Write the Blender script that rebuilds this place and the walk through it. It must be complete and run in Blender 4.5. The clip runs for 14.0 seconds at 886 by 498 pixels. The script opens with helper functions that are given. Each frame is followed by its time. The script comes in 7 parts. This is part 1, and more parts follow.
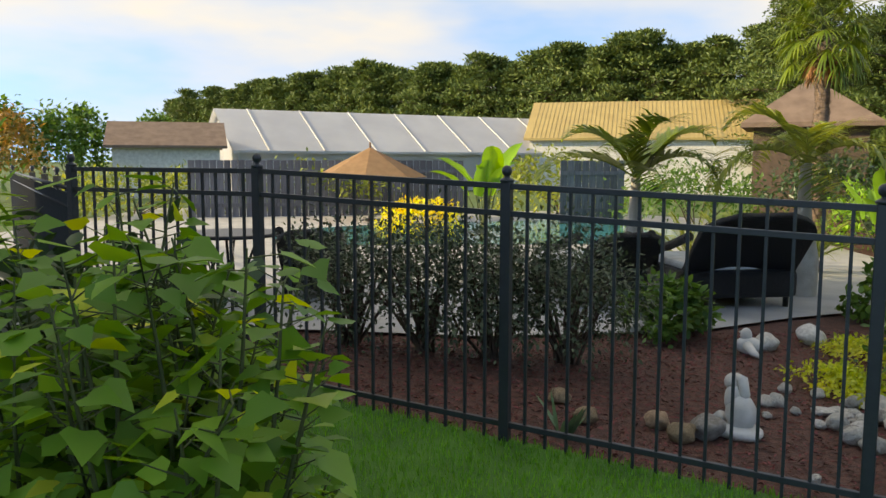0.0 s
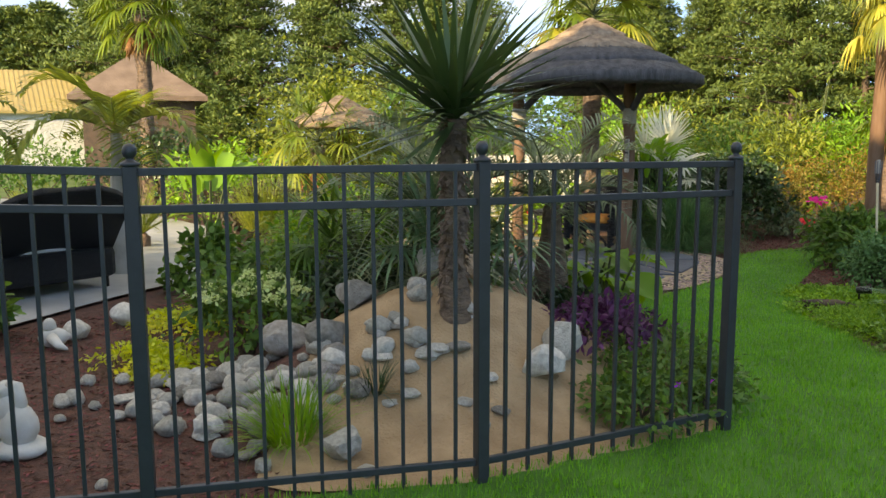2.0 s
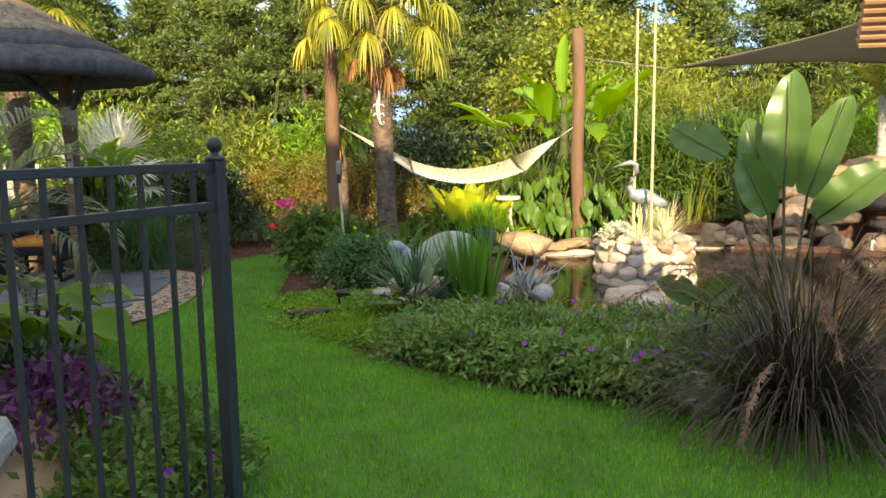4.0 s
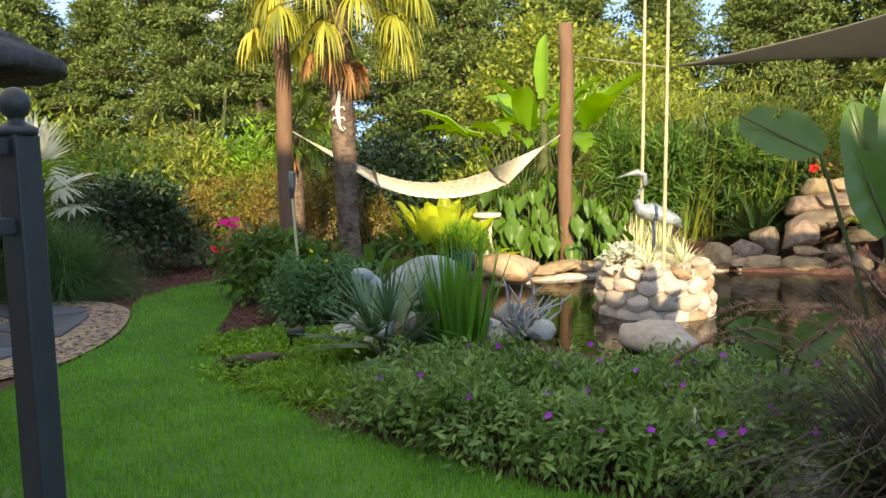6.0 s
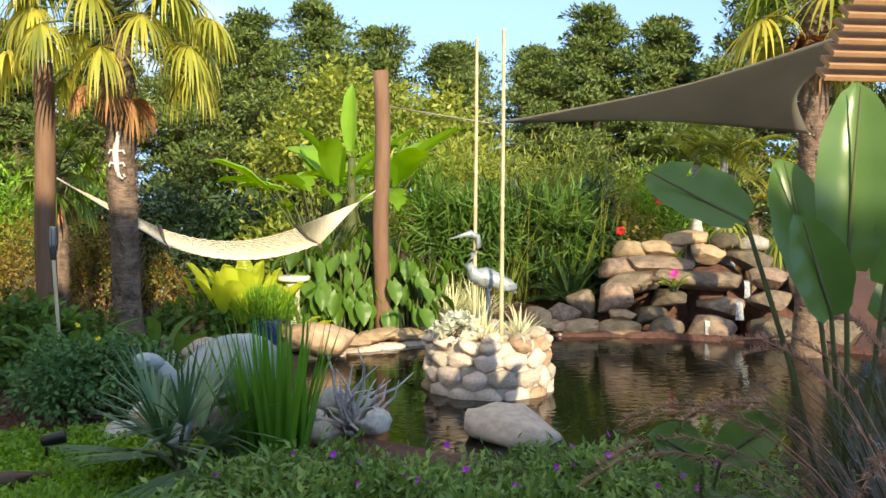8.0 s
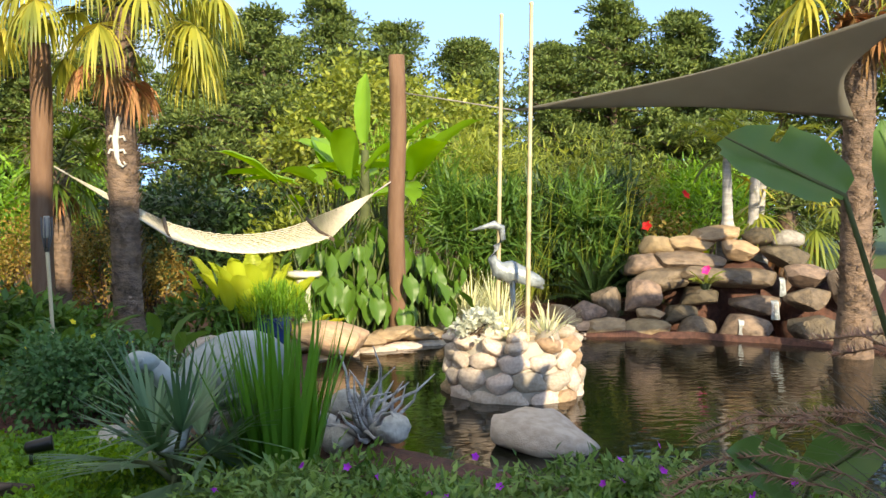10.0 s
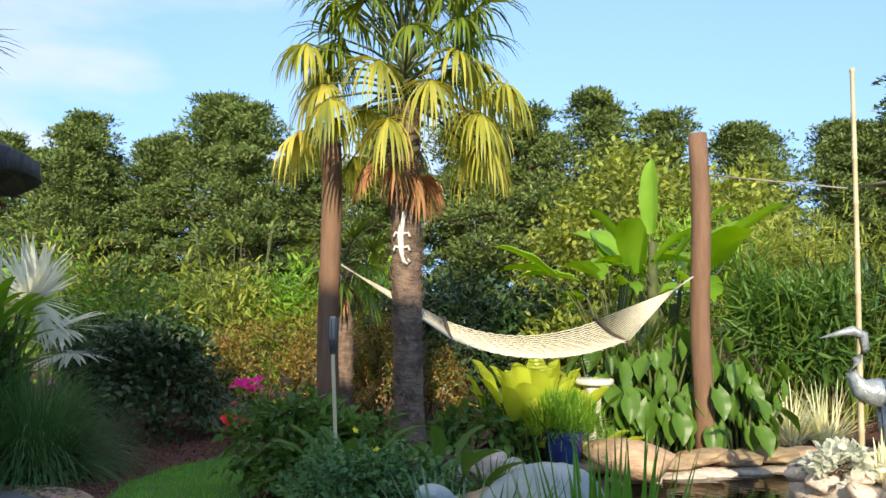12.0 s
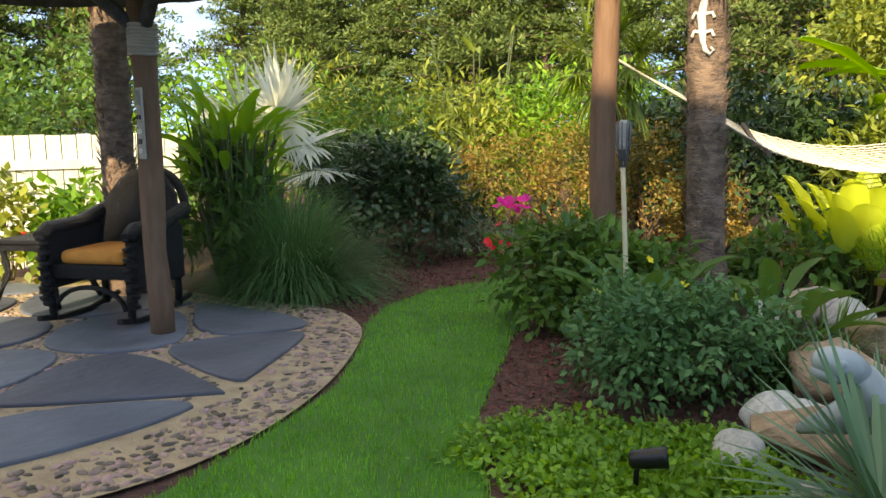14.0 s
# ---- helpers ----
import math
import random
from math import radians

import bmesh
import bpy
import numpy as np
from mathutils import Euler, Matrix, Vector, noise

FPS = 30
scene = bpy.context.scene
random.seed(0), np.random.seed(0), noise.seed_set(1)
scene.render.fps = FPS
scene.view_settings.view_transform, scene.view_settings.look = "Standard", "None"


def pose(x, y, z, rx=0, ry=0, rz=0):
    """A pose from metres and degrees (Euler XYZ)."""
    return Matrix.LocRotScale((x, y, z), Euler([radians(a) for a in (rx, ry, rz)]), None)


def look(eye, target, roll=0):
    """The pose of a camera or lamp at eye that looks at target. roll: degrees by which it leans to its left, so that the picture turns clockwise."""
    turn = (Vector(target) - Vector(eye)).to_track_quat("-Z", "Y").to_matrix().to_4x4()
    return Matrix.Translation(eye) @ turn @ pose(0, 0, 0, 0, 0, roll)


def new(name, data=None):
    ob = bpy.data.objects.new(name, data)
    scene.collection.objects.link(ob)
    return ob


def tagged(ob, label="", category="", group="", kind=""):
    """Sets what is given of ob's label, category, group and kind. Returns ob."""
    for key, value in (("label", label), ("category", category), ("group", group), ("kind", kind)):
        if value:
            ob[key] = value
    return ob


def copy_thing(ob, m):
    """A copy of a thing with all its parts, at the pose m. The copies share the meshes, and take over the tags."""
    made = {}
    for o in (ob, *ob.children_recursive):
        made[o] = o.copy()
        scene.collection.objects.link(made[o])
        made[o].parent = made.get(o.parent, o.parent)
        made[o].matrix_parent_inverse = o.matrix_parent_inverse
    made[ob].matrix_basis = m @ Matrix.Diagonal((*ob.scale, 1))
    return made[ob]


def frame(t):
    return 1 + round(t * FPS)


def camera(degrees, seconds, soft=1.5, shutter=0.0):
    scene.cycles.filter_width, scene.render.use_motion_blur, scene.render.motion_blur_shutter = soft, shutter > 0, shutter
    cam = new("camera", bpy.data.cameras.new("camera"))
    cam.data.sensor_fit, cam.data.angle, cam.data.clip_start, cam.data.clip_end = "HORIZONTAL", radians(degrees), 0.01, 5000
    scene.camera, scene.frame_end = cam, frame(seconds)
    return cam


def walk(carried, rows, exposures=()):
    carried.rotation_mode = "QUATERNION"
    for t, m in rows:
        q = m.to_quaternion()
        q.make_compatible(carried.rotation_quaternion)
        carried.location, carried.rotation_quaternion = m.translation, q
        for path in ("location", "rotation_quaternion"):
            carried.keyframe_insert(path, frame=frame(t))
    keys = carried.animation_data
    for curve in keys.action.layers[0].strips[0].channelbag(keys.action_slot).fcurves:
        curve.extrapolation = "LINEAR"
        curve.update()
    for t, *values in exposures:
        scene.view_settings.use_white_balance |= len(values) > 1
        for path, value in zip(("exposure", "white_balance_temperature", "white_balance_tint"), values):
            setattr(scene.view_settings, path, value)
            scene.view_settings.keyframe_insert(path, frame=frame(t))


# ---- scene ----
EXP, KELVIN, SKY, SUN = 2.45, 7500, 0.122, 1.65
cam = camera(58.2, 14.0, soft=1.5)
PATH = [
    (0, (1.412, -2.751, 1.503), (-0.576, -2.754, 1.286), 0.1),
    (0.5, (1.326, -2.635, 1.501), (-0.574, -2.058, 1.267), 0.3),
    (1, (1.218, -2.535, 1.455), (-0.516, -1.568, 1.214), 0.5),
    (1.5, (1.135, -2.31, 1.437), (-0.496, -1.186, 1.162), -0.5),
    (2, (1.026, -2.151, 1.433), (-0.4, -0.775, 1.158), -0.2),
    (2.5, (0.853, -2.009, 1.442), (-0.307, -0.404, 1.161), -0.3),
    (3, (0.713, -1.768, 1.421), (-0.229, -0.023, 1.16), -1.0),
    (3.5, (0.591, -1.463, 1.405), (-0.002, 0.427, 1.13), -1.0),
    (4, (0.467, -1.178, 1.387), (0.171, 0.782, 1.116), -1.0),
    (4.2, (0.42, -1.067, 1.366), (0.148, 0.898, 1.107), -1.3),
    (6.3, (0.075, 0.327, 1.231), (-0.115, 2.306, 1.018), -0.9),
    (6.5, (0.021, 0.446, 1.203), (-0.187, 2.425, 1.001), -0.3),
    (7, (-0.063, 0.758, 1.241), (-0.303, 2.736, 1.058), 0.2),
    (7.5, (-0.068, 1.001, 1.266), (-0.033, 2.996, 1.142), 0.4),
    (8, (-0.111, 1.078, 1.291), (0.225, 3.047, 1.2), 0.1),
    (8.2, (-0.127, 1.102, 1.293), (0.306, 3.052, 1.203), 0.3),
    (10.3, (-0.105, 1.639, 1.19), (0.128, 3.623, 1.098), 0.1),
    (10.5, (-0.144, 1.713, 1.185), (-0.007, 3.705, 1.075), -0.2),
    (11, (-0.25, 1.902, 1.194), (-0.344, 3.896, 1.075), -1.1),
    (11.5, (-0.321, 2.153, 1.218), (-0.584, 4.136, 1.232), -0.8),
    (12, (-0.392, 2.344, 1.249), (-0.723, 4.311, 1.394), 0.3),
    (12.5, (-0.544, 2.453, 1.247), (-0.89, 4.422, 1.275), 0.6),
    (13, (-0.73, 2.667, 1.176), (-1.194, 4.606, 1.021), 0.2),
    (13.5, (-0.878, 2.94, 1.154), (-1.505, 4.823, 0.911), 0.2),
    (14, (-1.064, 3.208, 1.136), (-1.908, 4.997, 0.841), -0.7),
]
walk(cam, [(t, look(eye, target, roll)) for t, eye, target, roll in PATH], exposures=[(t, EXP + e, KELVIN + k, 8) for t, e, k in ((0, -0.38, 700), (1.5, 0.05, 1000), (4.0, 0.1, 1000), (8.0, -0.1, -250), (10.5, -0.05, -250), (12.2, -0.3, -900), (13.0, -0.05, -250), (14.0, 0.15, 350))])

# ---- sky, clouds, sun ----
SUN_DIR = Vector((0.15, -0.985, 0.405)).normalized()
world = bpy.data.worlds.new("sky")
scene.world = world
world.use_nodes = True
wn, wl = world.node_tree.nodes, world.node_tree.links
wn.clear()
sky = wn.new("ShaderNodeTexSky")
sky.sky_type, sky.sun_disc = "NISHITA", False
sky.sun_elevation = math.asin(SUN_DIR.z)
sky.sun_rotation = math.atan2(SUN_DIR.x, SUN_DIR.y)
sky.air_density, sky.dust_density, sky.ozone_density = 0.8, 0.2, 1.6
wc = wn.new("ShaderNodeTexCoord")
wm = wn.new("ShaderNodeMapping")
wm.inputs["Scale"].default_value = (1.2, 1.2, 4.0)
wno = wn.new("ShaderNodeTexNoise")
wno.inputs["Scale"].default_value, wno.inputs["Detail"].default_value = 1.6, 5
wr = wn.new("ShaderNodeValToRGB")
wr.color_ramp.elements[0].position, wr.color_ramp.elements[1].position = 0.62, 0.84
wmix = wn.new("ShaderNodeMix")
wmix.data_type = "RGBA"
wmix.inputs[7].default_value = (1.95, 1.9, 1.85, 1)
# sky is looked up higher than the true direction, to dim the horizon
wv = wn.new("ShaderNodeVectorMath")
wv.operation = "MULTIPLY_ADD"
wv.inputs[1].default_value, wv.inputs[2].default_value = (1, 1, 0.75), (0, 0, 0.42)
wvn = wn.new("ShaderNodeVectorMath")
wvn.operation = "NORMALIZE"
wl.new(wc.outputs["Generated"], wv.inputs[0])
wl.new(wv.outputs[0], wvn.inputs[0])
wl.new(wvn.outputs[0], sky.inputs[0])
bg = wn.new("ShaderNodeBackground")
bg.inputs["Strength"].default_value = SKY
wo = wn.new("ShaderNodeOutputWorld")
wl.new(wc.outputs["Generated"], wm.inputs[0])
wl.new(wm.outputs[0], wno.inputs["Vector"])
# thin cloud, more westward; the extra overhead is unseen, added to fill shade
wdot = wn.new("ShaderNodeVectorMath")
wdot.operation = "DOT_PRODUCT"
wdot.inputs[1].default_value = (-0.5, 0, 0.9)
wadd = wn.new("ShaderNodeMath")
wadd.operation = "MULTIPLY_ADD"
wadd.inputs[1].default_value = 0.32
wl.new(wc.outputs["Generated"], wdot.inputs[0])
wl.new(wdot.outputs["Value"], wadd.inputs[0])
wl.new(wno.outputs["Fac"], wadd.inputs[2])
wl.new(wadd.outputs[0], wr.inputs[0])
wl.new(wr.outputs[0], wmix.inputs[0])
wl.new(sky.outputs[0], wmix.inputs[6])
wl.new(wmix.outputs[2], bg.inputs[0])
wl.new(bg.outputs[0], wo.inputs[0])
sun_data = bpy.data.lights.new("sun", "SUN")
sun_data.energy, sun_data.angle, sun_data.color = SUN, radians(0.6), (1.0, 0.87, 0.64)
sun = new("sun", sun_data)
sun.matrix_world = look(SUN_DIR * 60, (0, 0, 0))

# ---- materials ----
def mat(name, col, col2=None, rough=0.8, scale=8.0, bump=0.3, bscale=40.0, metal=0.0, island=0.0, obj=0.0, trans=0.0, spec=0.4, stretch=(1, 1, 1), detail=6):
    """A surface of two mixed colours in a noise, with a second finer noise for relief."""
    m = bpy.data.materials.new(name)
    m.use_nodes = True
    n, l = m.node_tree.nodes, m.node_tree.links
    p = n["Principled BSDF"]
    p.inputs["Roughness"].default_value, p.inputs["Metallic"].default_value = rough, metal
    p.inputs["Specular IOR Level"].default_value = spec
    col2 = col2 or tuple(c * 0.6 for c in col)
    co = n.new("ShaderNodeTexCoord")
    mp = n.new("ShaderNodeMapping")
    mp.inputs["Scale"].default_value = stretch
    l.new(co.outputs["Object"], mp.inputs[0])
    no = n.new("ShaderNodeTexNoise")
    no.inputs["Scale"].default_value, no.inputs["Detail"].default_value = scale, detail
    l.new(mp.outputs[0], no.inputs["Vector"])
    ramp = n.new("ShaderNodeValToRGB")
    ramp.color_ramp.elements[0].position, ramp.color_ramp.elements[1].position = 0.35, 0.65
    ramp.color_ramp.elements[0].color, ramp.color_ramp.elements[1].color = (*col2, 1), (*col, 1)
    l.new(no.outputs["Fac"], ramp.inputs[0])
    out = ramp.outputs[0]
    if island or obj:
        src = n.new("ShaderNodeNewGeometry").outputs["Random Per Island"] if island else n.new("ShaderNodeObjectInfo").outputs["Random"]
        mr = n.new("ShaderNodeMapRange")
        k = island or obj
        mr.inputs[3].default_value, mr.inputs[4].default_value = 1 - k, 1 + k
        l.new(src, mr.inputs[0])
        hs = n.new("ShaderNodeHueSaturation")
        l.new(mr.outputs[0], hs.inputs["Value"])
        mr2 = n.new("ShaderNodeMapRange")
        mr2.inputs[3].default_value, mr2.inputs[4].default_value = 0.5 + 0.04 * k, 0.5 - 0.05 * k
        l.new(src, mr2.inputs[0])
        l.new(mr2.outputs[0], hs.inputs["Hue"])
        l.new(out, hs.inputs["Color"])
        out = hs.outputs[0]
    l.new(out, p.inputs["Base Color"])
    if bump:
        bn = n.new("ShaderNodeTexNoise")
        bn.inputs["Scale"].default_value, bn.inputs["Detail"].default_value = bscale, 8
        l.new(mp.outputs[0], bn.inputs["Vector"])
        b = n.new("ShaderNodeBump")
        b.inputs["Strength"].default_value, b.inputs["Distance"].default_value = bump, 0.02
        l.new(bn.outputs["Fac"], b.inputs["Height"])
        l.new(b.outputs[0], p.inputs["Normal"])
    if trans:
        t = n.new("ShaderNodeBsdfTranslucent")
        hs2 = n.new("ShaderNodeHueSaturation")
        hs2.inputs["Hue"].default_value, hs2.inputs["Saturation"].default_value, hs2.inputs["Value"].default_value = 0.48, 1.1, 1.5
        l.new(out, hs2.inputs["Color"])
        l.new(hs2.outputs[0], t.inputs[0])
        mx = n.new("ShaderNodeMixShader")
        mx.inputs[0].default_value = trans
        l.new(p.outputs[0], mx.inputs[1])
        l.new(t.outputs[0], mx.inputs[2])
        l.new(mx.outputs[0], n["Material Output"].inputs[0])
    return m


def leaf(name, a, b, rough=0.5, trans=0.35, k=0.35, gain=1.5):
    a, b = (tuple(min(0.8, c * gain * k_) for c, k_ in zip(q, (1.1, 1.0, 0.9))) for q in (a, b))
    return mat(name, a, b, rough=rough, scale=1.5, bump=0, island=k, trans=trans, spec=0.4, detail=2)


M = {
    "grass": mat("lawn_turf", (0.07, 0.20, 0.018), (0.045, 0.14, 0.012), scale=3, bump=0.5, bscale=120),
    "blade": leaf("grass_blade", (0.095, 0.275, 0.035), (0.07, 0.215, 0.025), 0.6, 0.35, 0.2),
    "soil": mat("mulch_soil", (0.14, 0.064, 0.046), (0.07, 0.033, 0.026), scale=18, bump=1.0, bscale=70),
    "chip": mat("mulch_chip", (0.20, 0.075, 0.055), (0.11, 0.042, 0.03), scale=30, island=0.6, bump=0.2),
    "sand": mat("bed_sand", (0.46, 0.32, 0.185), (0.33, 0.22, 0.12), scale=5, bump=0.8, bscale=60),
    "field": mat("field_grass", (0.09, 0.14, 0.03), (0.06, 0.10, 0.02), scale=0.5, bump=0.5, bscale=6),
    "deck": mat("pool_deck_concrete", (0.42, 0.41, 0.39), (0.33, 0.33, 0.32), scale=2, bump=0.3, bscale=90),
    "slate": mat("flagstone", (0.14, 0.155, 0.19), (0.09, 0.10, 0.125), rough=0.55, scale=2.2, bump=0.5, bscale=12, obj=0.35),
    "mortar": mat("pebble_mortar", (0.50, 0.38, 0.23), (0.38, 0.28, 0.17), scale=9, bump=0.9, bscale=60),
    "pebble": mat("border_pebble", (0.36, 0.25, 0.18), (0.20, 0.15, 0.125), rough=0.5, scale=12, bump=0.1, island=0.8),
    "rock": mat("pale_rock", (0.62, 0.60, 0.54), (0.44, 0.42, 0.37), scale=4, bump=0.7, bscale=18, obj=0.3),
    "tanrock": mat("tan_sandstone", (0.46, 0.33, 0.20), (0.30, 0.21, 0.13), scale=3, bump=0.8, bscale=14, obj=0.3),
    "greyrock": mat("grey_rock", (0.40, 0.375, 0.34), (0.25, 0.23, 0.20), scale=4, bump=0.8, bscale=16, obj=0.35),
    # darkened for wet stone and for the shade over the lower courses
    "wetrock": mat("damp_shaded_ledge_rock", (0.24, 0.18, 0.125), (0.11, 0.085, 0.065), rough=0.55, scale=4, bump=0.9, bscale=16, obj=0.45),
    "cobble": mat("island_cobble", (0.56, 0.48, 0.40), (0.42, 0.34, 0.27), scale=5, bump=0.4, bscale=30, obj=0.3),
    "cement": mat("cement", (0.46, 0.42, 0.36), (0.36, 0.33, 0.28), scale=6, bump=0.5, bscale=60),
    "fence": mat("powder_coated_fence", (0.035, 0.04, 0.047), (0.028, 0.032, 0.038), rough=0.42, scale=20, bump=0.05, spec=0.5),
    "wood": mat("rough_post_wood", (0.20, 0.115, 0.07), (0.155, 0.085, 0.05), scale=5, bump=0.4, bscale=25, stretch=(4, 4, 0.7)),
    "greywood": mat("weathered_board", (0.17, 0.165, 0.175), (0.11, 0.105, 0.115), scale=5, bump=0.5, bscale=20, stretch=(5, 5, 0.5), obj=0.25),
    "bark": mat("palm_bark", (0.25, 0.17, 0.12), (0.12, 0.085, 0.065), scale=7, bump=1.0, bscale=22, stretch=(1.5, 1.5, 4)),
    "pinebark": mat("pine_bark", (0.16, 0.11, 0.08), (0.08, 0.055, 0.04), scale=3, bump=0.8, stretch=(2, 2, 0.5)),
    "bamboo": mat("bamboo_cane", (0.55, 0.47, 0.30), (0.42, 0.35, 0.21), rough=0.45, scale=6, bump=0.1, stretch=(1, 1, 0.3)),
    "statue": mat("glazed_statue", (0.34, 0.385, 0.385), (0.21, 0.25, 0.26), rough=0.3, scale=5, bump=0.15, bscale=30, spec=0.5),
    "white": mat("painted_white", (0.70, 0.68, 0.63), (0.55, 0.53, 0.48), scale=8, bump=0.2),
    "heron": mat("heron_metal", (0.36, 0.40, 0.42), (0.20, 0.23, 0.25), rough=0.4, metal=0.3, scale=14, bump=0.4, bscale=50),
    "wicker": mat("black_wicker", (0.016, 0.016, 0.018), (0.006, 0.006, 0.007), rough=0.4, scale=60, bump=1.0, bscale=160),
    "orange": mat("orange_cushion", (0.75, 0.30, 0.055), (0.62, 0.23, 0.04), rough=0.85, scale=15, bump=0.3, bscale=200),
    "thatch": mat("thatch_straw", (0.40, 0.29, 0.20), (0.22, 0.155, 0.11), scale=14, bump=1.0, bscale=60, stretch=(1, 1, 0.25)),
    # thatch with the shade on the lower tiers and underside put into its colour
    "thatch_shade": mat("thatch_shaded", (0.10, 0.095, 0.10), (0.05, 0.048, 0.052), scale=14, bump=1.0, bscale=60, stretch=(1, 1, 0.25)),
    "sail": mat("shade_sail_cloth", (0.25, 0.24, 0.205), (0.21, 0.20, 0.17), scale=2, bump=0.1, bscale=300, trans=0.25),
    "awning": mat("slatted_shade_brown", (0.42, 0.24, 0.13), (0.34, 0.19, 0.10), scale=4, bump=0.2),
    "rope": mat("hammock_rope", (0.72, 0.66, 0.53), (0.58, 0.52, 0.40), scale=40, bump=0.4, bscale=200),
    "driftwood": mat("silver_driftwood", (0.52, 0.50, 0.49), (0.30, 0.29, 0.285), scale=6, bump=0.8, bscale=30, stretch=(1, 1, 4)),
    "tanroof": mat("tan_metal_roof", (0.44, 0.33, 0.13), (0.38, 0.28, 0.11), rough=0.6, scale=1, bump=0.1),
    "brownroof": mat("brown_shingle", (0.22, 0.155, 0.115), (0.16, 0.11, 0.08), scale=3, bump=0.6, bscale=14),
    "sheet": mat("greenhouse_sheeting", (0.62, 0.62, 0.62), (0.55, 0.55, 0.56), rough=0.45, scale=0.6, bump=0.15, bscale=2, trans=0.3),
    "siding": mat("house_siding", (0.60, 0.60, 0.56), (0.52, 0.52, 0.49), scale=2, bump=0.1),
    "parasol": mat("tan_canvas", (0.55, 0.38, 0.22), (0.48, 0.33, 0.19), scale=5, bump=0.2, trans=0.2),
    "black": mat("black_plastic", (0.012, 0.012, 0.013), (0.008, 0.008, 0.009), rough=0.35, bump=0.05),
    "bluepot": mat("blue_glaze", (0.03, 0.06, 0.20), (0.02, 0.035, 0.12), rough=0.2, bump=0.05),
    "terracotta": mat("terracotta", (0.42, 0.20, 0.10), (0.30, 0.14, 0.07), bump=0.2),
    "stem": mat("green_stem", (0.10, 0.12, 0.045), (0.06, 0.075, 0.03), bump=0.1),
    "twig": mat("brown_twig", (0.12, 0.08, 0.055), (0.07, 0.05, 0.035), bump=0.3),
    "L_mid": leaf("leaf_mid_green", (0.07, 0.155, 0.03), (0.04, 0.095, 0.02)),
    "L_twiggy": leaf("leaf_grey_olive", (0.055, 0.08, 0.045), (0.03, 0.05, 0.028), 0.45, 0.15, 0.45),
    "L_soft": leaf("soft_blue_green_blade", (0.06, 0.145, 0.05), (0.036, 0.10, 0.036), 0.6, 0.25, 0.3),
    "L_dark": leaf("leaf_dark_green", (0.027, 0.06, 0.021), (0.016, 0.04, 0.015), 0.35, 0.15),
    "L_bright": leaf("leaf_bright_green", (0.13, 0.27, 0.03), (0.07, 0.17, 0.02)),
    "L_lime": leaf("leaf_lime", (0.35, 0.40, 0.05), (0.25, 0.34, 0.035), 0.45, 0.4, 0.25),
    "L_grey": leaf("leaf_grey_green", (0.13, 0.17, 0.11), (0.08, 0.115, 0.07)),
    "L_orange": leaf("leaf_bronze", (0.23, 0.165, 0.045), (0.12, 0.12, 0.03), k=0.5),
    "L_pine": leaf("pine_needles", (0.075, 0.118, 0.03), (0.045, 0.078, 0.02), 0.6, 0.15, 0.45),
    "L_yel": leaf("leaf_yellow_green", (0.17, 0.215, 0.04), (0.10, 0.15, 0.028)),
    "L_purple": leaf("leaf_purple", (0.09, 0.03, 0.10), (0.045, 0.015, 0.05)),
    "L_silver": leaf("leaf_silver_blue", (0.42, 0.46, 0.42), (0.28, 0.33, 0.31), k=0.2),
    "L_palm": leaf("palm_leaf", (0.10, 0.155, 0.02), (0.055, 0.10, 0.016), 0.4, 0.3),
    "L_palmy": leaf("palm_leaf_yellowing", (0.30, 0.31, 0.06), (0.15, 0.19, 0.03), 0.45, 0.35, 0.45),
    "L_dead": leaf("palm_leaf_dead", (0.25, 0.15, 0.07), (0.16, 0.09, 0.042), 0.8, 0.15),
    "L_yucca": leaf("yucca_leaf", (0.045, 0.085, 0.03), (0.028, 0.06, 0.022), 0.35, 0.12, 0.2),
    "L_blue": leaf("palmetto_leaf", (0.078, 0.15, 0.08), (0.045, 0.105, 0.055), 0.4, 0.15, 0.3),
    "L_ban": leaf("banana_leaf", (0.15, 0.30, 0.03), (0.10, 0.22, 0.02), 0.35, 0.4, 0.2),
    # darker than banana_leaf, to stand for the shade over most of these leaves
    "L_para": leaf("bird_of_paradise_leaf", (0.075, 0.155, 0.045), (0.05, 0.11, 0.032), 0.3, 0.3, 0.2),
    "L_ear": leaf("elephant_ear_leaf", (0.075, 0.155, 0.022), (0.042, 0.105, 0.016), 0.4, 0.3, 0.35),
    "L_iris": leaf("iris_blade", (0.07, 0.20, 0.026), (0.045, 0.14, 0.02), 0.4, 0.3, 0.25),
    "L_bed": leaf("bed_leaf", (0.12, 0.22, 0.065), (0.075, 0.15, 0.045), 0.5, 0.3, 0.3),
    "L_white": leaf("pale_striped_blade", (0.60, 0.60, 0.46), (0.38, 0.42, 0.22), 0.5, 0.25),
    "F_mag": leaf("petal_magenta", (0.62, 0.02, 0.24), (0.50, 0.015, 0.18), k=0.2),
    "F_vio": leaf("petal_violet", (0.34, 0.03, 0.55), (0.26, 0.02, 0.45), k=0.2),
    "F_red": leaf("petal_red", (0.60, 0.03, 0.025), (0.45, 0.02, 0.02), k=0.2),
    "F_yel": leaf("petal_yellow", (0.80, 0.55, 0.03), (0.65, 0.42, 0.02), k=0.2),
    "F_sed": leaf("sedum_head", (0.40, 0.50, 0.28), (0.28, 0.38, 0.19), k=0.2),
    "plume": leaf("grass_plume", (0.27, 0.19, 0.15), (0.16, 0.11, 0.09), 0.8, 0.3),
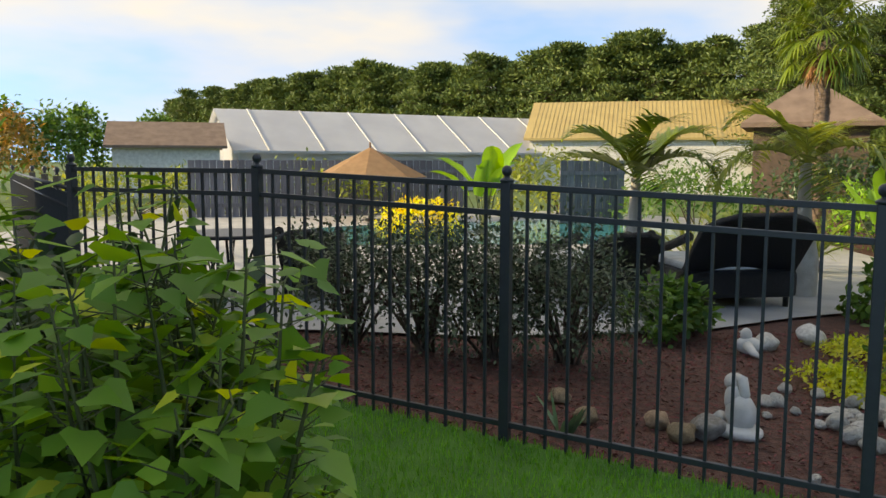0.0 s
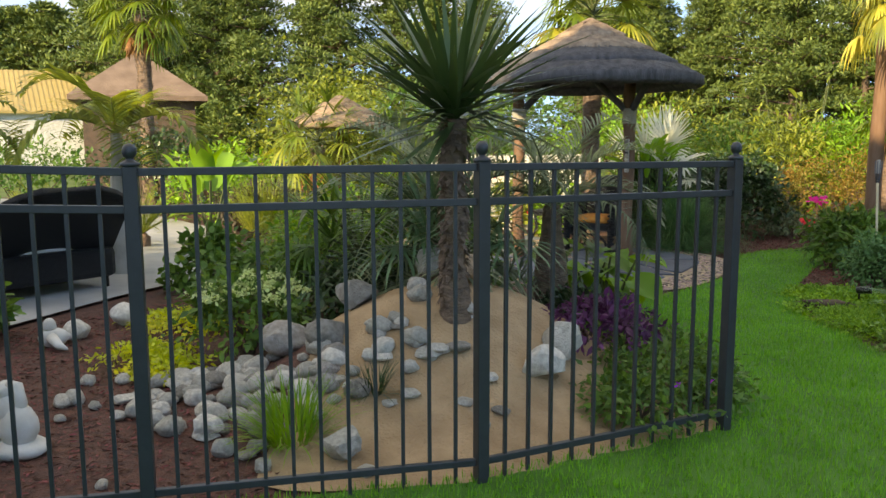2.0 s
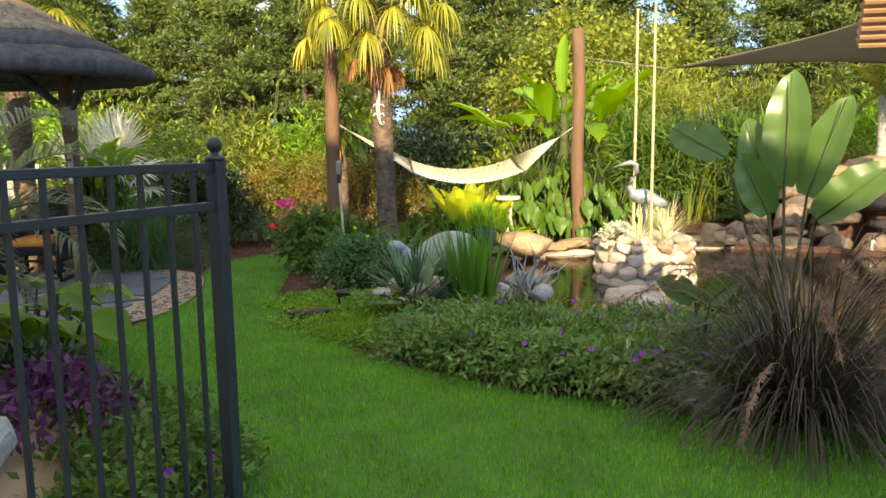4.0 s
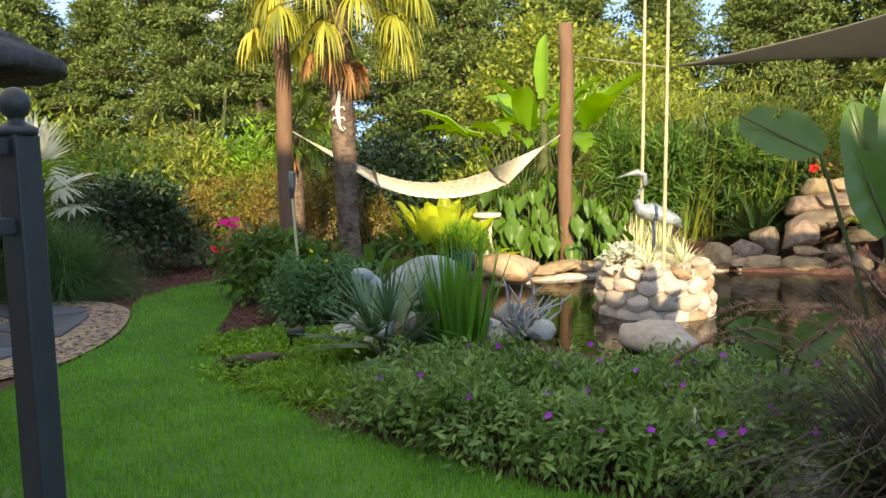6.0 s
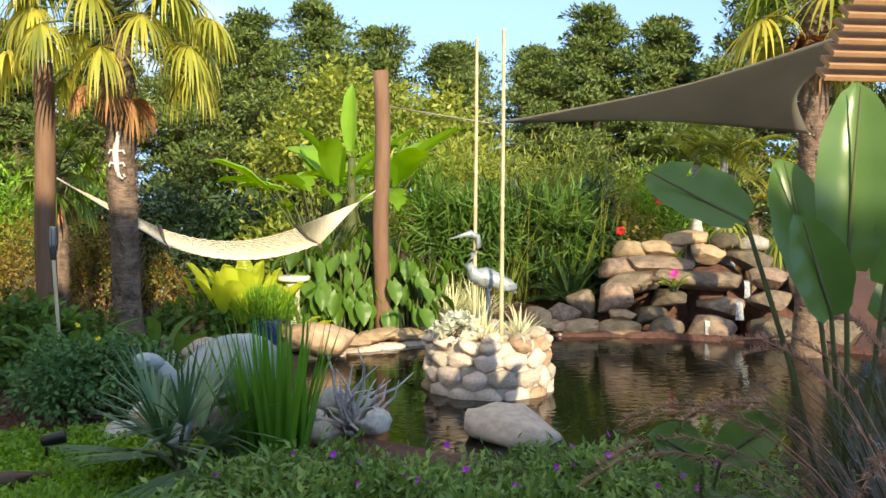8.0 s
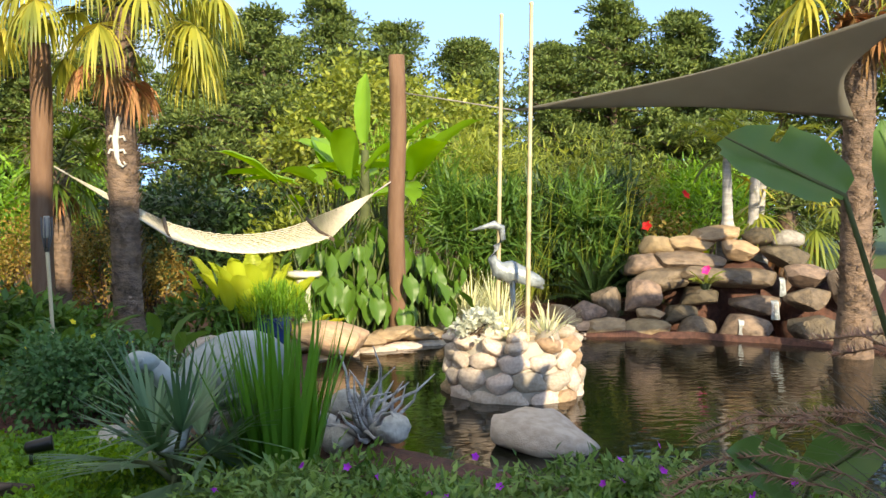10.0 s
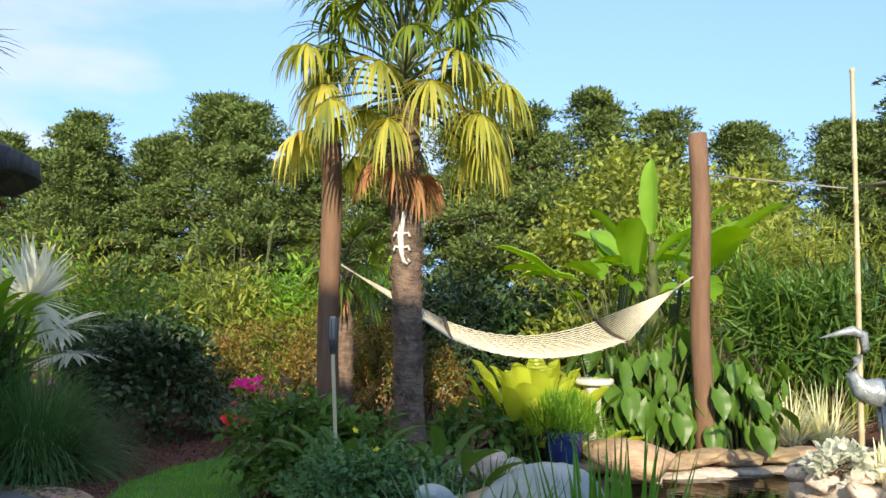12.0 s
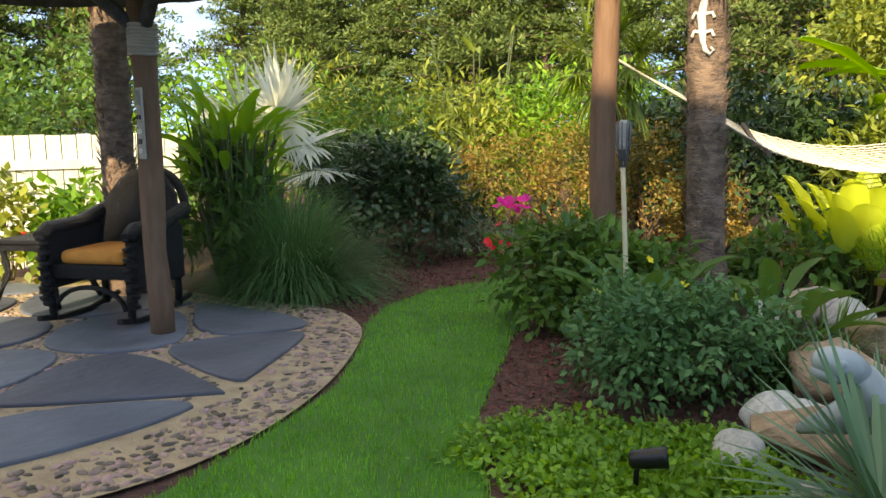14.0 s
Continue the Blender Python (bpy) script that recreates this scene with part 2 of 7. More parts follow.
    "L_burg": leaf("leaf_burgundy", (0.05, 0.045, 0.03), (0.028, 0.027, 0.02), 0.5, 0.15),
}


def glassy(name, col, rough, wave, scale, trans=0.0):
    """A still water surface: dark, glossy, with fine ripples."""
    m = mat(name, col, tuple(c * 0.8 for c in col), rough=rough, scale=1, bump=wave, bscale=scale, spec=0.25, stretch=(1, 2.6, 1))
    for nd in m.node_tree.nodes:
        if nd.type == "TEX_NOISE":
            nd.inputs["Detail"].default_value = 1.5
    return m


M["water"] = glassy("pond_water", (0.008, 0.008, 0.005), 0.01, 0.14, 7.0)
M["foam"] = mat("falling_water", (0.75, 0.78, 0.80), (0.5, 0.54, 0.56), rough=0.15, scale=30, bump=0.4, bscale=60, trans=0.4, spec=0.6)
M["pool"] = glassy("pool_water", (0.06, 0.28, 0.30), 0.06, 0.2, 5)


# ---- building helpers ----
def arr(*rows):
    return np.array(rows, float)


def mesh_np(name, V, F, material, smooth=False):
    V, F = np.asarray(V, np.float32).reshape(-1, 3), np.asarray(F, np.int32)
    me = bpy.data.meshes.new(name)
    k = F.shape[1]
    me.vertices.add(len(V))
    me.vertices.foreach_set("co", V.ravel())
    me.loops.add(F.size)
    me.loops.foreach_set("vertex_index", F.ravel())
    me.polygons.add(len(F))
    me.polygons.foreach_set("loop_start", np.arange(0, F.size, k, dtype=np.int32))
    if smooth:
        me.polygons.foreach_set("use_smooth", np.ones(len(F), bool))
    me.update(calc_edges=True)
    me.validate()
    me.materials.append(material)
    return me


def thing(name, label, category, loc=(0, 0, 0), rz=0.0, group="", kind=""):
    ob = new(name)
    ob.empty_display_size = 0.1
    ob.matrix_basis = pose(*loc, 0, 0, rz)
    return tagged(ob, label, category, group, kind)


def part(name, data, material=None, parent=None, label=""):
    """Links a bmesh or a mesh as one object under a thing or a part."""
    if isinstance(data, bmesh.types.BMesh):
        me = bpy.data.meshes.new(name)
        data.to_mesh(me)
        data.free()
        if material:
            me.materials.append(material)
        data = me
    ob = new(name, data)
    ob.parent = parent
    if label:
        ob["label"] = label
    return ob


def single(name, data, material, label, category="", loc=(0, 0, 0), rz=0.0, kind="", group=""):
    ob = part(name, data, material)
    ob.matrix_basis = pose(*loc, 0, 0, rz)
    return tagged(ob, label, category, group, kind)


def shade_smooth(bm):
    for f in bm.faces:
        f.smooth = True
    return bm


def box(bm, c, s, rz=0.0, bevel=0.0, m=None):
    t = Matrix.Translation(c) @ Matrix.Rotation(rz, 4, "Z") @ Matrix.Diagonal((*s, 1))
    if m is not None:
        t = m @ Matrix.Diagonal((*s, 1))
    vs = bmesh.ops.create_cube(bm, size=1, matrix=t)["verts"]
    if bevel:
        es = {e for v in vs for e in v.link_edges}
        bmesh.ops.bevel(bm, geom=list(es), offset=bevel, segments=2, profile=0.5, affect="EDGES")
    return bm


def tube_arrays(pts, radii, seg=8, cap=True):
    pts = [Vector(p) for p in pts]
    V, F = [], []
    ref = Vector((0, 0, 1))
    for i, p in enumerate(pts):
        d = (pts[min(i + 1, len(pts) - 1)] - pts[max(i - 1, 0)]).normalized()
        u = d.cross(ref if abs(d.z) < 0.95 else Vector((1, 0, 0))).normalized()
        w = d.cross(u).normalized()
        r = radii[i] if hasattr(radii, "__len__") else radii
        for k in range(seg):
            a = 2 * math.pi * k / seg
            V.append(p + (u * math.cos(a) + w * math.sin(a)) * r)
    for i in range(len(pts) - 1):
        for k in range(seg):
            a, b = i * seg + k, i * seg + (k + 1) % seg
            F.append((a, b, b + seg, a + seg))
    if cap:
        for i in (0, len(pts) - 1):
            V.append(pts[i])
            c = len(V) - 1
            for k in range(seg):
                F.append((i * seg + k, c, c, i * seg + (k + 1) % seg))
    return V, F


def tubes(bm, pts, radii, seg=8, cap=True):
    V, F = tube_arrays(pts, radii, seg, False)
    vs = [bm.verts.new(v) for v in V]
    for f in F:
        bm.faces.new([vs[i] for i in f]).smooth = True
    if cap and seg > 2:
        bm.faces.new(vs[:seg][::-1])
        bm.faces.new(vs[-seg:])
    return bm


def lathe(bm, profile, seg=24, loc=(0, 0, 0)):
    rings = []
    for r, z in profile:
        rings.append([bm.verts.new((loc[0] + r * math.cos(2 * math.pi * k / seg), loc[1] + r * math.sin(2 * math.pi * k / seg), loc[2] + z)) for k in range(seg)])
    for a, b in zip(rings, rings[1:]):
        for k in range(seg):
            bm.faces.new((a[k], a[(k + 1) % seg], b[(k + 1) % seg], b[k])).smooth = True
    bm.faces.new(rings[0][::-1])
    bm.faces.new(rings[-1])
    return bm


def blob(bm, c, r, sub=2, m=None):
    t = Matrix.Translation(c) @ (m or Matrix()) @ Matrix.Diagonal((*r, 1))
    vs = bmesh.ops.create_icosphere(bm, subdivisions=sub, radius=1, matrix=t)["verts"]
    for v in vs:
        for f in v.link_faces:
            f.smooth = True
    return vs


# ---- leaves ----
rng = np.random.default_rng(7)


def unit(a):
    return a / np.maximum(np.linalg.norm(a, axis=-1, keepdims=True), 1e-9)


def axes_of(d, up=None):
    """Right, along and normal axes for leaves that point along d."""
    d = unit(d)
    up = np.broadcast_to(arr(0, 0, 1), d.shape) if up is None else up
    r = unit(np.cross(d, up) + 1e-6)
    n = np.cross(r, d)
    return r, d, n


def scatter(T, F, P, d, length, width, up=None):
    """Copies of a leaf shape T (x across, y along, z off) at P, along d."""
    r, a, n = axes_of(d, up)
    length, width = np.broadcast_to(length, len(P)), np.broadcast_to(width, len(P))
    V = (P[:, None] + T[None, :, 0:1] * (r * width[:, None])[:, None] + T[None, :, 1:2] * (a * length[:, None])[:, None]
         + T[None, :, 2:3] * (n * length[:, None])[:, None])
    FF = F[None] + (np.arange(len(P)) * len(T))[:, None, None]
    return V.reshape(-1, 3), FF.reshape(-1, F.shape[1])


LEAF_T = arr((0, 0, 0), (0.5, 0.4, 0.04), (0, 0.45, -0.04), (-0.5, 0.4, 0.04), (0, 1, -0.1))
LEAF_F = np.array([(0, 1, 4, 2), (0, 2, 4, 3)])
KITE_T = arr((0, 0, 0), (0.5, 0.55, 0.03), (0, 1, -0.04), (-0.5, 0.55, 0.03))
KITE_F = np.array([(0, 1, 2, 3)])
BLADE_T = arr((-0.5, 0, 0), (0.5, 0, 0), (-0.42, 0.5, 0.0), (0.42, 0.5, 0.0), (-0.1, 1, 0), (0.1, 1, 0))
BLADE_F = np.array([(0, 1, 3, 2), (2, 3, 5, 4)])
ROUND_T = arr((0, 0, 0), (0.35, 0.12, 0.02), (0.5, 0.45, 0.04), (0.3, 0.8, 0.0), (0, 1, -0.08), (-0.3, 0.8, 0.0), (-0.5, 0.45, 0.04), (-0.35, 0.12, 0.02), (0, 0.45, -0.03))
ROUND_F = np.array([(0, 1, 2, 8), (8, 2, 3, 4), (0, 8, 6, 7), (8, 4, 5, 6)])


def curved_blades(P, d, length, width, droop, segs=4, fold=0.0):
    """Long tapering blades that start along d and bend down under droop."""
    n = len(P)
    length, width, droop = np.broadcast_to(length, n), np.broadcast_to(width, n), np.broadcast_to(droop, n)
    d = unit(d)
    side = unit(np.cross(d, arr(0, 0, 1)) + 1e-5)
    pts, cur, dirn = [P], P.copy(), d.copy()
    for s in range(segs):
        dirn = unit(dirn + arr(0, 0, -1) * (droop / segs * (s + 1) / segs * 2)[:, None])
        cur = cur + dirn * (length / segs)[:, None]
        pts.append(cur)
    V = np.empty((n, segs + 1, 2, 3))
    for s, p in enumerate(pts):
        u = s / segs
        w = width * 0.5 * (min(1, 0.55 + 1.6 * u) if u < 0.3 else (1 - u) ** 0.7 * 1.25 + 0.04)
        V[:, s, 0], V[:, s, 1] = p - side * w[:, None], p + side * w[:, None]
    F = np.array([(2 * s, 2 * s + 1, 2 * s + 3, 2 * s + 2) for s in range(segs)])
    F = F[None] + (np.arange(n) * 2 * (segs + 1))[:, None, None]
    return V.reshape(-1, 3), F.reshape(-1, 4)


def join(*pairs):
    V, F, o = [], [], 0
    for v, f in pairs:
        V.append(np.asarray(v, float).reshape(-1, 3))
        F.append(np.asarray(f) + o)
        o += len(V[-1])
    return np.concatenate(V), np.concatenate(F)


def rand_dirs(n, zmin=-1.0):
    v = rng.normal(size=(n, 3))
    v = unit(v)
    v[:, 2] = np.where(v[:, 2] < zmin, -v[:, 2], v[:, 2])
    return v


def crown_points(n, radii, clumps, spread=0.28, shell=0.75, zmin=-0.35):
    """Points in uneven clumps over an ellipsoid, with the way out from its heart."""
    c = rand_dirs(clumps, zmin) * (shell + (1 - shell) * rng.random((clumps, 1)) ** 0.5) * rng.uniform(0.82, 1.1, (clumps, 1))
    k = rng.integers(0, clumps, n)
    p = c[k] + rng.normal(size=(n, 3)) * spread * rng.uniform(0.6, 1.2, (n, 1)) * 0.6
    out = unit(c[k] * 0.5 + (p - c[k]) * 2 + rng.normal(size=(n, 3)) * 0.35)
    return p * np.array(radii), out


def leaf_cloud(n, radii, size, ratio=0.5, clumps=40, spread=0.28, shape="leaf", droop=0.2, zmin=-0.35, shell=0.75):
    p, out = crown_points(n, radii, clumps, spread, shell, zmin)
    d = unit(out + rng.normal(size=(n, 3)) * 0.5 + arr(0, 0, -droop))
    L = size * rng.uniform(0.65, 1.25, n)
    T, F = (ROUND_T, ROUND_F) if shape == "round" else (LEAF_T, LEAF_F) if shape == "leaf" else (BLADE_T, BLADE_F)
    up = unit(out * 0.7 + arr(0, 0, 0.6) + rng.normal(size=(n, 3)) * 0.3)
    return scatter(T, F, p, d, L, L * ratio, up)


def stems_mesh(name, radii, n=6, r=0.012, material=None, spread=0.7):
    V, F = [], []
    for i in range(n):
        a, q = rng.uniform(0, 2 * math.pi), rng.uniform(0.2, spread)
        tip = Vector((math.cos(a) * radii[0] * q, math.sin(a) * radii[1] * q, radii[2] * rng.uniform(0.9, 1.5)))
        mid = tip * 0.5 + Vector((rng.normal() * 0.04, rng.normal() * 0.04, 0))
        V.append(tube_arrays([(rng.normal() * 0.04, rng.normal() * 0.04, -0.05), mid, tip], [r, r * 0.8, r * 0.35], 5, False))
    return mesh_np(name, *join(*V), material, True)


def shrub(name, label, loc, radii, n, size, material, ratio=0.5, clumps=40, spread=0.28, shape="leaf", category="shrub", twig="twig", stems=7, lift=0.0, shell=0.7, zmin=-0.35, group=""):
    """A bush: stems and a crown of leaves in clumps. loc is on the ground."""
    t = thing(name, label, category, (loc[0], loc[1], ground_z(loc[0], loc[1]) if len(loc) < 3 else loc[2]), group=group)
    V, F = leaf_cloud(n, radii, size, ratio, clumps, spread, shape, zmin=zmin, shell=shell)
    V[:, 2] += radii[2] * (0.55 if zmin > -0.5 else 1) + lift
    V[:, 2] = np.maximum(V[:, 2], 0.01)
    part("crown", mesh_np("crown", V, F, M[material]), None, t)
    part("stem", stems_mesh("stem", (radii[0], radii[1], (radii[2] + lift) * 0.75), stems, 0.012 + 0.006 * radii[2], M[twig]), None, t)
    return t


def flowers(parent, pts, r, material, petals=5, name="flower"):
    """Each flower is a small ring of petals."""
    T, F = ROUND_T, ROUND_F
    a = np.arange(petals) * 2 * math.pi / petals
    d = np.stack([np.cos(a), np.sin(a), np.full(petals, 0.35)], 1)
    base = mesh_np(name, *scatter(T, F, np.zeros((petals, 3)), d, r, r * 0.8), M[material])
    for p in pts:
        ob = new(name, base)
        ob.parent = parent
        ob.matrix_basis = Matrix.Translation(p) @ Euler((rng.uniform(0.3, 1.2), 0, rng.uniform(-1.2, 1.2))).to_matrix().to_4x4()


# ---- ground shape ----
POND = [(1.9, 4.5), (1.0, 5.1), (0.35, 5.75), (0.05, 6.5), (-0.15, 7.4), (-0.1, 8.6), (0.45, 9.15), (1.1, 9.46), (2.5, 9.7), (3.8, 9.35), (5.0, 8.5), (6.0, 7.2), (5.6, 5.2), (3.6, 4.3)]
WATER = -0.10


def seg_dist(px, py, poly):
    """Signed distance of points to a closed outline, negative inside."""
    px, py = np.asarray(px, float), np.asarray(py, float)
    best, inside = np.full(px.shape, 1e9), np.zeros(px.shape, bool)
    for (ax, ay), (bx, by) in zip(poly, poly[1:] + poly[:1]):
        dx, dy = bx - ax, by - ay
        u = np.clip(((px - ax) * dx + (py - ay) * dy) / (dx * dx + dy * dy), 0, 1)
        best = np.minimum(best, np.hypot(px - ax - u * dx, py - ay - u * dy))
        cross = (ay > py) != (by > py)
        inside ^= cross & (px < (bx - ax) * (py - ay) / ((by - ay) or 1e-9) + ax)
    return np.where(inside, -best, best)


def smooth01(a):
    a = np.clip(a, 0, 1)
    return a * a * (3 - 2 * a)


def heights(x, y):
    x, y = np.asarray(x, float), np.asarray(y, float)
    z = -0.2 * smooth01((y - 1.0) / 5.0)
    z = z + 0.55 * np.exp(-(((x + 2.35) / 0.85) ** 2 + ((y - 1.15) / 1.0) ** 2) ** 1.3)
    z = z + 0.16 * np.exp(-(((x + 1.2) / 1.1) ** 2 + ((y - 9.0) / 1.6) ** 2))
    z = z + 0.18 * np.exp(-(((x - 0.6) / 1.6) ** 2 + ((y - 10.6) / 1.0) ** 2)) + 0.3 * smooth01((y - 9.6) / 2.0) * smooth01((x + 1.0) / 2.0)
    z = z + 0.14 * smooth01((-0.6 - y) / 3.6) * smooth01((x + 5.3) / 1.2)
    s = seg_dist(x, y, POND)
    bank = smooth01((0.55 - s) / 0.55)
    z = z * (1 - bank) + bank * np.maximum(z, WATER + 0.07)
    return np.where(s < 0.0, z * (1 - smooth01(-s / 0.25)) - 0.75 * smooth01(-s / 0.25), z)


def ground_z(x, y):
    return float(heights(np.array([x]), np.array([y]))[0])


def drape(name, poly, material, lift=0.0, step=0.15, label="", category="ground", curve=True, flat=None):
    """A sheet of ground inside an outline, laid on the ground's shape."""
    from mathutils.geometry import delaunay_2d_cdt
    if curve:
        poly = rounded(poly)
    out = []
    for a, b in zip(poly, poly[1:] + poly[:1]):
        n = max(1, int(math.dist(a, b) / step))
        out += [(a[0] + (b[0] - a[0]) * i / n, a[1] + (b[1] - a[1]) * i / n) for i in range(n)]
    xs, ys = [p[0] for p in out], [p[1] for p in out]
    gx, gy = np.meshgrid(np.arange(min(xs), max(xs), step), np.arange(min(ys), max(ys), step))
    gx, gy = gx.ravel(), gy.ravel()
    keep = seg_dist(gx, gy, out) < -step * 0.5
    pts = [Vector(p) for p in out] + [Vector(p) for p in zip(gx[keep], gy[keep])]
    v, _, f, *_ = delaunay_2d_cdt(pts, [], [list(range(len(out)))], 1, 1e-5)
    v = np.array([(p.x, p.y) for p in v])
    z = (heights(v[:, 0], v[:, 1]) if flat is None else np.full(len(v), flat)) + lift
    me = mesh_np(name, np.c_[v, z], np.array([t for t in f if len(t) == 3]), material, True)
    ob = new(name, me)
    return tagged(ob, label, category, kind="structure")


def rounded(poly, times=2):
    for _ in range(times):
        q = []
        for a, b in zip(poly, poly[1:] + poly[:1]):
            q += [(a[0] * 0.75 + b[0] * 0.25, a[1] * 0.75 + b[1] * 0.25), (a[0] * 0.25 + b[0] * 0.75, a[1] * 0.25 + b[1] * 0.75)]
        poly = q
    return poly


POSTS = [(-4.05, -5.3), (-3.28, -3.85), (-2.55, -2.44), (-1.82, -0.965), (-1.135, 0.15), (-0.728, 1.46)]
LAWN = [(-0.72, 1.5), (-1.05, 2.1), (-1.75, 2.75), (-2.6, 3.6), (-3.15, 4.5), (-3.2, 5.3), (-3.22, 5.9), (-3.3, 6.6), (-3.6, 7.4), (-3.85, 7.85), (-4.0, 8.4), (-3.95, 9.1), (-3.5, 9.9), (-3.1, 9.6), (-2.95, 8.6), (-2.62, 7.2),
        (-2.42, 6.4), (-2.15, 5.85), (-1.88, 5.2), (-1.35, 4.75), (-0.9, 4.15), (-0.2, 3.65), (0.25, 3.28), (0.94, 3.1), (1.97, 2.72), (4.0, 2.3), (6.5, 0.5), (6.5, -6.4), (-4.7, -6.4), (-4.08, -5.3), (-3.31, -3.85), (-2.58, -2.43), (-1.85, -0.95), (-1.16, 0.16)]
PATIO = [(-3.22, 5.75), (-3.32, 6.57), (-3.62, 7.4), (-3.86, 7.82), (-4.35, 8.2), (-5.2, 8.1), (-6.4, 8.4), (-8.2, 8.2), (-9.0, 6.6), (-8.0, 5.0), (-6.0, 4.3), (-4.6, 4.2), (-3.75, 4.6), (-3.35, 5.1)]
DECK = [(-5.5, -7.5), (-5.56, -4.3), (-5.25, -2.4), (-5.5, -0.5), (-6.1, 0.6), (-6.5, 1.6), (-8.5, 3.2), (-11, 4.6), (-22, 6.0), (-24, -12), (-7, -12)]
POOL = [(-12.4, -6.2), (-12.9, -0.4), (-13.0, 2.2), (-17, 4.0), (-19.5, 2.6), (-18.5, -1), (-16.5, -6)]
SAND = [(-1.06, 0.2), (-0.68, 1.4), (-0.95, 2.0), (-1.6, 2.5), (-2.6, 2.7), (-3.3, 2.0), (-3.2, 0.9), (-2.5, 0.25), (-2.0, -0.35), (-1.7, -0.6), (-1.25, -0.05)]


def build_ground():
    from mathutils.geometry import delaunay_2d_cdt
    pts = []
    gx, gy = np.meshgrid(np.arange(-14, 10.01, 0.2), np.arange(-8, 16.01, 0.2))
    pts += list(zip(gx.ravel(), gy.ravel()))
    for r in (22, 30, 45, 70, 110, 180, 400, 1000, 2500):
        pts += [(-2 + r * math.cos(a), 4 + r * math.sin(a)) for a in np.arange(0, 2 * math.pi, 0.13)]
    v, _, f, *_ = delaunay_2d_cdt([Vector(p) for p in pts], [], [], 0, 1e-5)
    v = np.array([(p.x, p.y) for p in v])
    me = mesh_np("ground", np.c_[v, heights(v[:, 0], v[:, 1])], np.array([t for t in f if len(t) == 3]), M["soil"], True)
    me.materials.append(M["field"])
    far = np.array([1 if math.hypot(v[p.vertices[0]][0] + 2, v[p.vertices[0]][1] - 4) > 20 else 0 for p in me.polygons], np.int32)
    me.polygons.foreach_set("material_index", far)
    tagged(new("ground", me), "dark reddish mulch soil of the planting beds", "ground", kind="structure")


build_ground()
drape("lawn", LAWN, M["grass"], 0.012, 0.2, "mown bright green grass lawn", "lawn", curve=False)
drape("sand_bed", SAND, M["sand"], 0.012, 0.15, "raised bed of coarse tan sand", "sand")
drape("pool_deck", DECK, M["deck"], 0.03, 0.5, "pale grey concrete pool deck", "pavement", curve=False)
drape("pool_water", POOL, M["pool"], 0.05, 0.5, "turquoise swimming pool water", "water")
drape("pond_water", [(x + (0.15 if x > 2.5 else -0.15), y + (0.15 if y > 7 else -0.15)) for x, y in POND], M["water"], 0, 0.3, "dark still pond water", "water", flat=WATER)
drape("patio_mortar", PATIO, M["mortar"], 0.02, 0.2, "tan mortar and pebble patio bed", "pavement")


# ---- the unseen house behind, added to shade the garden ----
def build_shade_house():
    t = thing("house", "unseen two-storey house with pale siding behind the lawn, added for its shade", "house", (0, 0, 0), kind="structure")
    bm = bmesh.new()
    # wall outline stepped to put the shadow's edge where the shade ends
    prof = [(-6.6, 0), (4.4, 0), (4.4, 4.8), (3.1, 5.85), (2.1, 6.65), (0.85, 7.7), (0.05, 7.9), (-2.9, 8.3), (-3.1, 5.2), (-6.6, 5.2)]
    a = [bm.verts.new((x, -7.6, z)) for x, z in prof]
    b = [bm.verts.new((x, -13.5, z)) for x, z in prof]
    bm.faces.new(a[::-1]), bm.faces.new(b)
    for i in range(len(prof)):
        j = (i + 1) % len(prof)
        bm.faces.new((a[i], a[j], b[j], b[i]))
    bmesh.ops.recalc_face_normals(bm, faces=bm.faces)
    part("wall", bm, M["siding"], t)
    bm = bmesh.new()
    for (x0, z0), (x1, z1) in zip(prof[2:], prof[3:]):
        m = Matrix.Translation(((x0 + x1) / 2, -10.5, (z0 + z1) / 2 + 0.05)) @ Matrix.Rotation(-math.atan2(z1 - z0, x1 - x0), 4, "Y")
        box(bm, (0, 0, 0), (math.dist((x0, z0), (x1, z1)) + 0.05, 6.3, 0.1), m=m)
    part("roof", bm, M["brownroof"], t)


build_shade_house()


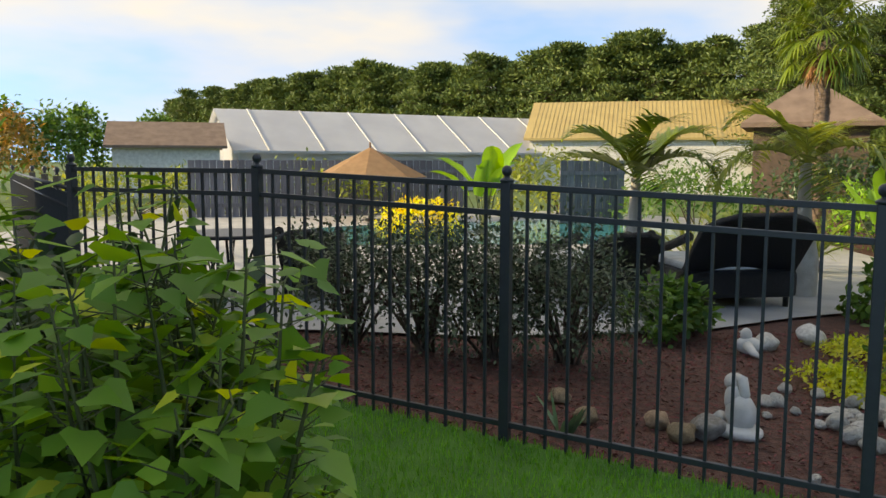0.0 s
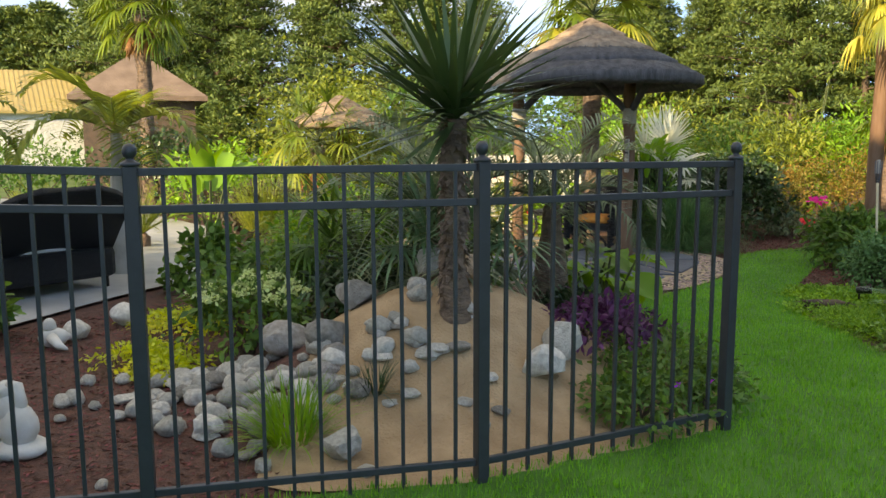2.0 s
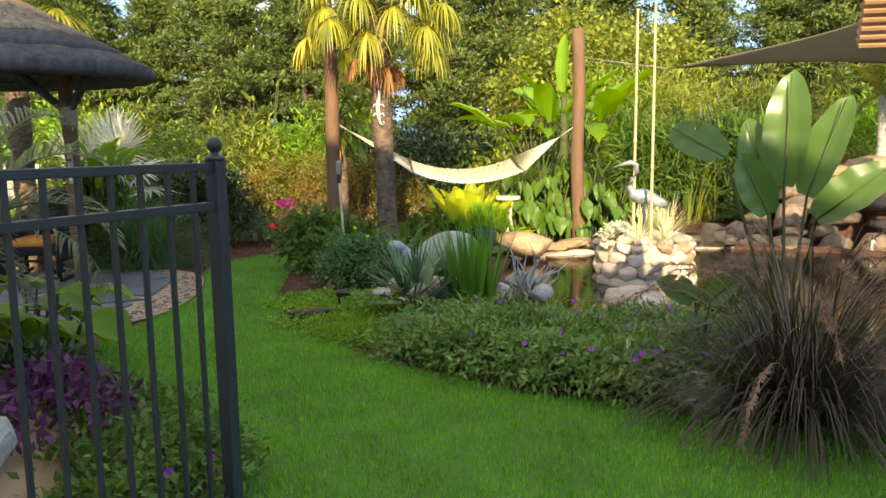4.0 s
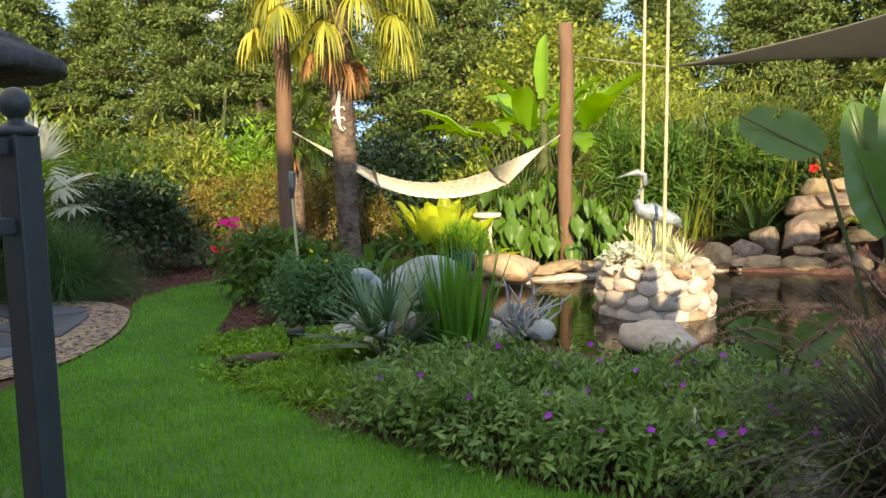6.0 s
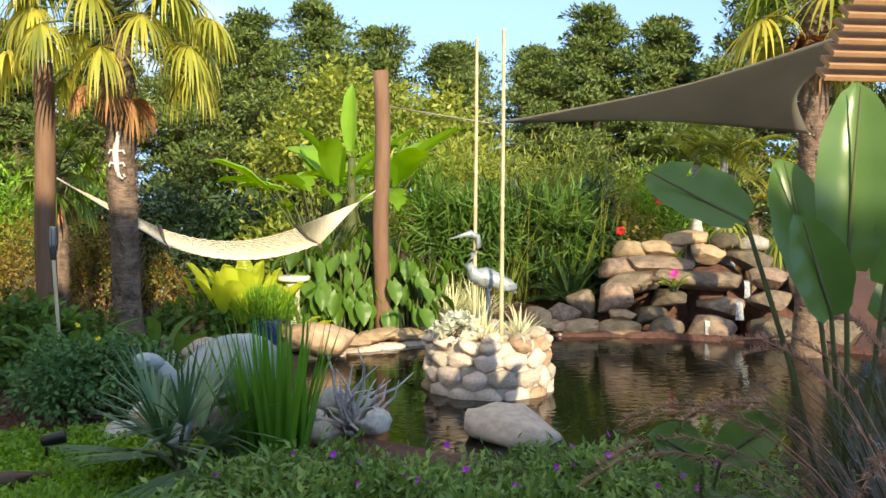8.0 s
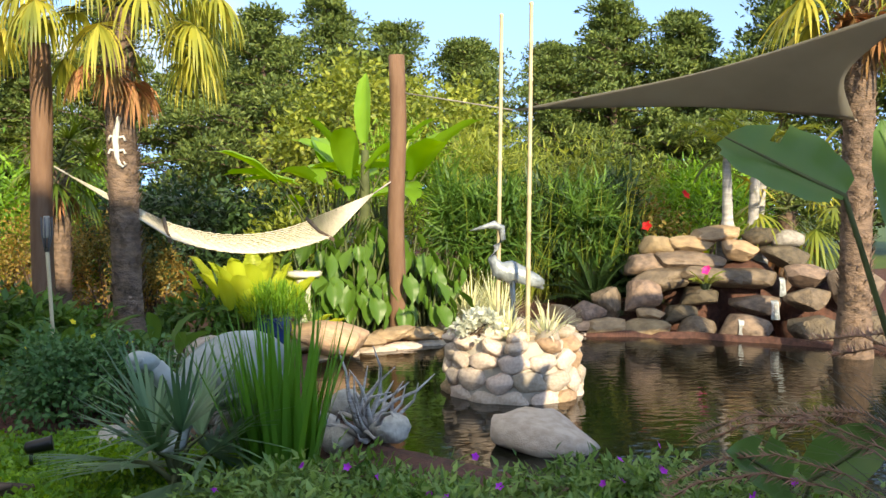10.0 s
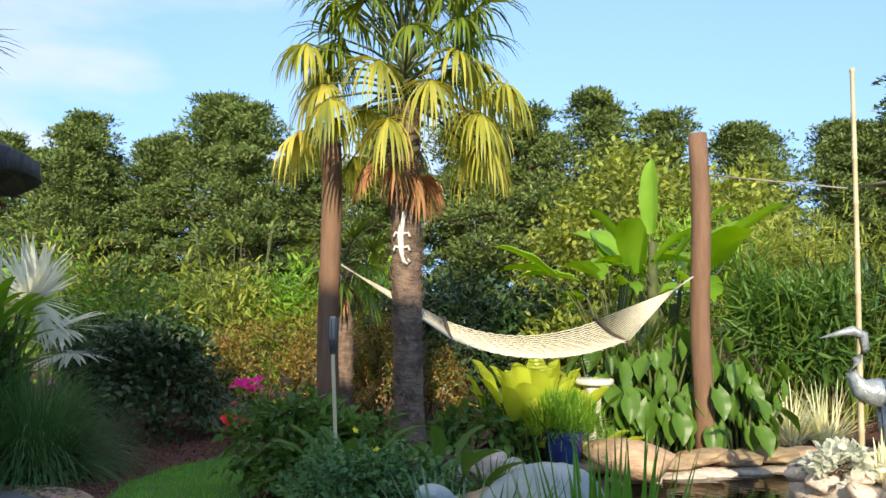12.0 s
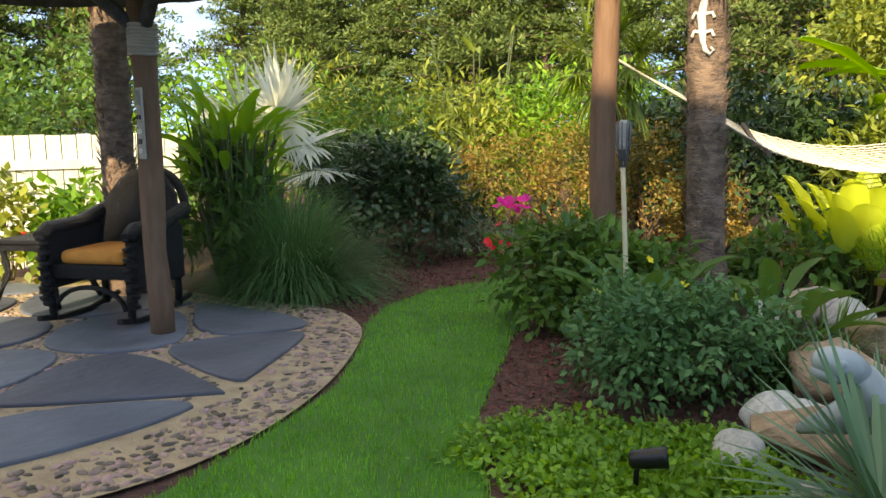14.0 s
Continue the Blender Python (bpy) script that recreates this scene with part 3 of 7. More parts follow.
# ---- metal fence ----
def build_fence():
    t = thing("fence", "black powder-coated metal picket fence with ball finials", "fence")
    post_bm = bmesh.new()
    box(post_bm, (0, 0, 0.617), (0.052, 0.052, 1.434), bevel=0.004)
    lathe(post_bm, [(0.032, 1.35), (0.035, 1.354), (0.035, 1.362), (0.025, 1.368), (0.014, 1.374), (0.014, 1.381), (0.021, 1.386), (0.0255, 1.397), (0.0265, 1.406), (0.024, 1.418), (0.015, 1.429), (0.004, 1.433)], 14, (0, 0, -0.017))
    pm = bpy.data.meshes.new("post")
    post_bm.to_mesh(pm)
    post_bm.free()
    pm.materials.append(M["fence"])
    pk = bmesh.new()
    box(pk, (0, 0, 0.66), (0.0145, 0.0145, 1.31))
    pkm = bpy.data.meshes.new("picket")
    pk.to_mesh(pkm)
    pk.free()
    pkm.materials.append(M["fence"])
    spans = list(zip(POSTS, POSTS[1:]))
    for i, (x, y) in enumerate(POSTS):
        q = POSTS[min(i + 1, len(POSTS) - 1)] if i < len(POSTS) - 1 else (2 * x - POSTS[i - 1][0], 2 * y - POSTS[i - 1][1])
        ob = part("post", pm, None, t)
        ob.matrix_basis = pose(x, y, ground_z(x, y), 0, 0, math.degrees(math.atan2(q[1] - y, q[0] - x)))
    for (ax, ay), (bx, by) in spans:
        L, ang = math.dist((ax, ay), (bx, by)), math.atan2(by - ay, bx - ax)
        az, bz = ground_z(ax, ay), ground_z(bx, by)
        for z in (0.097, 1.177, 1.313):
            bm = bmesh.new()
            m = Matrix.Translation(((ax + bx) / 2, (ay + by) / 2, (az + bz) / 2 + z)) @ Matrix.Rotation(ang, 4, "Z") @ Matrix.Rotation(-math.atan2(bz - az, L), 4, "Y")
            box(bm, (0, 0, 0), (L - 0.048, 0.026, 0.029), bevel=0.003, m=m)
            part("rail", bm, M["fence"], t)
        n = max(2, round(L / 0.113))
        for k in range(1, n):
            ob = part("picket", pkm, None, t)
            ob.matrix_basis = pose(ax + (bx - ax) * k / n, ay + (by - ay) * k / n, az + (bz - az) * k / n, 0, 0, math.degrees(ang))


build_fence()


# ---- plant kinds ----
def pine_mesh(n, size, h=10.0, w=2.5, puff=1.0):
    """Short needle tufts in rounded clumps on whorled limbs."""
    V, D, limbs = [], [], []
    z = h * 0.08
    per = n / 180
    while z < h * 0.97:
        u = z / h
        reach = w * (0.6 + 0.55 * math.sin(min(1, u * 1.35) * math.pi * 0.72)) * (1 - max(0, u - 0.4) * 1.5)
        for b in range(4):
            a = rng.uniform(0, 2 * math.pi)
            r = reach * rng.uniform(0.5, 1.1)
            tip = np.array([math.cos(a) * r, math.sin(a) * r, z + r * rng.uniform(0.05, 0.3)])
            limbs.append(([(0, 0, z), tuple(tip * [0.6, 0.6, 1] - [0, 0, 0.1]), tuple(tip)], [0.05, 0.03, 0.012]))
            for q in (rng.uniform(0.15, 0.35), rng.uniform(0.5, 0.75), 1.0):
                c = np.array([0, 0, z]) * (1 - q) + tip * q
                m = max(6, int(per * rng.uniform(0.7, 1.3)))
                s = puff * rng.uniform(0.75, 1.25)
                d = rand_dirs(m, -0.35)
                p = d * rng.uniform(0.55, 1.0, (m, 1)) * np.array([0.6, 0.6, 0.38]) * s
                V.append(c + p)
                D.append(unit(d * [0.6, 0.6, 0.5] + [0, 0, 0.35] + rng.normal(size=(m, 3)) * 0.55))
        z += h * 0.05
    P, D = np.concatenate(V), np.concatenate(D)
    L = size * rng.uniform(0.7, 1.3, len(P))
    crown = mesh_np("crown", *scatter(KITE_T, KITE_F, P, D, L, L * 0.34, rand_dirs(len(P))), M["L_pine"])
    trunk = mesh_np("trunk", *join(tube_arrays([(0, 0, -0.3), (0.05, 0, h * 0.5), (0, 0.05, h * 0.97)], [0.17, 0.12, 0.03], 7, False), *[tube_arrays(p, r, 4, False) for p, r in limbs]), M["pinebark"], True)
    return trunk, crown


def pine_thing(meshes, label, group):
    t = thing("pine_tree", label, "tree", group=group)
    part("trunk", meshes[0], None, t)
    part("crown", meshes[1], None, t)
    return t


def fan_leaf(V, F, hub, d, radius, blades=26, arc=5.0, droop=0.5, width=0.045, up=(0, 0, 1)):
    """A palm's fan: pleated blades round a hub, their tips hanging."""
    d = Vector(d).normalized()
    s = d.cross(Vector(up)).normalized()
    a = np.linspace(-arc / 2, arc / 2, blades)
    dirs = np.array([d * math.cos(x) + s * math.sin(x) for x in a]) + rng.normal(size=(blades, 3)) * 0.03
    P = np.repeat(np.array([hub], float), blades, 0)
    L = radius * (0.8 + 0.2 * np.cos(a * 0.6)) * rng.uniform(0.9, 1.05, blades)
    v, f = curved_blades(P, dirs, L, width, droop * rng.uniform(0.7, 1.3, blades), 4)
    V.append(v)
    F.append(f)


def fan_palm(name, label, loc, trunk_h, radius, leaves, r0=0.13, mats=("L_palm", "L_palmy", "L_dead"), crown_up=0.25, droop=0.7, blades=24, width=0.04, petiole=0.5, lean=(0, 0), dead=8, arc=4.4, low=-0.75, high=1.1, hang=0.35, yellow=0.4):
    t = thing(name, label, "palm tree", loc)
    if trunk_h > 0.05:
        n = 26
        pts = [(lean[0] * i / n, lean[1] * i / n, -0.1 + (trunk_h + 0.1) * i / n) for i in range(n + 1)]
        rad = [r0 * (1.35 - 0.35 * min(1, i / 5)) * (1 + 0.05 * (i % 2)) for i in range(n + 1)]
        V, F = tube_arrays(pts, rad, 16, False)
        Va, d = [], []
        m = int(trunk_h * 120)
        a, z = rng.uniform(0, 2 * math.pi, m), rng.uniform(0.05, trunk_h, m)
        P = np.stack([np.cos(a) * r0 * 1.0 + lean[0] * z / trunk_h, np.sin(a) * r0 * 1.0 + lean[1] * z / trunk_h, z], 1)
        D = np.stack([np.cos(a) * 0.35, np.sin(a) * 0.35, np.ones(m)], 1)
        sv, sf = scatter(LEAF_T, LEAF_F, P, D, 0.11, 0.05)
        part("trunk", mesh_np("trunk", *join((V, F), (sv, sf)), M["bark"], False), None, t)
    hub = np.array([lean[0], lean[1], trunk_h])
    for i in range(leaves + dead):
        old = i >= leaves
        u = (i + 0.5) / leaves if not old else 0
        el = low + (high - low) * u ** 0.9 if not old else rng.uniform(-1.35, -1.0)
        a = i * 2.39996 + rng.uniform(-0.25, 0.25)
        d = np.array([math.cos(a) * math.cos(el), math.sin(a) * math.cos(el), math.sin(el)])
        base = hub + np.array([0, 0, crown_up * max(0, u)])
        pl = petiole * rng.uniform(0.8, 1.15) * (0.75 if old else 1)
        tip = base + d * pl + np.array([0, 0, -0.06 * pl])
        aged = u < 0.5 and not old
        V, F = [], []
        dd = d + np.array([0, 0, -hang if aged else 0.05])
        fan_leaf(V, F, tip, dd, radius * rng.uniform(0.85, 1.1) * (0.7 if old else 1), blades, arc, droop * (1.3 if aged else 0.8), width, up=(rng.normal() * 0.2 + d[0] * hang, rng.normal() * 0.2 + d[1] * hang, 1))
        key = mats[2] if old else (mats[1] if u < yellow else mats[0])
        ob = part("dead_frond" if old else "frond", mesh_np("frond", *join(*zip(V, F)), M[key]), None, t)
        part("petiole", mesh_np("petiole", *tube_arrays([tuple(base), tuple((base + tip) / 2 + [0, 0, 0.04]), tuple(tip)], [0.016, 0.011, 0.008], 5, False), M["stem"], True), None, ob)
    return t


def pinnate(V, F, base, d, length, leaflets=30, droop=0.8, ll=0.3, lw=0.022, vee=0.5):
    """One feather frond: an arching rachis with leaflets on both sides."""
    p, dirn = Vector(base), Vector(d).normalized()
    side0 = dirn.cross(Vector((0, 0, 1))).normalized()
    pts = [p.copy()]
    for s in range(10):
        dirn = (dirn + Vector((0, 0, -1)) * droop * 0.02 * (s + 1)).normalized()
        p = p + dirn * length / 10
        pts.append(p.copy())
    v, f = tube_arrays(pts, [0.012 * (1 - 0.85 * i / 10) for i in range(11)], 4, False)
    V.append(np.array(v)), F.append(np.array(f))
    P, D, L = [], [], []
    for i in range(leaflets):
        u = 0.12 + 0.88 * i / leaflets
        k = min(9, int(u * 10))
        q = pts[k].lerp(pts[k + 1], u * 10 - k)
        t = (pts[k + 1] - pts[k]).normalized()
        for sgn in (-1, 1):
            P.append(q)
            D.append(side0 * sgn + t * 0.65 + Vector((0, 0, vee)) + Vector(rng.normal(size=3) * 0.06))
            L.append(ll * (0.5 + 0.8 * math.sin(math.pi * min(1, u + 0.08)) ** 0.7))
    v, f = curved_blades(np.array(P, float), np.array(D, float), np.array(L), lw, 0.5, 3)
    V.append(v), F.append(f)


def feather_palm(name, label, loc, trunk_h, fronds, length, material, r0=0.09, bulge=1.0, droop=0.9, ll=0.28, leaflets=28, el0=0.3, el1=1.25, lw=0.022, trunk_mat="bark", vee=0.5, category="palm tree"):
    t = thing(name, label, category, loc)
    if trunk_h > 0:
        prof = [(0, -0.1, r0 * bulge), (0, trunk_h * 0.3, r0 * bulge), (0, trunk_h * 0.55, r0), (0, trunk_h * 0.75, r0 * 0.7), (0, trunk_h, r0 * 0.55)]
        part("trunk", mesh_np("trunk", *tube_arrays([(0, 0, z) for _, z, _ in prof], [r for *_, r in prof], 14, False), M[trunk_mat], True), None, t)
    V, F = [], []
    for i in range(fronds):
        a, el = i * 2.39996 + rng.uniform(-0.2, 0.2), el0 + (el1 - el0) * (i + 0.5) / fronds
        d = (math.cos(a) * math.cos(el), math.sin(a) * math.cos(el), math.sin(el))
        pinnate(V, F, (0, 0, trunk_h), d, length * rng.uniform(0.8, 1.1), leaflets, droop, ll, lw, vee)
    part("frond_crown", mesh_np("fronds", *join(*zip(V, F)), M[material]), None, t)
    return t


def big_leaf(length, width, segs=10, splits=0, bend=0.5, heart=False):
    """A broad leaf with a sunken midrib, along +y, bending down; as arrays."""
    V, F = [], []
    for s in range(segs + 1):
        u = s / segs
        w = width * 0.5 * (math.sin(math.pi * min(1, u * 0.93 + 0.07)) ** (0.55 if not heart else 0.8)) * (1.0 if not heart else (1.35 - 0.75 * u))
        ang = bend * u * u
        y, z = length * (u - 0.25 * bend * u * u), -length * 0.45 * ang
        wob = 0.03 * width * math.sin(s * 1.7)
        back = -0.16 * length if heart and s == 0 else 0
        for k, x in enumerate((-1, -0.5, 0, 0.5, 1)):
            V.append((x * w, y + (back if abs(x) > 0.6 else 0), z + abs(x) * w * 0.45 + wob * abs(x)))
    for s in range(segs):
        for k in range(4):
            if splits and (s * 7 + k * 3) % splits == 0 and k in (0, 3):
                continue
            a = s * 5 + k
            F.append((a, a + 1, a + 6, a + 5))
    return np.array(V), np.array(F)


def place_arrays(V, m):
    return V @ np.array(m.to_3x3()).T + np.array(m.translation)


def broad_plant(name, label, loc, n, length, width, material, stalk=0.6, spread=0.5, el=(0.5, 1.4), heart=False, bend=0.6, splits=0, category="plant", hang=0.0, trunk=0.0, sr=0.018):
    """A clump of large leaves on stalks (banana, elephant ear, canna)."""
    t = thing(name, label, category, (loc[0], loc[1], ground_z(loc[0], loc[1]) if len(loc) < 3 else loc[2]))
    stalks, first = [], {}
    if trunk:
        part("trunk", mesh_np("trunk", *tube_arrays([(0, 0, -0.1), (0.02, 0, trunk * 0.5), (0, 0, trunk)], [0.09, 0.075, 0.05], 10, False), M["stem"], True), None, t)
    for i in range(n):
        a, e = i * 2.39996 + rng.uniform(-0.3, 0.3), el[0] + (el[1] - el[0]) * rng.random()
        r = spread * math.sqrt((i + 0.5) / n)
        foot = np.array([math.cos(a) * r * 0.4, math.sin(a) * r * 0.4, trunk * 0.9 - 0.03])
        tip = np.array([math.cos(a) * r, math.sin(a) * r, trunk + stalk * rng.uniform(0.6, 1.1) * (0.75 + 0.35 * math.sin(e))])
        mid = (foot + tip) / 2 + np.array([0, 0, 0.08 * stalk])
        stalks.append(tube_arrays([tuple(foot), tuple(mid), tuple(tip)], [sr, sr * 0.75, sr * 0.5], 5, False))
        L = length * rng.uniform(0.75, 1.2)
        key = i % 3
        if key not in first:
            first[key] = mesh_np("leaf", *big_leaf(length, width, 10, splits, bend * rng.uniform(0.7, 1.3), heart), M[material], True)
        ob = part("leaf", first[key], None, t)
        if n <= 40:
            part("stalk", mesh_np("stalk", *stalks.pop(), M["stem"], True), None, t)
        ob.matrix_basis = Matrix.Translation(tip) @ Euler((e - hang, rng.normal() * 0.2, a - math.pi / 2 + rng.normal() * 0.25), "XYZ").to_matrix().to_4x4() @ Matrix.Scale(L / length, 4)
    if stalks:
        part("stalk", mesh_np("stalks", *join(*stalks), M["stem"], True), None, t)
    return t


def grass_clump(name, label, loc, n, length, material, width=0.008, r=0.12, droop=1.2, el=(0.6, 1.5), plumes=0, category="ornamental grass", segs=5, plume_mat="plume", each=False):
    t = thing(name, label, category, (loc[0], loc[1], ground_z(loc[0], loc[1]) if len(loc) < 3 else loc[2]))
    a, e = rng.uniform(0, 2 * math.pi, n), rng.uniform(*el, n)
    P = np.stack([np.cos(a) * r * np.sqrt(rng.random(n)), np.sin(a) * r * np.sqrt(rng.random(n)), np.full(n, -0.02)], 1)
    D = np.stack([np.cos(a) * np.cos(e), np.sin(a) * np.cos(e), np.sin(e)], 1) + rng.normal(size=(n, 3)) * 0.08
    if each:
        Ls, ds = length * rng.uniform(0.6, 1.1, n), droop * rng.uniform(0.5, 1.2, n)
        for i in range(n):
            part("blade", mesh_np("blade", *curved_blades(P[i:i + 1], D[i:i + 1], Ls[i:i + 1], width, ds[i:i + 1], segs), M[material]), None, t)
    else:
        part("foliage", mesh_np("blades", *curved_blades(P, D, length * rng.uniform(0.6, 1.1, n), width, droop * rng.uniform(0.5, 1.2, n), segs), M[material]), None, t)
    for i in range(plumes):
        x, q = rng.uniform(0, 2 * math.pi), rng.uniform(0.8, 1.35)
        d = Vector((math.cos(x) * math.cos(q), math.sin(x) * math.cos(q), math.sin(q)))
        p, pts = Vector((0, 0, 0)), []
        for s in range(9):
            pts.append(tuple(p))
            d = (d + Vector((0, 0, -0.11 * s * 0.6))).normalized()
            p = p + d * length * 1.15 / 8
        ax = mesh_np("plume", *join(tube_arrays(pts, 0.0025, 4, False), plume_hairs(pts[5:])), M[plume_mat])
        part("plume", ax, None, t)
    return t


def plume_hairs(pts):
    m = 220
    k = rng.uniform(0, len(pts) - 1.01, m)
    A = np.array(pts)
    i = k.astype(int)
    P = A[i] + (A[i + 1] - A[i]) * (k - i)[:, None]
    ax = unit(A[-1] - A[0])
    D = rand_dirs(m) * 0.8 + ax
    return scatter(BLADE_T, BLADE_F, P, D, 0.034, 0.005)


# ---- rocks ----
def rock_mesh(seed, flat=0.7, sub=3, rough=0.28, squared=0.0):
    bm = bmesh.new()
    bmesh.ops.create_icosphere(bm, subdivisions=sub, radius=1)
    off = Vector((seed * 7.3, seed * 3.1, seed * 5.7))
    for v in bm.verts:
        d = v.co.normalized()
        if squared:
            k = max(abs(d.x), abs(d.y), abs(d.z))
            d = d.lerp(d / k * 0.8, squared)
        s = 1 + rough * noise.noise(d * 1.3 + off) + rough * 0.45 * noise.noise(d * 3.1 + off) + rough * 0.12 * noise.noise(d * 9 + off)
        v.co = d * s
    cut = random.Random(seed)
    for _ in range(int(5 + 16 * squared)):
        q = Vector((cut.gauss(0, 1), cut.gauss(0, 1), cut.gauss(0, 1))).normalized()
        lim = cut.uniform(0.72, 0.95) - 0.18 * (squared > 0.5)
        for v in bm.verts:
            o = v.co.dot(q) - lim
            if o > 0:
                v.co -= q * o * 0.92
    for v in bm.verts:
        v.co += v.co.normalized() * 0.02 * noise.noise(v.co * 7 + off)
        v.co.z *= flat
    for f in bm.faces:
        f.smooth = squared < 0.3
    me = bpy.data.meshes.new("rock")
    bm.to_mesh(me)
    bm.free()
    return me


ROCKS = {}
for kind, flat, sq in (("round", 0.75, 0.0), ("flat", 0.42, 0.35), ("block", 0.75, 0.75)):
    for key in ("rock", "tanrock", "greyrock", "cobble", "wetrock"):
        for s in range(3):
            me = rock_mesh(s + len(kind) + len(key), flat, 3, 0.26 if sq < 0.5 else 0.18, sq)
            me.materials.append(M[key])
            ROCKS[kind, key, s] = me


def rock(loc, r, key="rock", kind="round", label="", parent=None, seed=None, rz=None, sink=0.25, name="rock", group="", stretch=(1, 1, 1), z=None):
    s = int(rng.integers(0, 3)) if seed is None else seed
    ob = new(name, ROCKS[kind, key, s])
    ob.parent = parent
    flat = {"round": 0.75, "flat": 0.42, "block": 0.75}[kind] * r * stretch[2]
    zz = (ground_z(loc[0], loc[1]) + flat * (1 - sink)) if z is None else z
    ob.matrix_basis = pose(loc[0], loc[1], zz, rng.uniform(-8, 8), rng.uniform(-8, 8), rng.uniform(0, 360) if rz is None else rz) @ Matrix.Diagonal((r * stretch[0], r * stretch[1], r * stretch[2], 1))
    if not parent:
        tagged(ob, label or "pale weathered garden rock", "rock", group)
    return ob


# ---- trees and buildings far off ----
def plant_pines():
    near = [pine_thing(pine_mesh(19000, 0.19), "tall dense loblolly pine with layered needle sprays", "pines behind the garden") for _ in range(4)]
    far = [pine_thing(pine_mesh(7500, 0.3, puff=1.1), "distant pine in a dark green tree line", "far pines") for _ in range(3)]
    spots_near, spots_far = [], []
    for i in range(17):
        x = -23 + i * 2.35 + rng.uniform(-0.6, 0.6)
        h = 8.9 if x < -2 else 8.4 if x < 2 else 7.3 if x < 7 else 7.7
        spots_near.append((x, 29 + rng.uniform(-1.5, 2.5) - 0.1 * max(0, x), h * rng.uniform(0.84, 1.12)))
    for i in range(12):
        spots_near.append((-24 + i * 3.3 + rng.uniform(-0.8, 0.8), 33.5 + rng.uniform(-1, 2), rng.uniform(8.1, 9.0)))
    for i in range(9):
        spots_near.append((9.5 + i * 1.9, 27.5 - i * 2.0 + rng.uniform(-1, 1), rng.uniform(7.8, 9.0) + 0.15 * i))
    for i in range(9):
        spots_near.append((-27 - i * 1.5, 27.5 - i * 1.6 + rng.uniform(-1, 1), rng.uniform(9.2, 10.8)))
    for i in range(44):
        u = i / 43
        x, y = -92 + 50 * u ** 0.8, -34 + 56 * u
        d = math.hypot(x - 1.4, y + 2.7)
        h = (0.088 + 0.09 * min(1, u * 1.35)) * d * rng.uniform(0.92, 1.08)
        spots_far.append((x + rng.uniform(-1.5, 1.5), y, h))
        if i % 2:
            spots_far.append((x - 5, y + 1.2, h * 1.02))
    for pool_, spots in ((near, spots_near), (far, spots_far)):
        for k, (x, y, h) in enumerate(spots):
            src = pool_[k % len(pool_)]
            m = pose(x, y, -0.2, 0, 0, rng.uniform(0, 360)) @ Matrix.Diagonal((h / 10 * 1.22, h / 10 * 1.22, h / 10, 1))
            if k < len(pool_):
                src.matrix_basis = m
            else:
                o = copy_thing(src, Matrix())
                o.matrix_basis = m


plant_pines()


def gable(name, label, a, b, depth, eave, ridge, roof_mat, wall_mat, hip=0.0, ribs=0, category="building", overhang=0.3, base=0.0):
    """A building along a to b with a ridged roof; ribs: battens on it."""
    L, ang = math.dist(a, b), math.atan2(b[1] - a[1], b[0] - a[0])
    t = thing(name, label, category, (a[0], a[1], base), math.degrees(ang))
    bm = bmesh.new()
    box(bm, (L / 2, depth / 2, eave / 2 - 0.2), (L, depth, eave + 0.4))
    if not hip:
        for x in (0.0, L):
            vs = [bm.verts.new(p) for p in ((x, 0, eave), (x, depth, eave), (x, depth / 2, ridge - 0.05))]
            bm.faces.new(vs)
    part("wall", bm, wall_mat, t)
    o = overhang
    rp = [(-o, -o, eave - 0.1), (L + o, -o, eave - 0.1), (L + o, depth + o, eave - 0.1), (-o, depth + o, eave - 0.1), (hip - (0 if hip else o), depth / 2, ridge), (L - hip + (0 if hip else o), depth / 2, ridge)]
    bm = bmesh.new()
    lo, hi = [bm.verts.new((x, y, z)) for x, y, z in rp], [bm.verts.new((x, y, z + 0.12)) for x, y, z in rp]
    for q in ((0, 1, 5, 4), (2, 3, 4, 5), (1, 2, 5), (3, 0, 4)):
        if len(q) == 3 and not hip:
            continue
        bm.faces.new([hi[i] for i in q])
        bm.faces.new([lo[i] for i in q[::-1]])
    for i, j in ((0, 1), (1, 2), (2, 3), (3, 0)):
        if hip or (i, j) in ((0, 1), (2, 3)):
            bm.faces.new((lo[i], lo[j], hi[j], hi[i]))
    roof = part("roof", bm, roof_mat, t)
    slope = math.atan2(ridge - eave + 0.1, depth / 2 + o)
    for i in range(ribs):
        x = L * (i + 0.5) / ribs
        bm = bmesh.new()
        m = Matrix.Translation((x, (depth / 2 - o) / 2, (ridge + eave - 0.1) / 2 + 0.14)) @ Matrix.Rotation(slope, 4, "X")
        box(bm, (0, 0, 0), (0.05, math.hypot(depth / 2 + o, ridge - eave + 0.1), 0.05 if roof_mat is M["sheet"] else 0.012), m=m)
        part("rib", bm, M["white"] if roof_mat is M["sheet"] else roof_mat, roof)
    return t


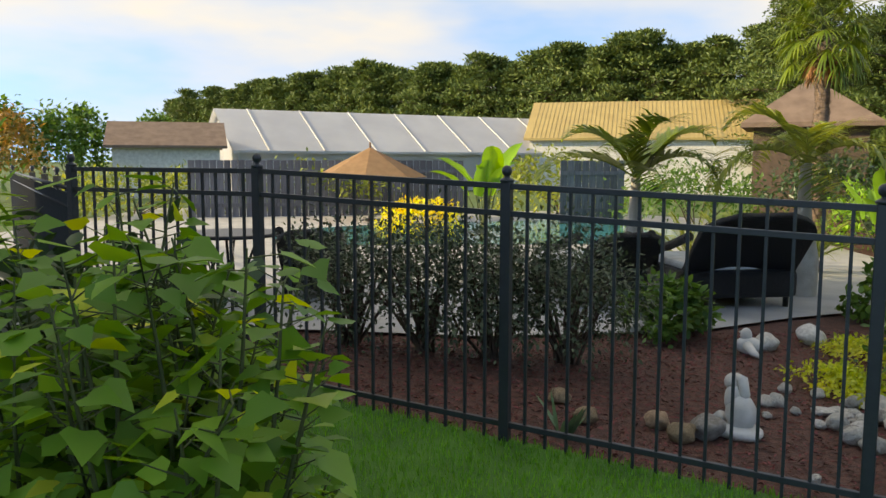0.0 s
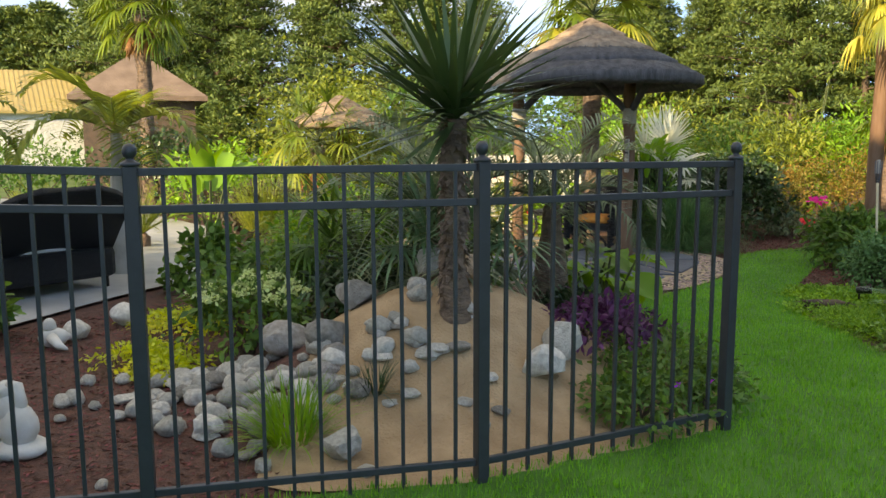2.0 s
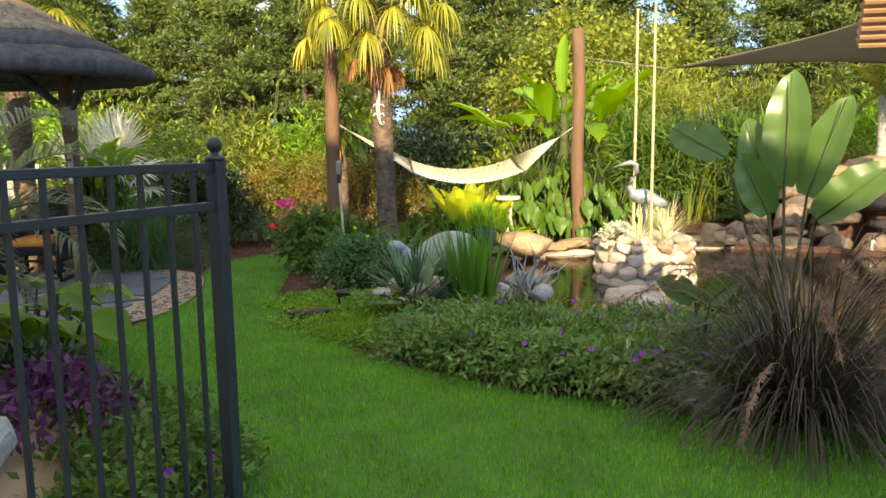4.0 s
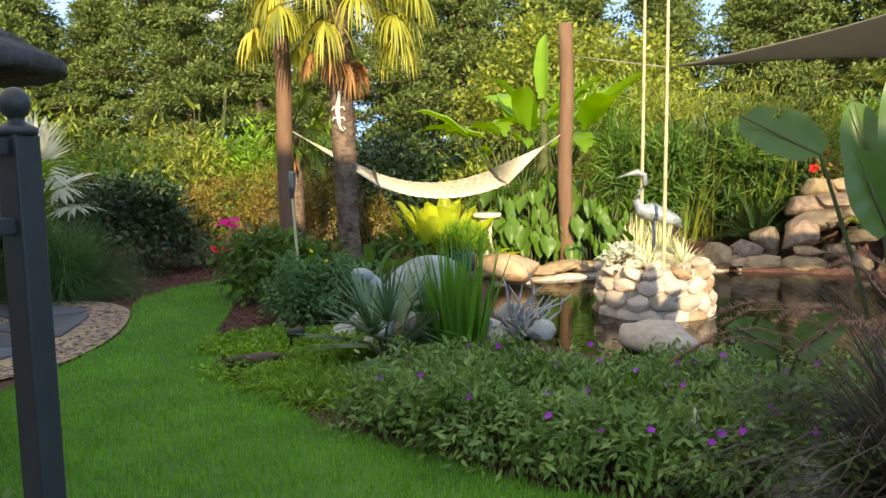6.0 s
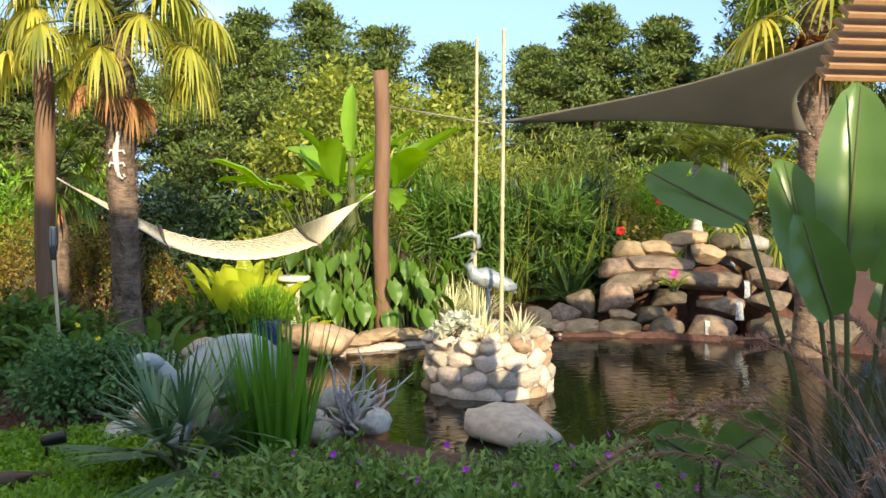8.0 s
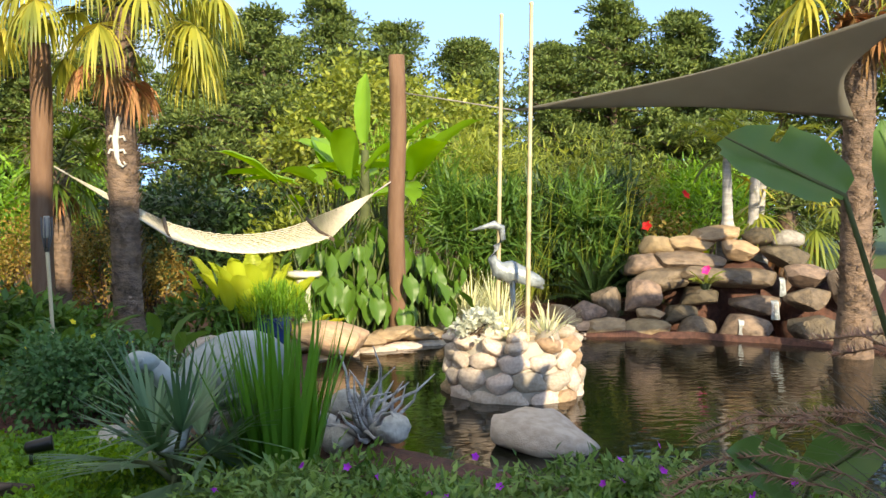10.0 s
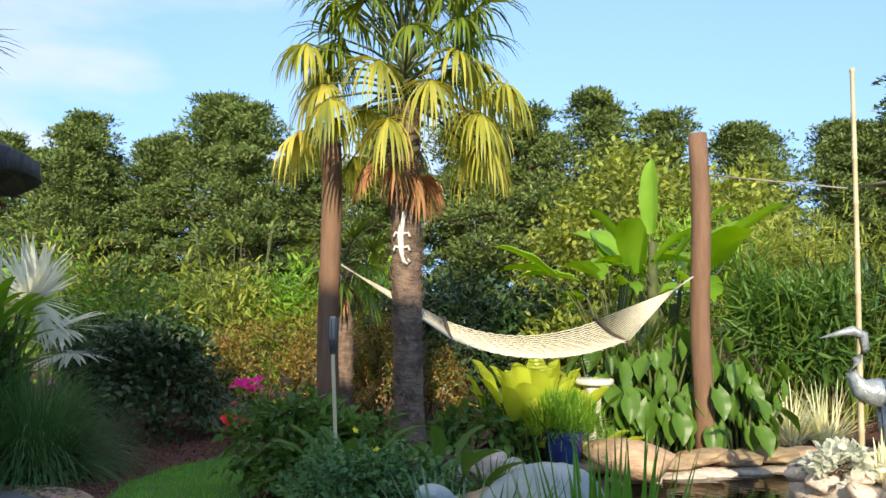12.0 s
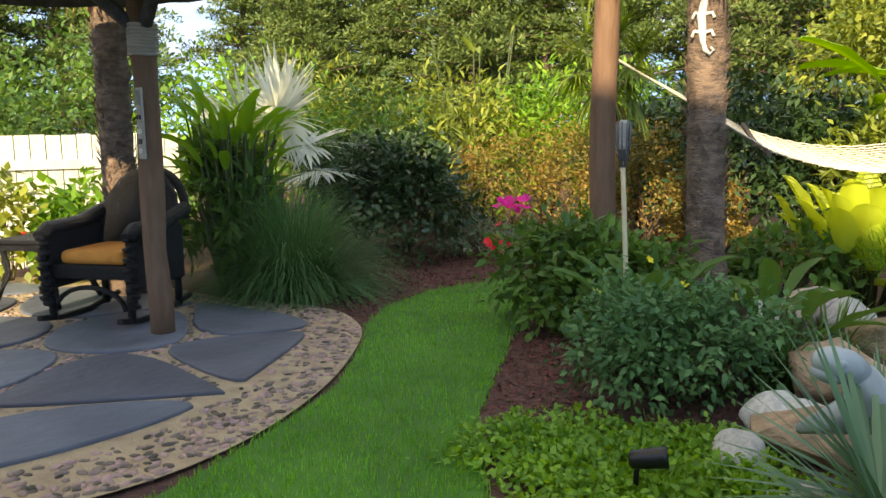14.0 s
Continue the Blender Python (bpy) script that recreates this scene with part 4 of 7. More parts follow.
gable("greenhouse", "long greenhouse under white plastic sheeting", (-35.4, -12.2), (-44.5, 4.5), 7.0, 2.0, 4.0, M["sheet"], M["sheet"], ribs=7)
gable("barn", "long barn with a tan ribbed metal roof", (-43.4, 2.0), (-40.2, 15.0), 8.0, 2.8, 4.95, M["tanroof"], M["white"], ribs=56)
gable("shed", "low shed with a brown roof and pale walls", (-31.0, -16.2), (-32.3, -12.2), 4.0, 2.15, 3.1, M["brownroof"], M["white"])
gable("pool_house", "pool house with a brown hipped shingle roof", (-19.4, 5.25), (-18.35, 7.7), 3.0, 2.5, 3.6, M["brownroof"], M["twig"], hip=1.25)
for x, y, h, r in ((-50, -21, 4.2, 1.6), (-38, -21, 4.0, 1.8), (-36, -24, 4.2, 2.0)):
    shrub("deciduous_tree", "round green tree beside the shed", (x, y, 0), (r, r, h * 0.45), 2500, 0.30, "L_mid", 0.6, 50, category="tree", lift=h * 0.3)
shrub("crape_myrtle", "tree with reddish flower heads far off", (-28, -19.5, 0), (1.7, 1.7, 1.6), 2500, 0.2, "L_orange", 0.6, 50, category="tree", lift=1.0)


# ---- pool side, behind the fence ----
def board_fence(a, b, h, board, material, label, name="board_fence", z=0.0, cap=True):
    t = thing(name, label, "fence")
    L, ang = math.dist(a, b), math.degrees(math.atan2(b[1] - a[1], b[0] - a[0]))
    n = int(L / board)
    bm = bmesh.new()
    box(bm, (0, 0, h / 2), (board * 0.95, 0.02, h), bevel=0.003)
    me = bpy.data.meshes.new("board")
    bm.to_mesh(me)
    bm.free()
    me.materials.append(material)
    for i in range(n):
        u = (i + 0.5) / n
        ob = part("board", me, None, t)
        ob.matrix_basis = pose(a[0] + (b[0] - a[0]) * u, a[1] + (b[1] - a[1]) * u, z + rng.uniform(-0.01, 0.01), 0, 0, ang)
    for hz in (0.35, h - 0.3):
        bm = bmesh.new()
        box(bm, ((a[0] + b[0]) / 2, (a[1] + b[1]) / 2, z + hz), (L, 0.09, 0.09), math.radians(ang))
        part("rail", bm, material, t)
    return t


board_fence((-19.6, -9.5), (-21.5, -2.2), 1.55, 0.18, M["greywood"], "weathered grey board privacy fence by the pool")
board_fence((-17.6, 0.0), (-17.9, 1.6), 1.55, 0.18, M["greywood"], "short weathered grey board screen")
board_fence((-9.3, 7.4), (-7.3, 9.8), 1.34, 0.14, M["white"], "white painted board fence behind flowers", name="white_fence", z=-0.2)


def parasol(loc):
    t = thing("parasol", "open tan canvas patio parasol", "parasol", loc)
    bm = bmesh.new()
    n, R = 8, 1.42
    rings = [(0.0, 1.87), (0.5, 1.62), (1.0, 1.36), (R, 1.13)]
    vs = [[bm.verts.new((r * math.cos(2 * math.pi * (k + 0.5 * 0) / n), r * math.sin(2 * math.pi * k / n), z)) for k in range(n)] for r, z in rings[1:]]
    top = bm.verts.new((0, 0, 1.87))
    for k in range(n):
        bm.faces.new((top, vs[0][k], vs[0][(k + 1) % n]))
        for a, b in zip(vs, vs[1:]):
            bm.faces.new((a[k], b[k], b[(k + 1) % n], a[(k + 1) % n]))
    bmesh.ops.solidify(bm, geom=bm.faces[:], thickness=0.01)
    part("canopy", bm, M["parasol"], t)
    bm = bmesh.new()
    tubes(bm, [(0, 0, -0.4), (0, 0, 2.0)], 0.025, 10)
    part("pole", bm, M["wood"], t)
    bm = bmesh.new()
    lathe(bm, [(0.25, 0.0), (0.25, 0.06), (0.08, 0.1), (0.04, 0.2)], 18)
    part("base", bm, M["black"], t)


parasol((-18.6, -4.6, 0.0))


def wicker_lounger(loc, rz, back_h, w, label):
    """A high-backed woven chaise: curved back shell, seat, arms and legs."""
    t = thing("wicker_lounger", label, "lounger", loc, rz, group="poolside seats")
    V, F = [], []
    n, m = 14, 10
    for i in range(n + 1):
        u = i / n
        for j in range(m + 1):
            v = j / m - 0.5
            half = w * (0.5 if u < 0.7 else 0.5 * math.sqrt(max(0.02, 1 - ((u - 0.7) / 0.33) ** 2)))
            V.append((v * 2 * half, -0.10 - 0.55 * u + 0.10 * math.cos(v * 3.0), 0.30 + back_h * u))
    for i in range(n):
        for j in range(m):
            a = i * (m + 1) + j
            F.append((a, a + 1, a + m + 2, a + m + 1))
    ob = part("backrest", mesh_np("backrest", V, F, M["wicker"], True), None, t)
    mod = ob.modifiers.new("thick", "SOLIDIFY")
    mod.thickness = 0.05
    bm = bmesh.new()
    box(bm, (0, 0.40, 0.25), (w, 1.25, 0.28), bevel=0.05)
    part("seat", bm, M["wicker"], t)
    for sx in (-1, 1):
        bm = bmesh.new()
        tubes(bm, [(sx * w * 0.5, -0.25, 0.75), (sx * w * 0.52, 0.15, 0.62), (sx * w * 0.52, 0.5, 0.55), (sx * w * 0.5, 0.6, 0.3)], [0.05, 0.05, 0.045, 0.04], 8)
        part("arm", bm, M["wicker"], t)
        for y in (-0.1, 0.95):
            bm = bmesh.new()
            tubes(bm, [(sx * w * 0.45, y, 0.0), (sx * w * 0.45, y, 0.25)], 0.03, 8)
            part("leg", bm, M["wicker"], t)
    bm = bmesh.new()
    box(bm, (0, 0.45, 0.42), (w * 0.9, 1.1, 0.09), bevel=0.03)
    part("cushion", bm, M["white"], t, "pale seat cushion")


wicker_lounger((-6.72, 0.22, 0.03), 98, 0.66, 1.2, "large black woven chaise with a high curved back")
wicker_lounger((-6.75, -1.1, 0.03), 105, 0.46, 0.8, "low black woven chair on the pool deck")
wicker_lounger((-7.2, -4.2, 0.03), 95, 0.45, 0.62, "small black woven chair on the pool deck")


def deck_table(loc):
    t = thing("round_table", "dark round metal patio table", "table", loc)
    bm = bmesh.new()
    lathe(bm, [(0.5, 0.70), (0.52, 0.71), (0.52, 0.73), (0.5, 0.74)], 28)
    part("tabletop", bm, M["black"], t)
    for k in range(4):
        a = k * math.pi / 2 + 0.4
        bm = bmesh.new()
        tubes(bm, [(0.35 * math.cos(a), 0.35 * math.sin(a), 0), (0.18 * math.cos(a), 0.18 * math.sin(a), 0.4), (0.3 * math.cos(a), 0.3 * math.sin(a), 0.7)], 0.016, 8)
        part("leg", bm, M["black"], t)


deck_table((-6.9, -5.0, 0.03))

# twiggy bushes along the inside of the fence
for x, y, r, h in ((-4.85, -3.5, 0.6, 0.6), (-4.5, -2.9, 0.62, 0.62), (-4.35, -2.4, 0.56, 0.58), (-4.3, -1.85, 0.58, 0.58)):
    shrub("twiggy_bush", "dark twiggy bush with small grey-green leaves", (x, y), (r, r, h), 4200, 0.045, "L_twiggy", 0.5, 80, 0.3, stems=22, lift=0.08, shell=0.35, group="bushes inside the fence")
for x, y, r in ((-5.3, -0.85, 0.36), (-6.0, 1.55, 0.4)):
    shrub("hydrangea", "leafy green hydrangea at the deck's edge", (x, y), (r, r, r * 0.85), 1000, 0.085, "L_mid", 0.7, 40, 0.25, shape="round")
feather_palm("bottle_palm", "small palm with a swollen grey trunk", (-8.2, -0.45, 0.0), 1.32, 9, 1.3, "L_palm", 0.10, 1.9, 1.6, 0.42, 34, 0.35, 1.2, 0.05, "cement")
feather_palm("bottle_palm", "small palm with a swollen pale trunk and arching fronds", (-7.45, 1.25, 0.0), 1.5, 8, 1.25, "L_yel", 0.10, 1.8, 2.2, 0.38, 34, 0.2, 1.2, 0.05, "cement")
for x, y in ((-9.3, 0.6), (-10.2, 1.4), (-9.6, 2.4)):
    feather_palm("cycad", "low cycad with stiff yellow-green fronds", (x, y, 0.05), 0.12, 16, 0.85, "L_yel", 0.1, 1.0, 0.7, 0.14, 30, 0.35, 1.3, 0.014, category="cycad")
broad_plant("banana_plant", "young banana with upright dark leaves", (-13.6, -2.0, 0.0), 9, 1.0, 0.34, "L_ban", 0.5, 0.35, (0.9, 1.4), trunk=0.5, category="banana")
broad_plant("banana_plant", "young banana with bright paddle leaves", (-9.4, 3.3, 0.0), 8, 0.8, 0.3, "L_bright", 0.5, 0.35, (0.9, 1.4), trunk=0.3, category="banana")
# planting behind the pool
for x, y, rx, rz_, mt, sz, lb in ((-14.5, -3.2, 0.9, 0.45, "F_yel", 0.09, "low shrub with yellow flowers"), (-16.8, 3.0, 1.5, 1.0, "L_mid", 0.13, "dense green shrub behind the pool"),
                                   (-15.0, 5.2, 1.3, 1.15, "L_dark", 0.13, "dark glossy shrub near the pool house"), (-13.0, 5.5, 1.1, 0.9, "L_bright", 0.12, "bright green shrub near the pool house"),
                                   (-12.2, 7.6, 1.3, 1.0, "L_yel", 0.12, "yellow-green bush"), (-10.8, 5.0, 0.7, 0.5, "L_burg", 0.10, "burgundy leaved shrub"),
                                   (-20.5, 0.5, 1.8, 1.1, "L_yel", 0.16, "yellow-green bamboo clump"), (-22.0, -6.0, 2.2, 0.9, "L_yel", 0.16, "yellow-green field shrub"), (-21.0, -11.5, 2.4, 0.8, "L_yel", 0.16, "yellow-green field shrub"),
                                   (-10.3, 8.3, 1.1, 0.8, "L_bright", 0.11, "leafy green shrub with orange blooms"), (-12.5, 11.0, 1.8, 1.6, "L_mid", 0.14, "tall green shrub"), (-15.5, 9.5, 2.0, 2.0, "L_yel", 0.15, "tall yellow-green shrub"),
                                   (-18.5, 12.5, 2.4, 2.2, "L_yel", 0.18, "tall yellow-green shrub"), (-9.0, 13.0, 1.5, 1.5, "L_bright", 0.13, "tall leafy shrub"), (-14.0, 15.0, 2.2, 2.2, "L_mid", 0.17, "tall green shrub")):
    shrub("garden_shrub", lb + " in the garden", (x, y), (rx, rx, rz_), 2200, sz, mt, 0.5, 60, 0.26)
grass_clump("fountain_grass", "upright yellow-green ornamental grass", (-10.2, 4.6, 0.0), 420, 1.0, "L_yel", 0.012, 0.25, 0.7, (0.9, 1.5))
fan_palm("cabbage_palm", "tall cabbage palm with a pale ragged trunk", (-15.3, 5.06, 0), 3.95, 0.7, 34, 0.14, ("L_palm", "L_palm", "L_dead"), 0.4, 0.9, 20, 0.05, 0.7, dead=6)
fan_palm("fan_palm", "fan palm with a skirt of dead orange leaves", (-11.4, 6.6, 0), 1.25, 0.7, 22, 0.12, ("L_palm", "L_yel", "L_dead"), 0.3, 0.8, 20, 0.045, 0.6, dead=10)
fan_palm("fan_palm", "dark green fan palm", (-11.2, 8.6, 0), 1.5, 0.7, 20, 0.12, ("L_mid", "L_palm", "L_dead"), 0.3, 0.8, 20, 0.045, 0.6, dead=4)


def thatch_roof(t, R, rim, apex, tiers=4, top=M["thatch"], low=M["thatch_shade"], seg=48):
    """Overlapping rings of thatch, each with a thick ragged lower lip."""
    for k in range(tiers):
        u0, u1 = k / tiers, (k + 1) / tiers
        r1, r0 = R * (1 - u0) ** 0.9, max(0.02, R * (1 - u1) ** 0.9 - 0.12)
        z1, z0 = rim + (apex - rim) * u0 ** 1.0, rim + (apex - rim) * u1 + 0.01
        bm = bmesh.new()
        prof = [(r1 - 0.10, z1 - 0.03), (r1 - 0.01, z1 - 0.12), (r1 + 0.06, z1 - 0.09), (r1 + 0.06, z1 + 0.02), ((r0 + r1) / 2 + 0.03, (z0 + z1) / 2 + 0.05), (r0, z0 + 0.02)]
        rings = []
        for r, z in prof:
            rings.append([bm.verts.new((r * (1 + rng.normal() * 0.006) * math.cos(2 * math.pi * i / seg), r * (1 + rng.normal() * 0.006) * math.sin(2 * math.pi * i / seg), z + rng.normal() * 0.008)) for i in range(seg)])
        for a, b in zip(rings, rings[1:]):
            for i in range(seg):
                bm.faces.new((a[i], a[(i + 1) % seg], b[(i + 1) % seg], b[i])).smooth = True
        if k == tiers - 1:
            bm.faces.new(rings[-1])
        tier = part("thatch_tier", bm, low if k < tiers - 2 else top, t)
        m = 700
        a, u = rng.uniform(0, 2 * math.pi, m), rng.uniform(0.3, 1.0, m)
        rr, zz = r1 + (r0 - r1) * u, z1 + 0.05 + (z0 - z1) * u
        P = np.stack([np.cos(a) * rr, np.sin(a) * rr, zz + 0.02], 1)
        D = np.stack([np.cos(a), np.sin(a), np.full(m, -(apex - rim) / R * 1.1)], 1) + rng.normal(size=(m, 3)) * 0.08
        part("straw", mesh_np("straw", *scatter(BLADE_T, BLADE_F, P, D, 0.13, 0.010), low if k < tiers - 2 else top), None, tier)
    bm = bmesh.new()
    V = [bm.verts.new((R * 0.97 * math.cos(2 * math.pi * i / 32), R * 0.97 * math.sin(2 * math.pi * i / 32), rim - 0.04)) for i in range(32)]
    c = bm.verts.new((0, 0, apex - 0.18))
    for i in range(32):
        bm.faces.new((V[(i + 1) % 32], V[i], c))
    part("roof_lining", bm, M["thatch_shade"], t)


def tiki_hut():
    t = thing("thatched_hut", "thatched sun shelter on rough wooden posts", "shelter", (-5.1, 6.35, -0.2))
    thatch_roof(t, 1.33, 2.36, 3.05, 4)
    for px, py in ((0.16, 0.70), (-0.9, -0.3)):
        pts = [(px + 0.02 * math.sin(k * 1.7), py + 0.015 * math.cos(k * 2.1), -0.05 + 2.55 * k / 8) for k in range(9)]
        bm = bmesh.new()
        tubes(bm, pts, [0.078 + 0.006 * math.sin(k * 2.3) for k in range(9)], 12)
        post = part("post", bm, M["wood"], t, "reddish-brown rough timber post")
        bm = bmesh.new()
        for k in range(9):
            z = 1.83 + k * 0.022
            tubes(bm, [(px + 0.085 * math.cos(a), py + 0.085 * math.sin(a), z + 0.003 * math.sin(3 * a)) for a in np.linspace(0, 2 * math.pi, 17)], 0.012, 6, False)
        part("rope_binding", bm, M["cement"], post, "tan rope wrapped round the post")
        for sx, sy in ((0.55, -0.25), (-0.45, -0.45)) if py > 0 else ((0.5, 0.3),):
            bm = bmesh.new()
            tubes(bm, [(px, py, 1.95), (px + sx * 0.8, py + sy * 0.8, 2.42)], 0.045, 8)
            part("brace", bm, M["thatch_shade"], t)
    bm = bmesh.new()
    tubes(bm, [(0.16 + 0.4, 0.9, 2.40), (-0.9 - 0.4, -0.5, 2.40)], 0.05, 8)
    part("beam", bm, M["thatch_shade"], t)


tiki_hut()


def small_thatch(loc):
    t = thing("thatched_umbrella", "small far thatched umbrella by the pool", "shelter", loc)
    thatch_roof(t, 0.95, 1.75, 2.2, 3, M["thatch"], M["thatch"])
    bm = bmesh.new()
    tubes(bm, [(0, 0, -0.1), (0, 0, 2.0)], 0.06, 10)
    part("post", bm, M["wood"], t)


small_thatch((-11.7, 7.35, 0.0))


def post_plaque():
    t = thing("post_plaque", "narrow carved mask plaque fixed to a wooden post", "plaque", (-4.905, 6.955, 0), -22)
    bm = bmesh.new()
    box(bm, (0, 0, 1.20), (0.085, 0.018, 0.44), bevel=0.006)
    part("board", bm, M["cement"], t)
    for k, (z, h) in enumerate(((1.36, 0.09), (1.24, 0.05), (1.15, 0.03), (1.09, 0.035), (1.03, 0.03))):
        bm = bmesh.new()
        if k == 1:
            for sx in (-1, 1):
                blob(bm, (sx * 0.02, -0.012, z), (0.015, 0.006, 0.018), 2)
        else:
            box(bm, (0, -0.012, z), (0.07 - 0.006 * k, 0.008, h), bevel=0.003)
        part("carving", bm, M["black"] if k in (1, 3) else M["white"] if k in (2, 4) else M["greyrock"], t)


post_plaque()


# ---- patio ----
def clip_poly(poly, px, py, nx, ny):
    """The part of a convex outline on the side of the line that n points away from."""
    out = []
    for a, b in zip(poly, poly[1:] + poly[:1]):
        da, db = (a[0] - px) * nx + (a[1] - py) * ny, (b[0] - px) * nx + (b[1] - py) * ny
        if da <= 0:
            out.append(a)
        if da * db < 0:
            u = da / (da - db)
            out.append((a[0] + (b[0] - a[0]) * u, a[1] + (b[1] - a[1]) * u))
    return out


def patio():
    t = thing("flagstone_patio", "patio of blue-grey flagstones set in pebbled mortar", "patio", kind="structure")
    inner = [(-3.72, 5.75), (-3.78, 6.6), (-4.0, 7.35), (-4.3, 7.75), (-5.2, 7.85), (-6.6, 8.0), (-8.0, 7.8), (-8.5, 6.6), (-7.7, 5.3), (-5.9, 4.65), (-4.7, 4.6), (-3.95, 5.0)]
    seeds = [(-4.15, 6.95), (-4.6, 7.55), (-4.5, 6.15), (-4.0, 5.5), (-5.2, 7.0), (-5.3, 5.9), (-5.0, 5.1), (-6.1, 6.5), (-6.2, 7.6), (-6.2, 5.3), (-7.1, 6.9), (-7.1, 5.8), (-7.7, 7.5), (-8.1, 6.4)]
    for i, s in enumerate(seeds):
        cell = inner[:]
        for j, o in enumerate(seeds):
            if i == j:
                continue
            mx, my = (s[0] + o[0]) / 2, (s[1] + o[1]) / 2
            nx, ny = o[0] - s[0], o[1] - s[1]
            k = math.hypot(nx, ny)
            nx, ny = nx / k, ny / k
            cell = clip_poly(cell, mx - nx * 0.022, my - ny * 0.022, nx, ny)
            if len(cell) < 3:
                break
        if len(cell) < 3:
            continue
        cell = rounded([(x + rng.normal() * 0.02, y + rng.normal() * 0.02) for x, y in cell], 2)
        if sum(a[0] * b[1] - b[0] * a[1] for a, b in zip(cell, cell[1:] + cell[:1])) < 0:
            cell = cell[::-1]
        cx, cy = sum(p[0] for p in cell) / len(cell), sum(p[1] for p in cell) / len(cell)
        bm = bmesh.new()
        z = ground_z(cx, cy)
        lo = [bm.verts.new((x, y, ground_z(x, y) + 0.0)) for x, y in cell]
        hi = [bm.verts.new((x, y, ground_z(x, y) + 0.034)) for x, y in cell]
        top = [bm.verts.new((cx + (x - cx) * 0.98, cy + (y - cy) * 0.98, ground_z(x, y) + 0.040 + rng.normal() * 0.001)) for x, y in cell]
        n = len(cell)
        for k in range(n):
            j = (k + 1) % n
            bm.faces.new((lo[k], lo[j], hi[j], hi[k]))
            bm.faces.new((hi[k], hi[j], top[j], top[k]))
        bm.faces.new(top)
        part("flagstone", bm, M["slate"], t)
    # pebbles: a border along the lawn and rows in the joints
    edge = rounded(PATIO)
    P = []
    while len(P) < 1500:
        x, y = rng.uniform(-6.0, -3.1), rng.uniform(4.1, 8.4)
        d = -float(seg_dist(np.array([x]), np.array([y]), edge)[0])
        if 0.02 < d < 0.42 and rng.random() < 1.1 - d * 1.6:
            P.append((x, y))
    for i, s in enumerate(seeds):
        for o in seeds[i + 1:]:
            k = math.dist(s, o)
            if k < 1.25:
                mx, my, tx, ty = (s[0] + o[0]) / 2, (s[1] + o[1]) / 2, -(o[1] - s[1]) / k, (o[0] - s[0]) / k
                P += [(mx + tx * u + rng.normal() * 0.008, my + ty * u + rng.normal() * 0.008) for u in np.arange(-0.5, 0.5, 0.055)]
    P = np.array(P)
    bm = bmesh.new()
    bmesh.ops.create_icosphere(bm, subdivisions=1, radius=1)
    T = np.array([v.co[:] for v in bm.verts])
    F = np.array([[v.index for v in f.verts] for f in bm.faces])
    bm.free()
    z = heights(P[:, 0], P[:, 1]) + 0.021
    a = rng.uniform(0, math.pi, len(P))
    s = rng.uniform(0.012, 0.024, (len(P), 1)) * np.array([[1.5, 0.9, 0.5]])
    X = T[None] * s[:, None]
    V = np.stack([X[..., 0] * np.cos(a)[:, None] - X[..., 1] * np.sin(a)[:, None] + P[:, :1], X[..., 0] * np.sin(a)[:, None] + X[..., 1] * np.cos(a)[:, None] + P[:, 1:2], X[..., 2] + z[:, None]], -1)
    ob = part("pebble", mesh_np("pebble", V.reshape(-1, 3), (F[None] + (np.arange(len(P)) * len(T))[:, None, None]).reshape(-1, 3), M["pebble"], True), None, t)
    ob["kind"] = "stuff"


patio()


